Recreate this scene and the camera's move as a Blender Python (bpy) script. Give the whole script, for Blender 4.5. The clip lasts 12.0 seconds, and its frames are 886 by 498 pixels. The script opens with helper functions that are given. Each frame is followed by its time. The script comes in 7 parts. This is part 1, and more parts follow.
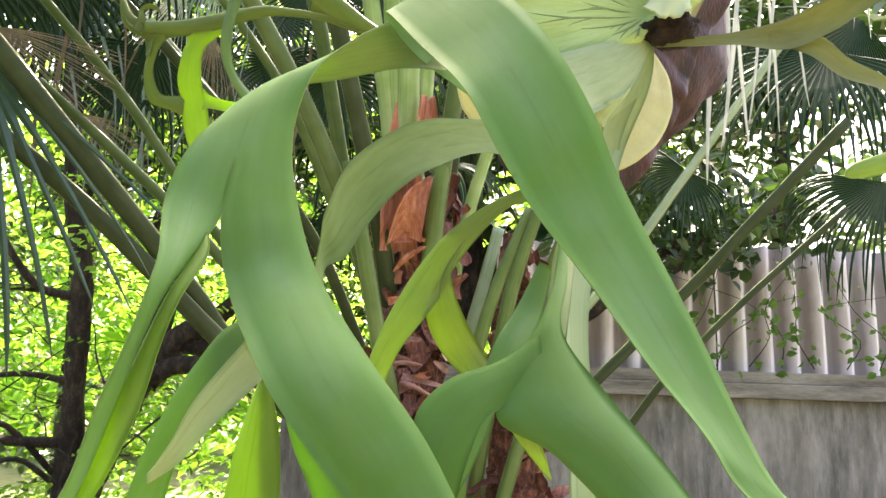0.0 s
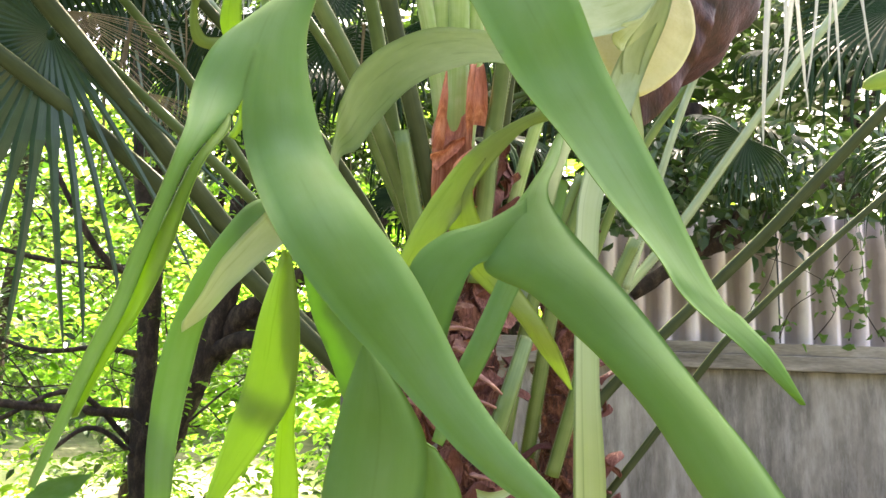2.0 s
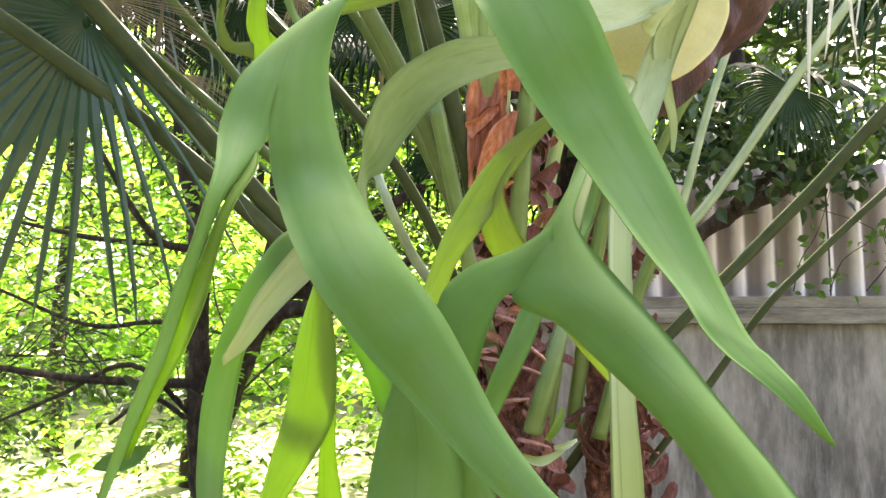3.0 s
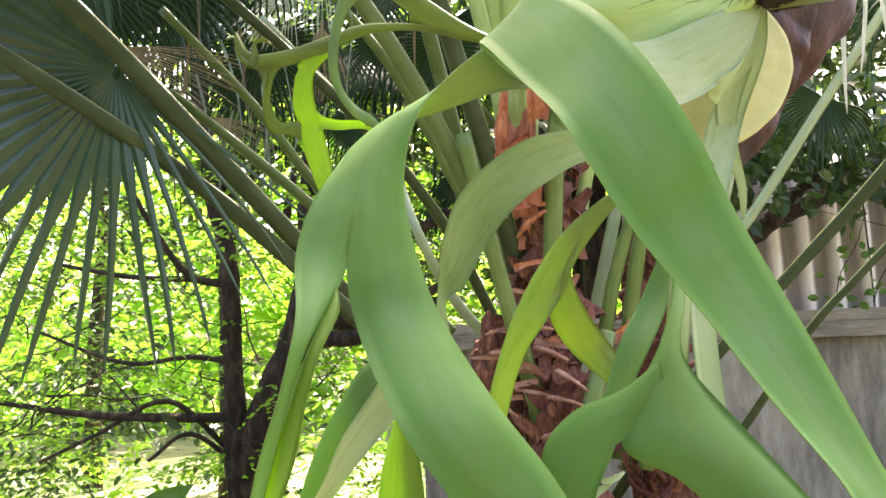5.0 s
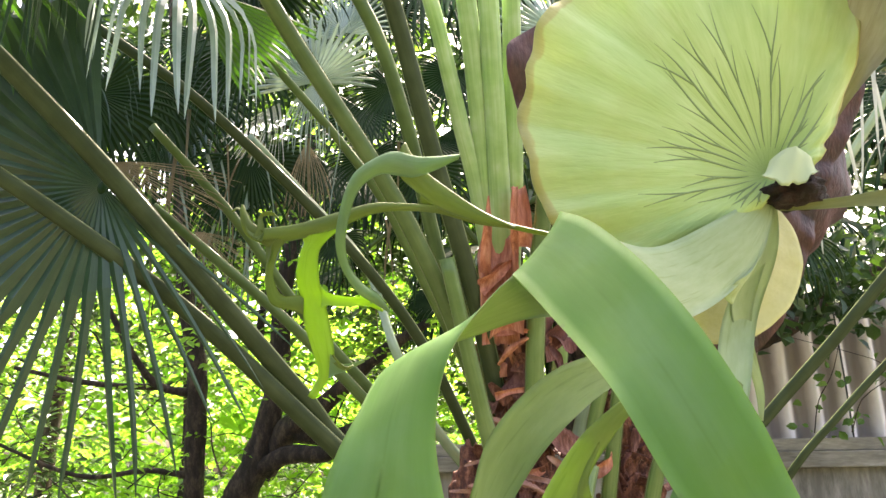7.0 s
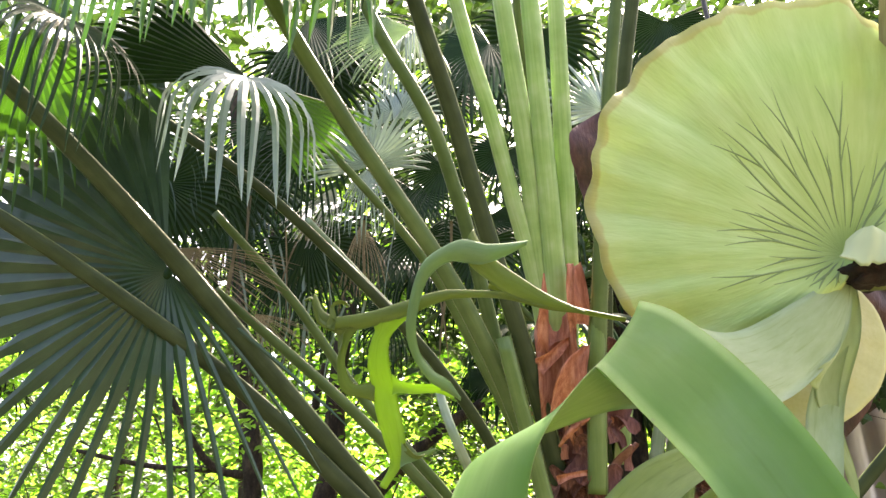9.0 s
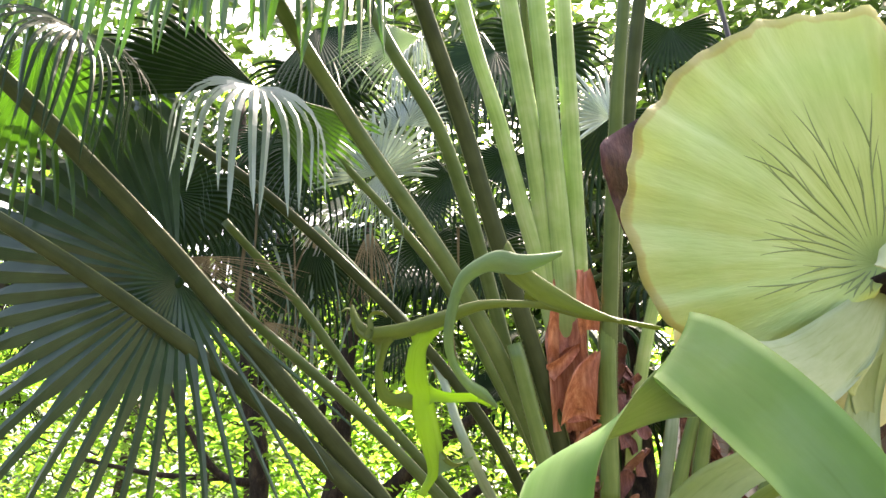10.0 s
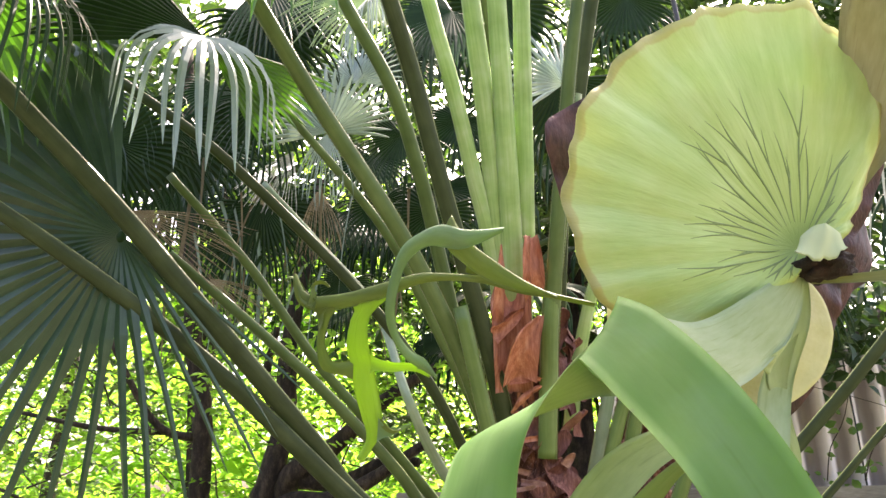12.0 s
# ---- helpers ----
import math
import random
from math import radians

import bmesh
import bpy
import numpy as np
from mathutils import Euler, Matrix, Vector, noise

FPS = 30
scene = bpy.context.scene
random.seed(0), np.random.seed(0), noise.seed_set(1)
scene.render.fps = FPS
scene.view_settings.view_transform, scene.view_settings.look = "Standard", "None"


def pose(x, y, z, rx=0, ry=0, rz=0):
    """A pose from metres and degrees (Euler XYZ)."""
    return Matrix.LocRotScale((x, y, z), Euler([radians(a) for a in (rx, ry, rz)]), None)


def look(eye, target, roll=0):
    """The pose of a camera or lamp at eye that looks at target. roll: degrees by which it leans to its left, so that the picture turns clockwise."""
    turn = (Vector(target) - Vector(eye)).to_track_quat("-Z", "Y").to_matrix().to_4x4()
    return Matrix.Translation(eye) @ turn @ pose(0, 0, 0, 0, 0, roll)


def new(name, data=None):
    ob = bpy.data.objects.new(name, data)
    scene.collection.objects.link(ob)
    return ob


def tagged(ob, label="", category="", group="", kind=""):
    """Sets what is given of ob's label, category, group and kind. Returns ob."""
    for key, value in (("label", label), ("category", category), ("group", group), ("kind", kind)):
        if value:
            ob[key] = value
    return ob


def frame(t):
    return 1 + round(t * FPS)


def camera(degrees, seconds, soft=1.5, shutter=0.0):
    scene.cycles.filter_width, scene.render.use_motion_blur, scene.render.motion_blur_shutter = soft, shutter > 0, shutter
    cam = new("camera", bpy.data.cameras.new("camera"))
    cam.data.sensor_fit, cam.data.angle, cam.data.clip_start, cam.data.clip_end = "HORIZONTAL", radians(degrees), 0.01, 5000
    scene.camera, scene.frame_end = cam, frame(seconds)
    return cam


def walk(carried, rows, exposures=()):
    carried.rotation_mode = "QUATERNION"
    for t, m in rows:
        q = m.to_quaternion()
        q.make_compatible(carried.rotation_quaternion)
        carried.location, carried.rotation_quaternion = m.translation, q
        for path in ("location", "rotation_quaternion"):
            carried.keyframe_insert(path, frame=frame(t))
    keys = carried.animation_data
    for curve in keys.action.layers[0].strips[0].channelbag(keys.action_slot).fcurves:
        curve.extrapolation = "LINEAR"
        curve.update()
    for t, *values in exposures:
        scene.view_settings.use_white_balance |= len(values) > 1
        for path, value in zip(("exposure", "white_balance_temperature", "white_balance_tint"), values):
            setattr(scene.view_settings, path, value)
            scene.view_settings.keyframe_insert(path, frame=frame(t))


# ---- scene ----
# ---- camera ----
cam = camera(62.9, 12.0)
PATH = [
    (0, (0.0175, 0.0010, 1.5137), (0.0428, 1.9629, 1.9013), 1.79),
    (0.5, (0.0208, -0.0027, 1.4898), (0.0222, 1.9543, 1.9020), 1.90),
    (1, (0.0285, -0.0047, 1.4805), (-0.0038, 1.9449, 1.9254), 2.30),
    (1.5, (0.0376, -0.0081, 1.4674), (-0.0316, 1.9512, 1.8629), 2.61),
    (2, (0.0432, -0.0169, 1.4677), (-0.0938, 1.9502, 1.8023), 2.03),
    (2.5, (0.0488, -0.0235, 1.4792), (-0.1548, 1.9481, 1.7460), 1.32),
    (4.5, (0.0339, -0.0172, 1.5301), (-0.2920, 1.9465, 1.7243), -1.97),
    (5, (0.0225, -0.0146, 1.5414), (-0.2934, 1.9414, 1.8139), -2.07),
    (5.5, (0.0117, -0.0169, 1.5533), (-0.2556, 1.9327, 1.9103), -1.73),
    (6, (0.0054, -0.0117, 1.5696), (-0.2285, 1.9299, 1.9886), -1.36),
    (6.5, (0.0084, -0.0062, 1.5867), (-0.2315, 1.9196, 2.0703), -0.62),
    (7, (-0.0010, -0.0130, 1.6013), (-0.2292, 1.8956, 2.1536), -0.93),
    (7.5, (-0.0063, -0.0137, 1.6065), (-0.2468, 1.8665, 2.2447), -0.64),
    (9.5, (-0.0212, -0.0306, 1.6068), (-0.3885, 1.7816, 2.3690), -0.76),
    (10, (-0.0369, -0.0377, 1.6072), (-0.3907, 1.7746, 2.3754), -1.05),
    (10.5, (-0.0412, -0.0359, 1.6084), (-0.3974, 1.7818, 2.3626), -0.98),
    (11, (-0.0352, -0.0438, 1.6073), (-0.3665, 1.7949, 2.3208), -1.30),
    (11.5, (-0.0349, -0.0487, 1.6095), (-0.3135, 1.8139, 2.2827), -0.68),
    (12, (-0.0294, -0.0486, 1.6144), (-0.2575, 1.8256, 2.2742), -0.83),
]
walk(cam, [(t, look(eye, target, roll)) for t, eye, target, roll in PATH], [(0, 3.16, 7250, 13), (2.5, 3.26, 7200, 14), (4.5, 3.19, 7300, 12), (6.5, 3.14, 7350, 12), (9.5, 2.98, 7250, 15), (12, 3.02, 7150, 17)])

# ---- light ----
SUN_FROM = Vector((0.148, 0.554, 0.819)).normalized()
world = bpy.data.worlds.new("world")
scene.world = world
world.use_nodes = True
wn = world.node_tree
sky = wn.nodes.new("ShaderNodeTexSky")
sky.sky_type = "NISHITA"
sky.sun_disc = False
sky.sun_elevation = math.asin(SUN_FROM.z)
sky.sun_rotation = math.atan2(SUN_FROM.x, SUN_FROM.y)
sky.air_density, sky.dust_density, sky.ozone_density = 0.7, 7.0, 0.4
wn.links.new(sky.outputs[0], wn.nodes["Background"].inputs[0])
wn.nodes["Background"].inputs[1].default_value = 0.15
sun = new("sun", bpy.data.lights.new("sun", "SUN"))
sun.data.energy, sun.data.angle, sun.data.color = 4.0, radians(0.6), (1.0, 0.95, 0.86)
sun.matrix_world = look(SUN_FROM * 20, (0, 0, 0))

# ---- materials ----


def shader(name):
    m = bpy.data.materials.new(name)
    m.use_nodes = True
    t = m.node_tree
    return m, t, t.nodes["Principled BSDF"], t.nodes["Material Output"]


def node(t, kind, **values):
    n = t.nodes.new(kind)
    for k, v in values.items():
        n.inputs[k.replace("_", " ")].default_value = v
    return n


def ramp(t, source, stops):
    r = t.nodes.new("ShaderNodeValToRGB")
    e = r.color_ramp.elements
    while len(e) < len(stops):
        e.new(0.5)
    for one, (p, c) in zip(e, stops):
        one.position, one.color = p, (*c, 1)
    t.links.new(source, r.inputs[0])
    return r.outputs[0]


def bump(t, b, height, strength, distance):
    n = node(t, "ShaderNodeBump", Strength=strength, Distance=distance)
    t.links.new(height, n.inputs["Height"])
    t.links.new(n.outputs[0], b.inputs["Normal"])
    return n


def mixed(t, a, b, factor):
    n = t.nodes.new("ShaderNodeMix")
    n.data_type = "RGBA"
    for source, i in ((a, 6), (b, 7), (factor, 0)):
        if hasattr(source, "is_linked"):
            t.links.new(source, n.inputs[i])
        else:
            n.inputs[i].default_value = source if i == 0 else (*source, 1)
    return n.outputs[2]


def leafy(name, stops, through_colour, share=0.35, rough=0.45, vein=0.0, scale=30, streak=(6, 1), vein_colour=(0.2, 0.25, 0.08), island=False, gloss=0.5, grain=0.0006, patch=14.0, lone=0.5):
    """A leaf: a glossy upper skin over flesh that lets light through, mottled along the blade."""
    m, t, b, out = shader(name)
    uv = t.nodes.new("ShaderNodeTexCoord")
    stretch = t.nodes.new("ShaderNodeMapping")
    stretch.inputs["Scale"].default_value = (streak[0], streak[1], 1)
    t.links.new(uv.outputs["UV"], stretch.inputs[0])
    along = node(t, "ShaderNodeTexNoise", Scale=scale, Detail=4.0, Roughness=0.6)
    t.links.new(stretch.outputs[0], along.inputs["Vector"])
    blotch = node(t, "ShaderNodeTexNoise", Scale=patch, Detail=3.0)
    t.links.new(uv.outputs["Object"], blotch.inputs["Vector"])
    half = t.nodes.new("ShaderNodeMath")
    half.operation = "ADD"
    t.links.new(along.outputs[0], half.inputs[0])
    t.links.new(blotch.outputs[0], half.inputs[1])
    mean = node(t, "ShaderNodeMath")
    mean.operation = "MULTIPLY"
    mean.inputs[1].default_value = 0.5
    t.links.new(half.outputs[0], mean.inputs[0])
    source = mean.outputs[0]
    if island:
        g = t.nodes.new("ShaderNodeNewGeometry")
        mix = t.nodes.new("ShaderNodeMath")
        mix.operation = "MULTIPLY_ADD"
        mix.inputs[1].default_value = lone
        t.links.new(g.outputs["Random Per Island"], mix.inputs[0])
        less = t.nodes.new("ShaderNodeMath")
        less.operation = "MULTIPLY"
        less.inputs[1].default_value = 1 - lone
        t.links.new(source, less.inputs[0])
        t.links.new(less.outputs[0], mix.inputs[2])
        source = mix.outputs[0]
    colour = ramp(t, source, stops)
    if vein:
        lines = node(t, "ShaderNodeTexNoise", Scale=scale * 0.8, Detail=2.0)
        veins = t.nodes.new("ShaderNodeMapping")
        veins.inputs["Scale"].default_value = (streak[0] * 3, streak[1] * 0.5, 1)
        t.links.new(uv.outputs["UV"], veins.inputs[0])
        t.links.new(veins.outputs[0], lines.inputs["Vector"])
        where = ramp(t, lines.outputs[0], [(0.60, (0, 0, 0)), (0.66, (vein,) * 3), (0.72, (0, 0, 0))])
        colour = mixed(t, colour, vein_colour, where)
    t.links.new(colour, b.inputs["Base Color"])
    b.inputs["Roughness"].default_value = rough
    b.inputs["Specular IOR Level"].default_value = gloss
    bump(t, b, along.outputs[0], 0.35, grain)
    glow = t.nodes.new("ShaderNodeBsdfTranslucent")
    lit = mixed(t, colour, through_colour, 0.75)
    t.links.new(lit, glow.inputs[0])
    both = t.nodes.new("ShaderNodeMixShader")
    both.inputs[0].default_value = share
    t.links.new(b.outputs[0], both.inputs[1])
    t.links.new(glow.outputs[0], both.inputs[2])
    t.links.new(both.outputs[0], out.inputs[0])
    return m


def solid(name, stops, scale=20.0, rough=0.7, relief=0.004, strength=0.5, stretch=(1, 1, 1), metal=0.0, detail=6.0):
    m, t, b, out = shader(name)
    uv = t.nodes.new("ShaderNodeTexCoord")
    place = t.nodes.new("ShaderNodeMapping")
    place.inputs["Scale"].default_value = stretch
    t.links.new(uv.outputs["Object"], place.inputs[0])
    coarse = node(t, "ShaderNodeTexNoise", Scale=scale, Detail=detail, Roughness=0.65)
    fine = node(t, "ShaderNodeTexNoise", Scale=scale * 9, Detail=3.0)
    t.links.new(place.outputs[0], coarse.inputs["Vector"])
    t.links.new(place.outputs[0], fine.inputs["Vector"])
    add = t.nodes.new("ShaderNodeMath")
    add.operation = "MULTIPLY_ADD"
    add.inputs[1].default_value = 0.25
    t.links.new(fine.outputs[0], add.inputs[0])
    t.links.new(coarse.outputs[0], add.inputs[2])
    shift = t.nodes.new("ShaderNodeMath")
    shift.operation = "SUBTRACT"
    shift.inputs[1].default_value = 0.125
    t.links.new(add.outputs[0], shift.inputs[0])
    t.links.new(ramp(t, shift.outputs[0], stops), b.inputs["Base Color"])
    b.inputs["Roughness"].default_value = rough
    b.inputs["Metallic"].default_value = metal
    bump(t, b, shift.outputs[0], strength, relief)
    return m


FROND = leafy("frond_green", [(0.30, (0.080, 0.182, 0.036)), (0.5, (0.115, 0.226, 0.052)), (0.70, (0.158, 0.276, 0.077))], (0.36, 0.66, 0.05), 0.30, 0.62, 0.3, 26, (5, 0.6), vein_colour=(0.10, 0.21, 0.05), gloss=0.2)
t = FROND.node_tree
spot_at = t.nodes.new("ShaderNodeTexCoord")
cells = node(t, "ShaderNodeTexVoronoi", Scale=42.0)
t.links.new(spot_at.outputs["Object"], cells.inputs["Vector"])
# a pale scurf of fine hairs lies on the blade in soft worn patches
scurf = node(t, "ShaderNodeTexNoise", Scale=17.0, Detail=6.0, Roughness=0.6)
t.links.new(spot_at.outputs["Object"], scurf.inputs["Vector"])
body_tone = t.nodes["Principled BSDF"].inputs["Base Color"]
bloomed = mixed(t, body_tone.links[0].from_socket, (0.210, 0.335, 0.195), ramp(t, scurf.outputs[0], [(0.40, (0.03, 0.03, 0.03)), (0.70, (0.50, 0.50, 0.50))]))
# the scurf is rubbed off towards the margins, which end in a thin yellowish rim
rim_of = t.nodes.new("ShaderNodeAttribute")
rim_of.attribute_name = "margin"
uneven = t.nodes.new("ShaderNodeMath")
uneven.operation = "MULTIPLY_ADD"
uneven.inputs[1].default_value = 1.0
t.links.new(scurf.outputs[0], uneven.inputs[0])
t.links.new(rim_of.outputs["Fac"], uneven.inputs[2])
rubbed = mixed(t, bloomed, (0.092, 0.225, 0.038), ramp(t, uneven.outputs[0], [(0.80, (0, 0, 0)), (1.0, (0.30, 0.30, 0.30))]))
rimmed = mixed(t, rubbed, (0.26, 0.32, 0.07), ramp(t, rim_of.outputs["Fac"], [(0.96, (0, 0, 0)), (1.0, (0.25, 0.25, 0.25))]))
# a thin dark midrib that comes and goes along the blade
fade = node(t, "ShaderNodeTexNoise", Scale=24.0, Detail=2.0)
t.links.new(spot_at.outputs["Object"], fade.inputs["Vector"])
thin = t.nodes.new("ShaderNodeMath")
thin.operation = "MULTIPLY"
t.links.new(ramp(t, rim_of.outputs["Fac"], [(0.0, (1, 1, 1)), (0.05, (0, 0, 0))]), thin.inputs[0])
t.links.new(ramp(t, fade.outputs[0], [(0.48, (0, 0, 0)), (0.64, (0.35, 0.35, 0.35))]), thin.inputs[1])
rimmed = mixed(t, rimmed, (0.045, 0.10, 0.025), thin.outputs[0])
t.links.new(mixed(t, rimmed, (0.10, 0.12, 0.06), ramp(t, cells.outputs["Distance"], [(0.03, (0.6, 0.6, 0.6)), (0.06, (0, 0, 0))])), body_tone)
FROND_STRIPED = leafy("frond_striped", [(0.3, (0.26, 0.35, 0.15)), (0.5, (0.35, 0.43, 0.21)), (0.7, (0.43, 0.50, 0.29))], (0.55, 0.75, 0.2), 0.25, 0.6, 0.9, 85, (1.6, 0.02), vein_colour=(0.12, 0.18, 0.07), gloss=0.3)
FROND_FELT = leafy("frond_felt", [(0.3, (0.33, 0.41, 0.22)), (0.5, (0.42, 0.50, 0.30)), (0.7, (0.51, 0.58, 0.39))], (0.55, 0.75, 0.2), 0.25, 0.7, 0.45, 45, vein_colour=(0.22, 0.29, 0.12), gloss=0.2)
BUD_FELT = leafy("bud_felt", [(0.3, (0.44, 0.50, 0.29)), (0.5, (0.53, 0.585, 0.37)), (0.7, (0.62, 0.665, 0.46))], (0.7, 0.8, 0.5), 0.1, 0.8, 0.0, 45, gloss=0.15)
FROND_PALE = leafy("frond_pale", [(0.3, (0.145, 0.205, 0.070)), (0.5, (0.190, 0.258, 0.095)), (0.7, (0.250, 0.320, 0.135))], (0.45, 0.65, 0.09), 0.22, 0.6, 0.6, 45, vein_colour=(0.10, 0.145, 0.05), gloss=0.25)
ANTLER = leafy("antler_olive", [(0.3, (0.085, 0.120, 0.028)), (0.5, (0.125, 0.165, 0.042)), (0.7, (0.175, 0.215, 0.068))], (0.32, 0.46, 0.05), 0.22, 0.55, 0.4, 40, vein_colour=(0.09, 0.10, 0.03), gloss=0.3)
ANTLER_GREY = leafy("antler_grey", [(0.3, (0.115, 0.195, 0.085)), (0.5, (0.155, 0.245, 0.115)), (0.7, (0.21, 0.30, 0.16))], (0.30, 0.5, 0.1), 0.2, 0.6, 0.3, 40, vein_colour=(0.10, 0.17, 0.06), gloss=0.25)
FROND_LIME = leafy("frond_lime", [(0.3, (0.135, 0.215, 0.042)), (0.5, (0.175, 0.265, 0.058)), (0.7, (0.225, 0.32, 0.085))], (0.46, 0.70, 0.04), 0.42, 0.5, 0.6, 40, vein_colour=(0.09, 0.15, 0.03), gloss=0.3)
FROND_OLIVE = leafy("frond_olive", [(0.3, (0.150, 0.205, 0.052)), (0.5, (0.195, 0.255, 0.072)), (0.7, (0.25, 0.315, 0.105))], (0.44, 0.64, 0.05), 0.32, 0.55, 0.6, 40, vein_colour=(0.10, 0.15, 0.04), gloss=0.25)
SHIELD_SKIN = leafy("shield_skin", [(0.3, (0.36, 0.51, 0.19)), (0.5, (0.455, 0.60, 0.26)), (0.7, (0.565, 0.69, 0.36))], (0.60, 0.75, 0.25), 0.15, 0.6, 0.0, 30, streak=(5, 0.12), grain=0.004, gloss=0.3)
# the shield yellows outwards and dries to a thin ragged brown rim
t = SHIELD_SKIN.node_tree
where = t.nodes.new("ShaderNodeTexCoord")
split_uv = t.nodes.new("ShaderNodeSeparateXYZ")
t.links.new(where.outputs["UV"], split_uv.inputs[0])
ragged = node(t, "ShaderNodeTexNoise", Scale=55.0, Detail=3.0)
t.links.new(where.outputs["Object"], ragged.inputs["Vector"])
sway = t.nodes.new("ShaderNodeMath")
sway.operation = "MULTIPLY_ADD"
sway.inputs[1].default_value = 0.06
t.links.new(ragged.outputs[0], sway.inputs[0])
t.links.new(split_uv.outputs["Y"], sway.inputs[2])
skin = t.nodes["Principled BSDF"].inputs["Base Color"]
plain = mixed(t, skin.links[0].from_socket, (0.30, 0.42, 0.11), ramp(t, split_uv.outputs["Y"], [(0.05, (0.6, 0.6, 0.6)), (0.45, (0, 0, 0))]))
yellowed = mixed(t, plain, (0.58, 0.60, 0.27), ramp(t, sway.outputs[0], [(0.80, (0, 0, 0)), (1.02, (0.32, 0.32, 0.32))]))
specks = node(t, "ShaderNodeTexVoronoi", Scale=34.0)
t.links.new(where.outputs["Object"], specks.inputs["Vector"])
blotch = node(t, "ShaderNodeTexNoise", Scale=22.0, Detail=4.0)
t.links.new(where.outputs["Object"], blotch.inputs["Vector"])
yellowed = mixed(t, yellowed, (0.38, 0.47, 0.17), ramp(t, blotch.outputs[0], [(0.5, (0, 0, 0)), (0.7, (0.35, 0.35, 0.35))]))
yellowed = mixed(t, yellowed, (0.25, 0.20, 0.08), ramp(t, specks.outputs["Distance"], [(0.025, (0.7, 0.7, 0.7)), (0.055, (0, 0, 0))]))
t.links.new(mixed(t, yellowed, (0.42, 0.30, 0.13), ramp(t, sway.outputs[0], [(0.99, (0, 0, 0)), (1.04, (0.6, 0.6, 0.6))])), skin)
SHIELD_CREAM = leafy("shield_cream", [(0.3, (0.60, 0.58, 0.28)), (0.5, (0.67, 0.65, 0.36)), (0.7, (0.72, 0.70, 0.43))], (0.8, 0.75, 0.3), 0.2, 0.5, 0.0, 30)
VEIN = solid("vein", [(0.3, (0.17, 0.245, 0.105)), (0.7, (0.24, 0.32, 0.15))], 60, 0.6)
SHEATH = solid("sheath", [(0.3, (0.24, 0.07, 0.035)), (0.5, (0.46, 0.17, 0.095)), (0.7, (0.64, 0.31, 0.20))], 24, 0.6, 0.004, 0.8, (3, 3, 0.3))
OLD_SHIELD = solid("old_shield", [(0.3, (0.011, 0.003, 0.003)), (0.5, (0.040, 0.009, 0.010)), (0.72, (0.095, 0.034, 0.035))], 30, 0.6, 0.004, 0.7, (1.6, 1.6, 0.5))
RHIZOME = solid("rhizome", [(0.3, (0.006, 0.003, 0.002)), (0.6, (0.022, 0.006, 0.005)), (0.8, (0.06, 0.014, 0.010))], 120, 0.8, 0.004, 0.9)
PETIOLE = leafy("petiole", [(0.3, (0.060, 0.096, 0.027)), (0.5, (0.086, 0.130, 0.040)), (0.7, (0.125, 0.176, 0.062))], (0.2, 0.35, 0.05), 0.03, 0.36, 0.0, 8, (12, 0.6), gloss=0.35)
PETIOLE_LIME = leafy("petiole_lime", [(0.28, (0.19, 0.31, 0.085)), (0.5, (0.33, 0.47, 0.18)), (0.72, (0.54, 0.62, 0.38))], (0.4, 0.7, 0.1), 0.12, 0.3, 0.0, 8, (22, 0.4))
# pale base: the white sheen of lit stalks is put into the colour
PETIOLE_PALE = leafy("petiole_pale", [(0.3, (0.19, 0.27, 0.16)), (0.5, (0.27, 0.35, 0.23)), (0.7, (0.37, 0.44, 0.33))], (0.4, 0.6, 0.2), 0.05, 0.25, 0.0, 8, (12, 0.6), gloss=0.7)
STALK = leafy("fern_stalk", [(0.3, (0.155, 0.165, 0.065)), (0.5, (0.21, 0.215, 0.09)), (0.7, (0.275, 0.28, 0.13))], (0.4, 0.5, 0.1), 0.12, 0.55, 0.4, 45, vein_colour=(0.2, 0.16, 0.07), gloss=0.25)
OLD_SKIN = leafy("old_skin", [(0.3, (0.27, 0.26, 0.15)), (0.5, (0.35, 0.33, 0.21)), (0.7, (0.44, 0.41, 0.29))], (0.5, 0.45, 0.25), 0.12, 0.6, 0.4, 45, vein_colour=(0.2, 0.16, 0.1), gloss=0.2)
PETIOLE_BROWN = leafy("petiole_brown", [(0.3, (0.028, 0.040, 0.017)), (0.5, (0.044, 0.060, 0.026)), (0.7, (0.071, 0.091, 0.044))], (0.2, 0.2, 0.05), 0.03, 0.45, 0.0, 8, (12, 0.6), gloss=0.2)
PETIOLE_GREEN = leafy("petiole_green", [(0.3, (0.078, 0.130, 0.030)), (0.5, (0.112, 0.172, 0.045)), (0.7, (0.16, 0.225, 0.075))], (0.25, 0.42, 0.06), 0.05, 0.34, 0.0, 8, (16, 0.6), gloss=0.45)
# margins a little lighter, with their edge highlight put into the colour
PETIOLE_EDGE = leafy("petiole_edge", [(0.3, (0.085, 0.112, 0.036)), (0.5, (0.125, 0.155, 0.055)), (0.7, (0.18, 0.21, 0.085))], (0.3, 0.4, 0.1), 0.05, 0.35, 0.0, 8, (12, 0.6), gloss=0.5)
# fan blades in dark and pale copies: shade and light are in the bases
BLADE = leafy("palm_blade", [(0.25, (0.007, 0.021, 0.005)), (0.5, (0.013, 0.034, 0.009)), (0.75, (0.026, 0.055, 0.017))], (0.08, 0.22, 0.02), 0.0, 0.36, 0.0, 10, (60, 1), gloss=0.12)
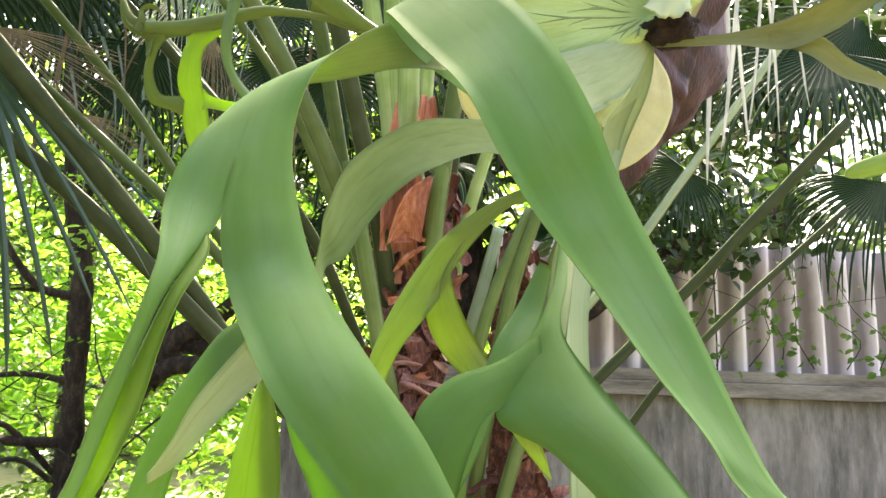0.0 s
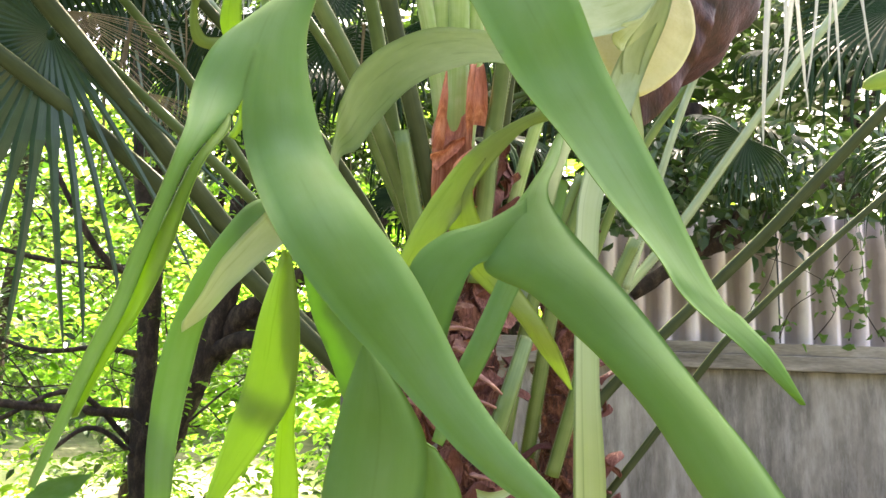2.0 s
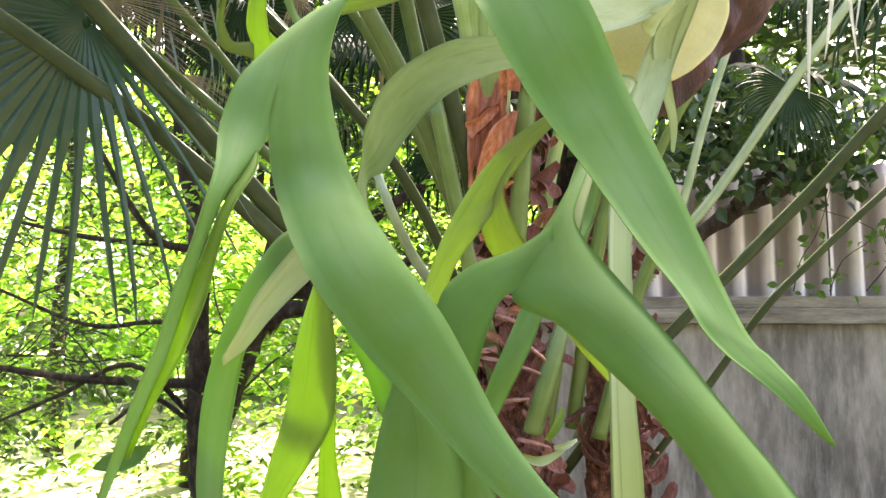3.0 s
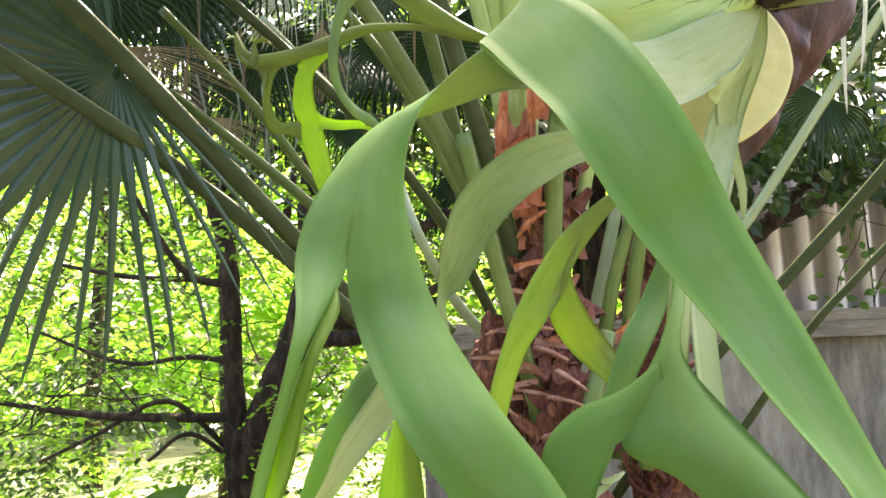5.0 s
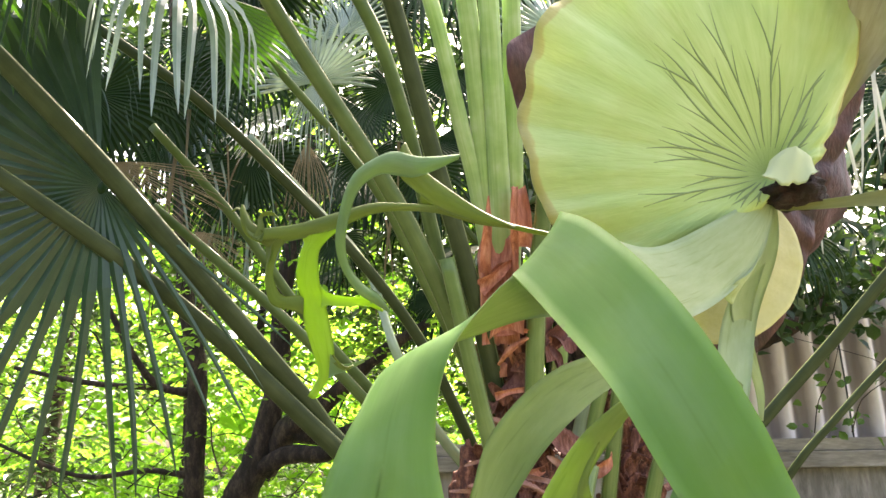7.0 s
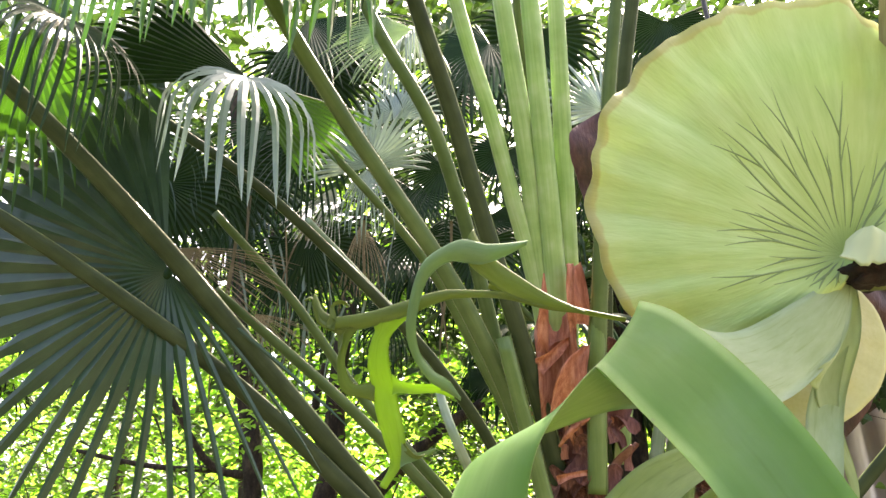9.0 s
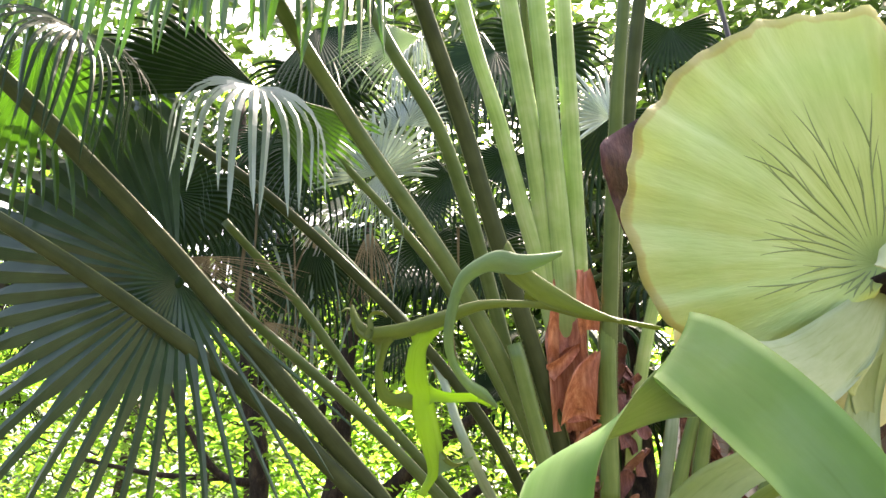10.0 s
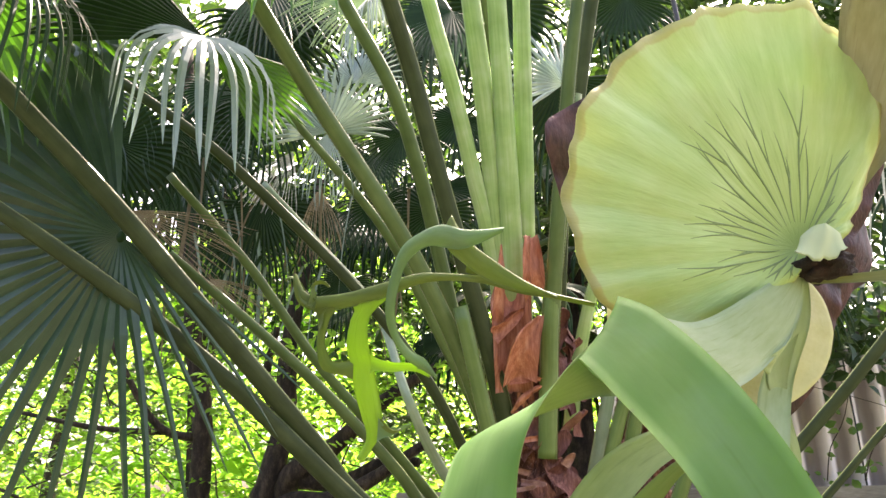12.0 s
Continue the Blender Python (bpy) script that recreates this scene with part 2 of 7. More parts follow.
# the white sheen of lit fans is put into this pale base
BLADE_SHINE = leafy("palm_blade_sheen", [(0.25, (0.13, 0.19, 0.165)), (0.5, (0.20, 0.27, 0.24)), (0.75, (0.29, 0.36, 0.33))], (0.35, 0.45, 0.28), 0.10, 0.26, 0.0, 10, (60, 1), gloss=0.9)
# lighter, glossier copy; part of the near fan's sheen sits in its base
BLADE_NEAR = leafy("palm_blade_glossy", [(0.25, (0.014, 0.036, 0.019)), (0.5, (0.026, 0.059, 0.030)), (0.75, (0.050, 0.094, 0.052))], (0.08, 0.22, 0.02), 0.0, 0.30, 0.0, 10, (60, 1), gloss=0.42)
BLADE_PALE = leafy("palm_blade_pale", [(0.25, (0.10, 0.16, 0.07)), (0.5, (0.16, 0.235, 0.11)), (0.75, (0.25, 0.33, 0.18))], (0.35, 0.55, 0.15), 0.25, 0.35, 0.0, 10, (60, 1), gloss=0.5)
DRY_BROWN = leafy("dry_fan_brown", [(0.25, (0.10, 0.075, 0.045)), (0.5, (0.18, 0.14, 0.085)), (0.75, (0.28, 0.23, 0.15))], (0.4, 0.3, 0.15), 0.1, 0.6, 0.0, 10, (10, 1), gloss=0.3)
DRY_TIP = leafy("dry_tip", [(0.25, (0.42, 0.43, 0.40)), (0.5, (0.54, 0.55, 0.52)), (0.75, (0.66, 0.67, 0.65))], (0.62, 0.64, 0.64), 0.2, 0.4, 0.0, 10, (10, 1))
BLADE_LIME = leafy("palm_blade_lime", [(0.25, (0.02, 0.060, 0.008)), (0.5, (0.035, 0.090, 0.013)), (0.75, (0.055, 0.12, 0.02))], (0.10, 0.30, 0.010), 0.25, 0.32, 0.0, 10, (60, 1))
FIBRE = solid("fibre", [(0.3, (0.018, 0.006, 0.004)), (0.5, (0.12, 0.038, 0.023)), (0.72, (0.40, 0.165, 0.10))], 55, 0.8, 0.010, 1.0, (1, 1, 0.5))
BOOT = solid("boot", [(0.3, (0.055, 0.016, 0.011)), (0.5, (0.20, 0.070, 0.048)), (0.72, (0.42, 0.20, 0.15))], 34, 0.65, 0.006, 1.0, (4, 4, 0.5))
t = BOOT.node_tree
who = t.nodes.new("ShaderNodeObjectInfo")
shade = t.nodes["Principled BSDF"].inputs["Base Color"]
old = shade.links[0].from_socket
t.links.new(mixed(t, old, (0.10, 0.025, 0.022), ramp(t, who.outputs["Random"], [(0.2, (0.05, 0.05, 0.05)), (0.8, (0.75, 0.75, 0.75))])), shade)
STUB = solid("stub", [(0.3, (0.13, 0.05, 0.035)), (0.5, (0.24, 0.11, 0.08)), (0.7, (0.38, 0.21, 0.16))], 30, 0.7, 0.004, 0.8)
PINK_STUB = solid("pink_stub", [(0.3, (0.16, 0.065, 0.048)), (0.5, (0.26, 0.125, 0.095)), (0.7, (0.38, 0.21, 0.165))], 30, 0.65, 0.004, 0.8)
BARK = solid("bark", [(0.3, (0.010, 0.007, 0.006)), (0.5, (0.034, 0.022, 0.017)), (0.7, (0.105, 0.072, 0.054))], 18, 0.9, 0.02, 0.9, (1, 1, 0.4))
LEAF = leafy("tree_leaf", [(0.2, (0.020, 0.075, 0.010)), (0.5, (0.080, 0.185, 0.026)), (0.8, (0.18, 0.30, 0.055))], (0.44, 0.80, 0.07), 0.52, 0.45, 0.0, 20, island=True, gloss=0.3, patch=1.6, lone=0.35)
VINE_LEAF = leafy("vine_leaf", [(0.15, (0.035, 0.085, 0.018)), (0.5, (0.075, 0.15, 0.035)), (0.85, (0.14, 0.22, 0.06))], (0.30, 0.55, 0.08), 0.3, 0.5, 0.0, 20, island=True, gloss=0.3)
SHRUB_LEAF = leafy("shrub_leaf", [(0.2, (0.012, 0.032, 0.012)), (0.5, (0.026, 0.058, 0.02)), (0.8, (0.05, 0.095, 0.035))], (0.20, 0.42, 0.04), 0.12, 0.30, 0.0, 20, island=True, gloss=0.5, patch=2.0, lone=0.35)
CONCRETE = solid("concrete", [(0.25, (0.075, 0.068, 0.060)), (0.45, (0.19, 0.173, 0.154)), (0.6, (0.29, 0.268, 0.243)), (0.8, (0.43, 0.407, 0.38))], 3.5, 0.9, 0.004, 0.5, (1, 1, 0.35), detail=9)
# rain streaks and mould that run down from the coping, and pale scuffed patches
t = CONCRETE.node_tree
at = t.nodes.new("ShaderNodeTexCoord")
run_down = t.nodes.new("ShaderNodeMapping")
run_down.inputs["Scale"].default_value = (6, 6, 1.1)
t.links.new(at.outputs["Object"], run_down.inputs[0])
streaks = node(t, "ShaderNodeTexNoise", Scale=1.0, Detail=7.0, Roughness=0.7)
t.links.new(run_down.outputs[0], streaks.inputs["Vector"])
patches = node(t, "ShaderNodeTexNoise", Scale=1.7, Detail=8.0, Roughness=0.75)
t.links.new(run_down.outputs[0], patches.inputs["Vector"])
tone = t.nodes["Principled BSDF"].inputs["Base Color"]
wet = mixed(t, tone.links[0].from_socket, (0.055, 0.05, 0.043), ramp(t, streaks.outputs[0], [(0.44, (0, 0, 0)), (0.62, (0.65, 0.65, 0.65))]))
t.links.new(mixed(t, wet, (0.50, 0.48, 0.46), ramp(t, patches.outputs[0], [(0.48, (0, 0, 0)), (0.70, (0.5, 0.5, 0.5))])), tone)
COPING = solid("coping", [(0.3, (0.095, 0.085, 0.07)), (0.45, (0.19, 0.172, 0.148)), (0.6, (0.28, 0.257, 0.226)), (0.75, (0.44, 0.415, 0.38))], 5, 0.9, 0.004, 0.7, (0.5, 1, 3), detail=9)
SHEET = solid("fibre_cement", [(0.3, (0.72, 0.62, 0.605)), (0.5, (0.82, 0.735, 0.72)), (0.7, (0.88, 0.81, 0.795))], 5, 0.75, 0.002, 0.4, (1, 1, 0.3))
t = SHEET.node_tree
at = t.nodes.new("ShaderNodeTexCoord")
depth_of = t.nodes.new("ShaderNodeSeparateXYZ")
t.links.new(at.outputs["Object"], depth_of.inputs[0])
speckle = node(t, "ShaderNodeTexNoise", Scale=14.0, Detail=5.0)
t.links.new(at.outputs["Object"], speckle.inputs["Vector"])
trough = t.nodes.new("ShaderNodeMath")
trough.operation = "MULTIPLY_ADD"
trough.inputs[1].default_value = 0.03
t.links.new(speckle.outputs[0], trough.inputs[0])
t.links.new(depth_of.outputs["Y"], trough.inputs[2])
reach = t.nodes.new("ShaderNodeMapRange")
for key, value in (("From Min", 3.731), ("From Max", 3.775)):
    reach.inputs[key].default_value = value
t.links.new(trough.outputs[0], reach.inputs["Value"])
# shade in the troughs is put into the colour, mottled; the crests stay pale
sheet_tone = t.nodes["Principled BSDF"].inputs["Base Color"]
t.links.new(mixed(t, sheet_tone.links[0].from_socket, (0.15, 0.115, 0.10), ramp(t, reach.outputs[0], [(0.0, (0, 0, 0)), (1.0, (0.72, 0.72, 0.72))])), sheet_tone)
WIRE = solid("wire", [(0.3, (0.02, 0.02, 0.022)), (0.7, (0.05, 0.05, 0.055))], 40, 0.5)
# dry earth, lightened to carry the clearing's sunlight
DUST = solid("dry_earth", [(0.25, (0.26, 0.25, 0.15)), (0.5, (0.42, 0.40, 0.27)), (0.75, (0.55, 0.52, 0.38))], 2.5, 0.95, 0.02, 0.6, detail=9)
SOIL = solid("soil", [(0.25, (0.045, 0.046, 0.022)), (0.5, (0.105, 0.103, 0.055)), (0.75, (0.20, 0.185, 0.12))], 2.5, 0.95, 0.02, 0.6, detail=9)

# ---- building helpers ----


def mesh_from(name, verts, faces, mats, index=None, uvs=None, smooth=True):
    me = bpy.data.meshes.new(name)
    me.from_pydata([tuple(v) for v in verts], [], faces)
    for m in mats:
        me.materials.append(m)
    if index is not None:
        me.polygons.foreach_set("material_index", index)
    me.polygons.foreach_set("use_smooth", [smooth] * len(me.polygons))
    if uvs is not None:
        layer = me.uv_layers.new(name="UVMap")
        loops = np.empty(len(me.loops), dtype=np.int32)
        me.loops.foreach_get("vertex_index", loops)
        layer.data.foreach_set("uv", np.asarray(uvs, float)[loops].ravel())
    me.update()
    return me


def part(name, me, parent, label=""):
    ob = new(name, me)
    ob.parent = parent
    if label:
        tagged(ob, label)
    return ob


def thing(name, place, label, category, group="", kind=""):
    ob = new(name)
    ob.location = place
    ob.empty_display_size = 0.05
    bpy.context.view_layer.update()
    return tagged(ob, label, category, group, kind)


def under(ob, parent):
    """Hang a part on its thing, keeping its place in the world."""
    ob.parent = parent
    ob.matrix_parent_inverse = Matrix.Translation(-parent.location)
    return ob


def spline(points, steps):
    """Catmull-Rom through rows of numbers."""
    p = np.asarray(points, float)
    p = np.vstack([2 * p[0] - p[1], p, 2 * p[-1] - p[-2]])
    out = []
    for i in range(1, len(p) - 2):
        for s in range(steps):
            u = s / steps
            out.append(0.5 * (2 * p[i] + (p[i + 1] - p[i - 1]) * u + (2 * p[i - 1] - 5 * p[i] + 4 * p[i + 1] - p[i + 2]) * u * u
                              + (3 * p[i] - p[i - 1] - 3 * p[i + 1] + p[i + 2]) * u ** 3))
    out.append(p[-2])
    return np.array(out)


def unit(v):
    return v / np.maximum(np.linalg.norm(v, axis=-1, keepdims=True), 1e-9)


def margins(me, values):
    """How near each point lies to the leaf's margin: 0 on the midline, 1 on the edge."""
    me.attributes.new("margin", "FLOAT", "POINT").data.foreach_set("value", list(values))


def ribbon(name, stations, mats, parent, camber=0.08, thick=0.0016, along=9, across=8, label="", ripple=0.0011, seed=0, narrow=1.0, turn_at=None):
    """A strap of leaf between two edge curves, with a cambered section, a thick middle and a thin rim. mats: upper and lower skin,
    and where turn_at names a station, the two skins beyond it."""
    rail = spline([(*a, *b) for a, b in stations], along)
    left, right = rail[:, :3], rail[:, 3:]
    centre, half = (left + right) / 2, (right - left) / 2 * narrow
    left, right = centre - half, centre + half
    n, k = len(rail), across + 1
    u = np.linspace(0, 1, k)
    grid = left[:, None] * (1 - u)[None, :, None] + right[:, None] * u[None, :, None]
    side, run = unit(right - left), unit(np.gradient((left + right) / 2, axis=0))
    face = unit(np.cross(run, side))
    width = np.linalg.norm(right - left, axis=1)
    dome = 4 * u * (1 - u)
    bulge = camber * width[:, None] * (dome - 0.5)[None]
    grid += face[:, None] * bulge[..., None]
    if ripple:
        rnd = random.Random(seed)
        ph = [rnd.uniform(0, 6.3) for _ in range(4)]
        v = np.cumsum(np.r_[0, np.linalg.norm(np.diff((left + right) / 2, axis=0), axis=1)])
        wave = np.sin(v * 70 + ph[0])[:, None] * (u ** 2)[None] + np.sin(v * 55 + ph[1])[:, None] * ((1 - u) ** 2)[None]
        grid += face[:, None] * (ripple * wave)[..., None]
    body = thick * (0.25 + 0.75 * dome)
    top = grid + face[:, None] * body[None, :, None] / 2
    low = grid - face[:, None] * body[None, :, None] / 2
    verts = np.concatenate([top.reshape(-1, 3), low.reshape(-1, 3)])
    length = np.cumsum(np.r_[0, np.linalg.norm(np.diff((left + right) / 2, axis=0), axis=1)])
    uv1 = np.stack([np.broadcast_to((u - 0.5)[None], (n, k)) * np.mean(width) * 1.0, np.broadcast_to(length[:, None], (n, k))], -1).reshape(-1, 2)
    faces, index = [], []
    o = n * k
    for i in range(n - 1):
        skin = 2 if turn_at is not None and i >= turn_at * along else 0
        for j in range(across):
            a, b, c, d = i * k + j, i * k + j + 1, (i + 1) * k + j + 1, (i + 1) * k + j
            faces.append((a, b, c, d)), index.append(skin)
            faces.append((o + d, o + c, o + b, o + a)), index.append(skin + 1)
        for j in (0, across):
            a, d = i * k + j, (i + 1) * k + j
            faces.append((a, d, o + d, o + a)), index.append(skin)
    for i in (0, n - 1):
        for j in range(across):
            a, b = i * k + j, i * k + j + 1
            faces.append((a, b, o + b, o + a)), index.append(0)
    me = mesh_from(name, verts, faces, mats, index, np.concatenate([uv1, uv1]))
    margins(me, np.tile(np.abs(2 * u - 1), 2 * n))
    ob = new(name, me)
    under(ob, parent)
    if label:
        tagged(ob, label)
    return ob


def forked(name, first, second, shared, mats, parent, camber=0.09, thick=0.0017, along=8, across=6):
    """One blade that parts into two arms. Up to station number shared both arms are halves of a single arch and meet in one edge."""
    rails = [spline([(*a, *c) for a, c in some], along) for some in (first, second)]
    cut = shared * along
    whole_l, whole_r = rails[0][:, :3], rails[1][:, 3:]
    m = min(len(whole_l), len(whole_r))
    wide = np.linalg.norm(whole_r[:m] - whole_l[:m], axis=1)
    run = unit(np.gradient((whole_l[:m] + whole_r[:m]) / 2, axis=0))
    whole_face = unit(np.cross(run, unit(whole_r[:m] - whole_l[:m])))
    verts, faces, index, uvs, edge = [], [], [], [], []
    for arm, rail in enumerate(rails):
        left, right = rail[:, :3], rail[:, 3:]
        n, k = len(rail), across + 1
        u = np.linspace(0, 1, k)
        grid = left[:, None] * (1 - u)[None, :, None] + right[:, None] * u[None, :, None]
        own = unit(np.cross(unit(np.gradient((left + right) / 2, axis=0)), unit(right - left)))
        width = np.linalg.norm(right - left, axis=1)
        both = np.clip((cut - np.arange(n)) / (1.0 * along), 0, 1)
        rows = np.minimum(np.arange(n), m - 1)
        face = unit(both[:, None] * whole_face[rows] + (1 - both)[:, None] * own)
        uu = u / 2 if arm == 0 else 0.5 + u / 2
        one, two = 4 * uu * (1 - uu), 4 * u * (1 - u)
        bulge = both[:, None] * wide[rows][:, None] * (one - 0.5)[None] + (1 - both)[:, None] * width[:, None] * (two - 0.5)[None]
        flesh = thick * (0.25 + 0.75 * (both[:, None] * one[None] + (1 - both)[:, None] * two[None]))
        grid = grid + face[:, None] * (camber * bulge)[..., None]
        o1 = len(verts)
        verts += list((grid + face[:, None] * flesh[..., None] / 2).reshape(-1, 3))
        o2 = len(verts)
        verts += list((grid - face[:, None] * flesh[..., None] / 2).reshape(-1, 3))
        length = np.r_[0, np.cumsum(np.linalg.norm(np.diff((left + right) / 2, axis=0), axis=1))]
        side = (u - (1 if arm == 0 else 0)) * 0.03
        edge += list(np.tile((both[:, None] * np.abs(2 * uu - 1)[None] + (1 - both)[:, None] * np.abs(2 * u - 1)[None]).reshape(-1), 2))
        for _ in (0, 1):
            uvs += [(s, v) for v in length for s in side]
        for i in range(n - 1):
            for j in range(across):
                a, c, d, e = i * k + j, i * k + j + 1, (i + 1) * k + j + 1, (i + 1) * k + j
                faces += [(o1 + a, o1 + c, o1 + d, o1 + e), (o2 + e, o2 + d, o2 + c, o2 + a)]
                index += [0, 1]
            for j in (0, across):
                seam = j == (across if arm == 0 else 0)
                if not seam or i >= cut - along:
                    a, e = i * k + j, (i + 1) * k + j
                    faces.append((o1 + a, o1 + e, o2 + e, o2 + a)), index.append(0)
    me = mesh_from(name, verts, faces, mats, index, uvs)
    margins(me, edge)
    bm = bmesh.new()
    bm.from_mesh(me)
    bmesh.ops.remove_doubles(bm, verts=bm.verts, dist=0.00015)
    bm.to_mesh(me)
    bm.free()
    return under(new(name, me), parent)


def tube(points, radii, sides=8, squash=1.0, steps=6, jitter=0.0, seed=0, ridge=0.0):
    """Vertices, faces and uvs of a tapered round or flattened stem along points."""
    rnd = random.Random(seed)
    row = spline([(*p, r) for p, r in zip(points, radii)], steps)
    c, rad = row[:, :3], row[:, 3]
    run = unit(np.gradient(c, axis=0))
    ref = np.array([0.0, 0.0, 1.0]) if abs(run[0][2]) < 0.9 else np.array([1.0, 0.0, 0.0])
    verts, faces, uvs = [], [], []
    length = np.r_[0, np.cumsum(np.linalg.norm(np.diff(c, axis=0), axis=1))]
    for i in range(len(c)):
        s = unit(np.cross(run[i], ref))
        w = np.cross(s, run[i])
        for j in range(sides):
            a = 2 * math.pi * j / sides
            r = rad[i] * (1 + jitter * rnd.uniform(-1, 1) + ridge * math.cos(3 * a))
            verts.append(c[i] + r * (math.cos(a) * s + squash * math.sin(a) * w))
            uvs.append((j / sides * 0.1, length[i]))
    for i in range(len(c) - 1):
        for j in range(sides):
            faces.append((i * sides + j, i * sides + (j + 1) % sides, (i + 1) * sides + (j + 1) % sides, (i + 1) * sides + j))
    faces.append(tuple(range(sides))[::-1])
    faces.append(tuple((len(c) - 1) * sides + j for j in range(sides)))
    return verts, faces, uvs


def stem(name, points, radii, mat, parent, label="", **k):
    v, f, uv = tube(points, radii, **k)
    ob = new(name, mesh_from(name, v, f, [mat], None, uv))
    under(ob, parent)
    if label:
        tagged(ob, label)
    return ob


# ---- ground and wall ----
me = bpy.data.meshes.new("ground")
bm = bmesh.new()
bmesh.ops.create_grid(bm, x_segments=120, y_segments=120, size=60)
for v in bm.verts:
    v.co.z = 0.05 * noise.noise(v.co * 0.35) + 0.02 * noise.noise(v.co * 1.7)
bm.to_mesh(me)
bm.free()
me.materials.append(SOIL)
tagged(new("ground", me), "bare pale brown soil in dappled sunlight", "ground", kind="structure")

# the trodden pale earth of the clearing behind the tree, its sunlight partly put into the colour
rnd = random.Random(12)
rim = [(-4.6 + 4.6 * math.cos(a) * rnd.uniform(0.9, 1.1), 8.0 + 2.9 * math.sin(a) * rnd.uniform(0.85, 1.1)) for a in (2 * math.pi * i / 40 for i in range(40))]
rings = [(-4.6 + (x + 4.6) * q, 8.0 + (y - 8.0) * q) for q in (0.25, 0.5, 0.75, 1.0) for x, y in rim]
lie = [(x, y, 0.012 + 0.05 * noise.noise(Vector((x, y, 0)) * 0.35) + 0.02 * noise.noise(Vector((x, y, 0)) * 1.7)) for x, y in [(-4.6, 8.0)] + rings]
cells = [(0, 1 + i, 1 + (i + 1) % 40) for i in range(40)] + [(1 + 40 * k + i, 41 + 40 * k + i, 41 + 40 * k + (i + 1) % 40, 1 + 40 * k + (i + 1) % 40) for k in range(3) for i in range(40)]
tagged(new("pavement", mesh_from("pavement", lie, cells, [DUST])), "pale trodden dry earth of a clearing, its sunlight partly in the colour", "path", kind="structure")

WALL_Y, CAP_TOP, CAP_BOTTOM = 3.58, 1.66, 1.53
WALL_LEFT, WALL_RIGHT = -0.70, 9.0


def box(bm, x0, x1, y0, y1, z0, z1, soft=0.0):
    made = bmesh.ops.create_cube(bm, size=1)["verts"]
    for v in made:
        v.co = ((x0 + x1) / 2 + v.co.x * (x1 - x0), (y0 + y1) / 2 + v.co.y * (y1 - y0), (z0 + z1) / 2 + v.co.z * (z1 - z0))
    if soft:
        edges = {e for v in made for e in v.link_edges}
        bmesh.ops.bevel(bm, geom=list(edges), offset=soft, segments=2, profile=0.5, affect="EDGES")


def box_mesh(name, mat, *boxes, soft=0.006):
    bm = bmesh.new()
    for b in boxes:
        box(bm, *b, soft=soft)
    me = bpy.data.meshes.new(name)
    bm.to_mesh(me)
    bm.free()
    me.materials.append(mat)
    return me


wall = tagged(new("wall_north", box_mesh("wall_north", CONCRETE, (WALL_LEFT, WALL_RIGHT, WALL_Y + 0.06, WALL_Y + 0.24, -0.1, CAP_BOTTOM))),
              "weathered grey concrete garden wall with dark streaks", "wall", kind="structure")
part("coping", box_mesh("coping", COPING, (WALL_LEFT - 0.04, WALL_RIGHT, WALL_Y, WALL_Y + 0.30, CAP_BOTTOM, CAP_BOTTOM + 0.072), (WALL_LEFT - 0.02, WALL_RIGHT - 0.02, WALL_Y + 0.022, WALL_Y + 0.28, CAP_BOTTOM + 0.071, CAP_TOP)), wall, "plain concrete coping with moss stains")


def corrugated(x0, x1, y, z0, z1, pitch=0.138, depth=0.085, thick=0.007):
    xs = np.arange(x0, x1, pitch / 12)
    prof = [(x, y + depth / 2 * math.sin(2 * math.pi * x / pitch)) for x in xs]
    zs = np.linspace(z0, z1, 6)
    verts, faces = [], []
    for off in (0, thick):
        for z in zs:
            verts += [(x, yy + off, z) for x, yy in prof]
    n, k = len(zs), len(prof)
    o = n * k
    for i in range(n - 1):
        for j in range(k - 1):
            a, b, c, d = i * k + j, i * k + j + 1, (i + 1) * k + j + 1, (i + 1) * k + j
            faces += [(a, b, c, d), (o + d, o + c, o + b, o + a)]
    for i in (0, n - 1):
        for j in range(k - 1):
            faces.append((i * k + j, i * k + j + 1, o + i * k + j + 1, o + i * k + j))
    return verts, faces


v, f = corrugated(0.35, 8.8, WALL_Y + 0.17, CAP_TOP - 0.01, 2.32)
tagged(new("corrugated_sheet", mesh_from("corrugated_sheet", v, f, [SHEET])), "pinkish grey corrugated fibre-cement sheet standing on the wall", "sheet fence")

# ---- staghorn fern ----
fern = thing("staghorn_fern", (0.171, 0.471, 1.783), "staghorn fern with long green antler fronds and a pale yellow-green shield", "fern")
G2, LIME = [FROND, FROND_PALE], [FROND_LIME, FROND_LIME]
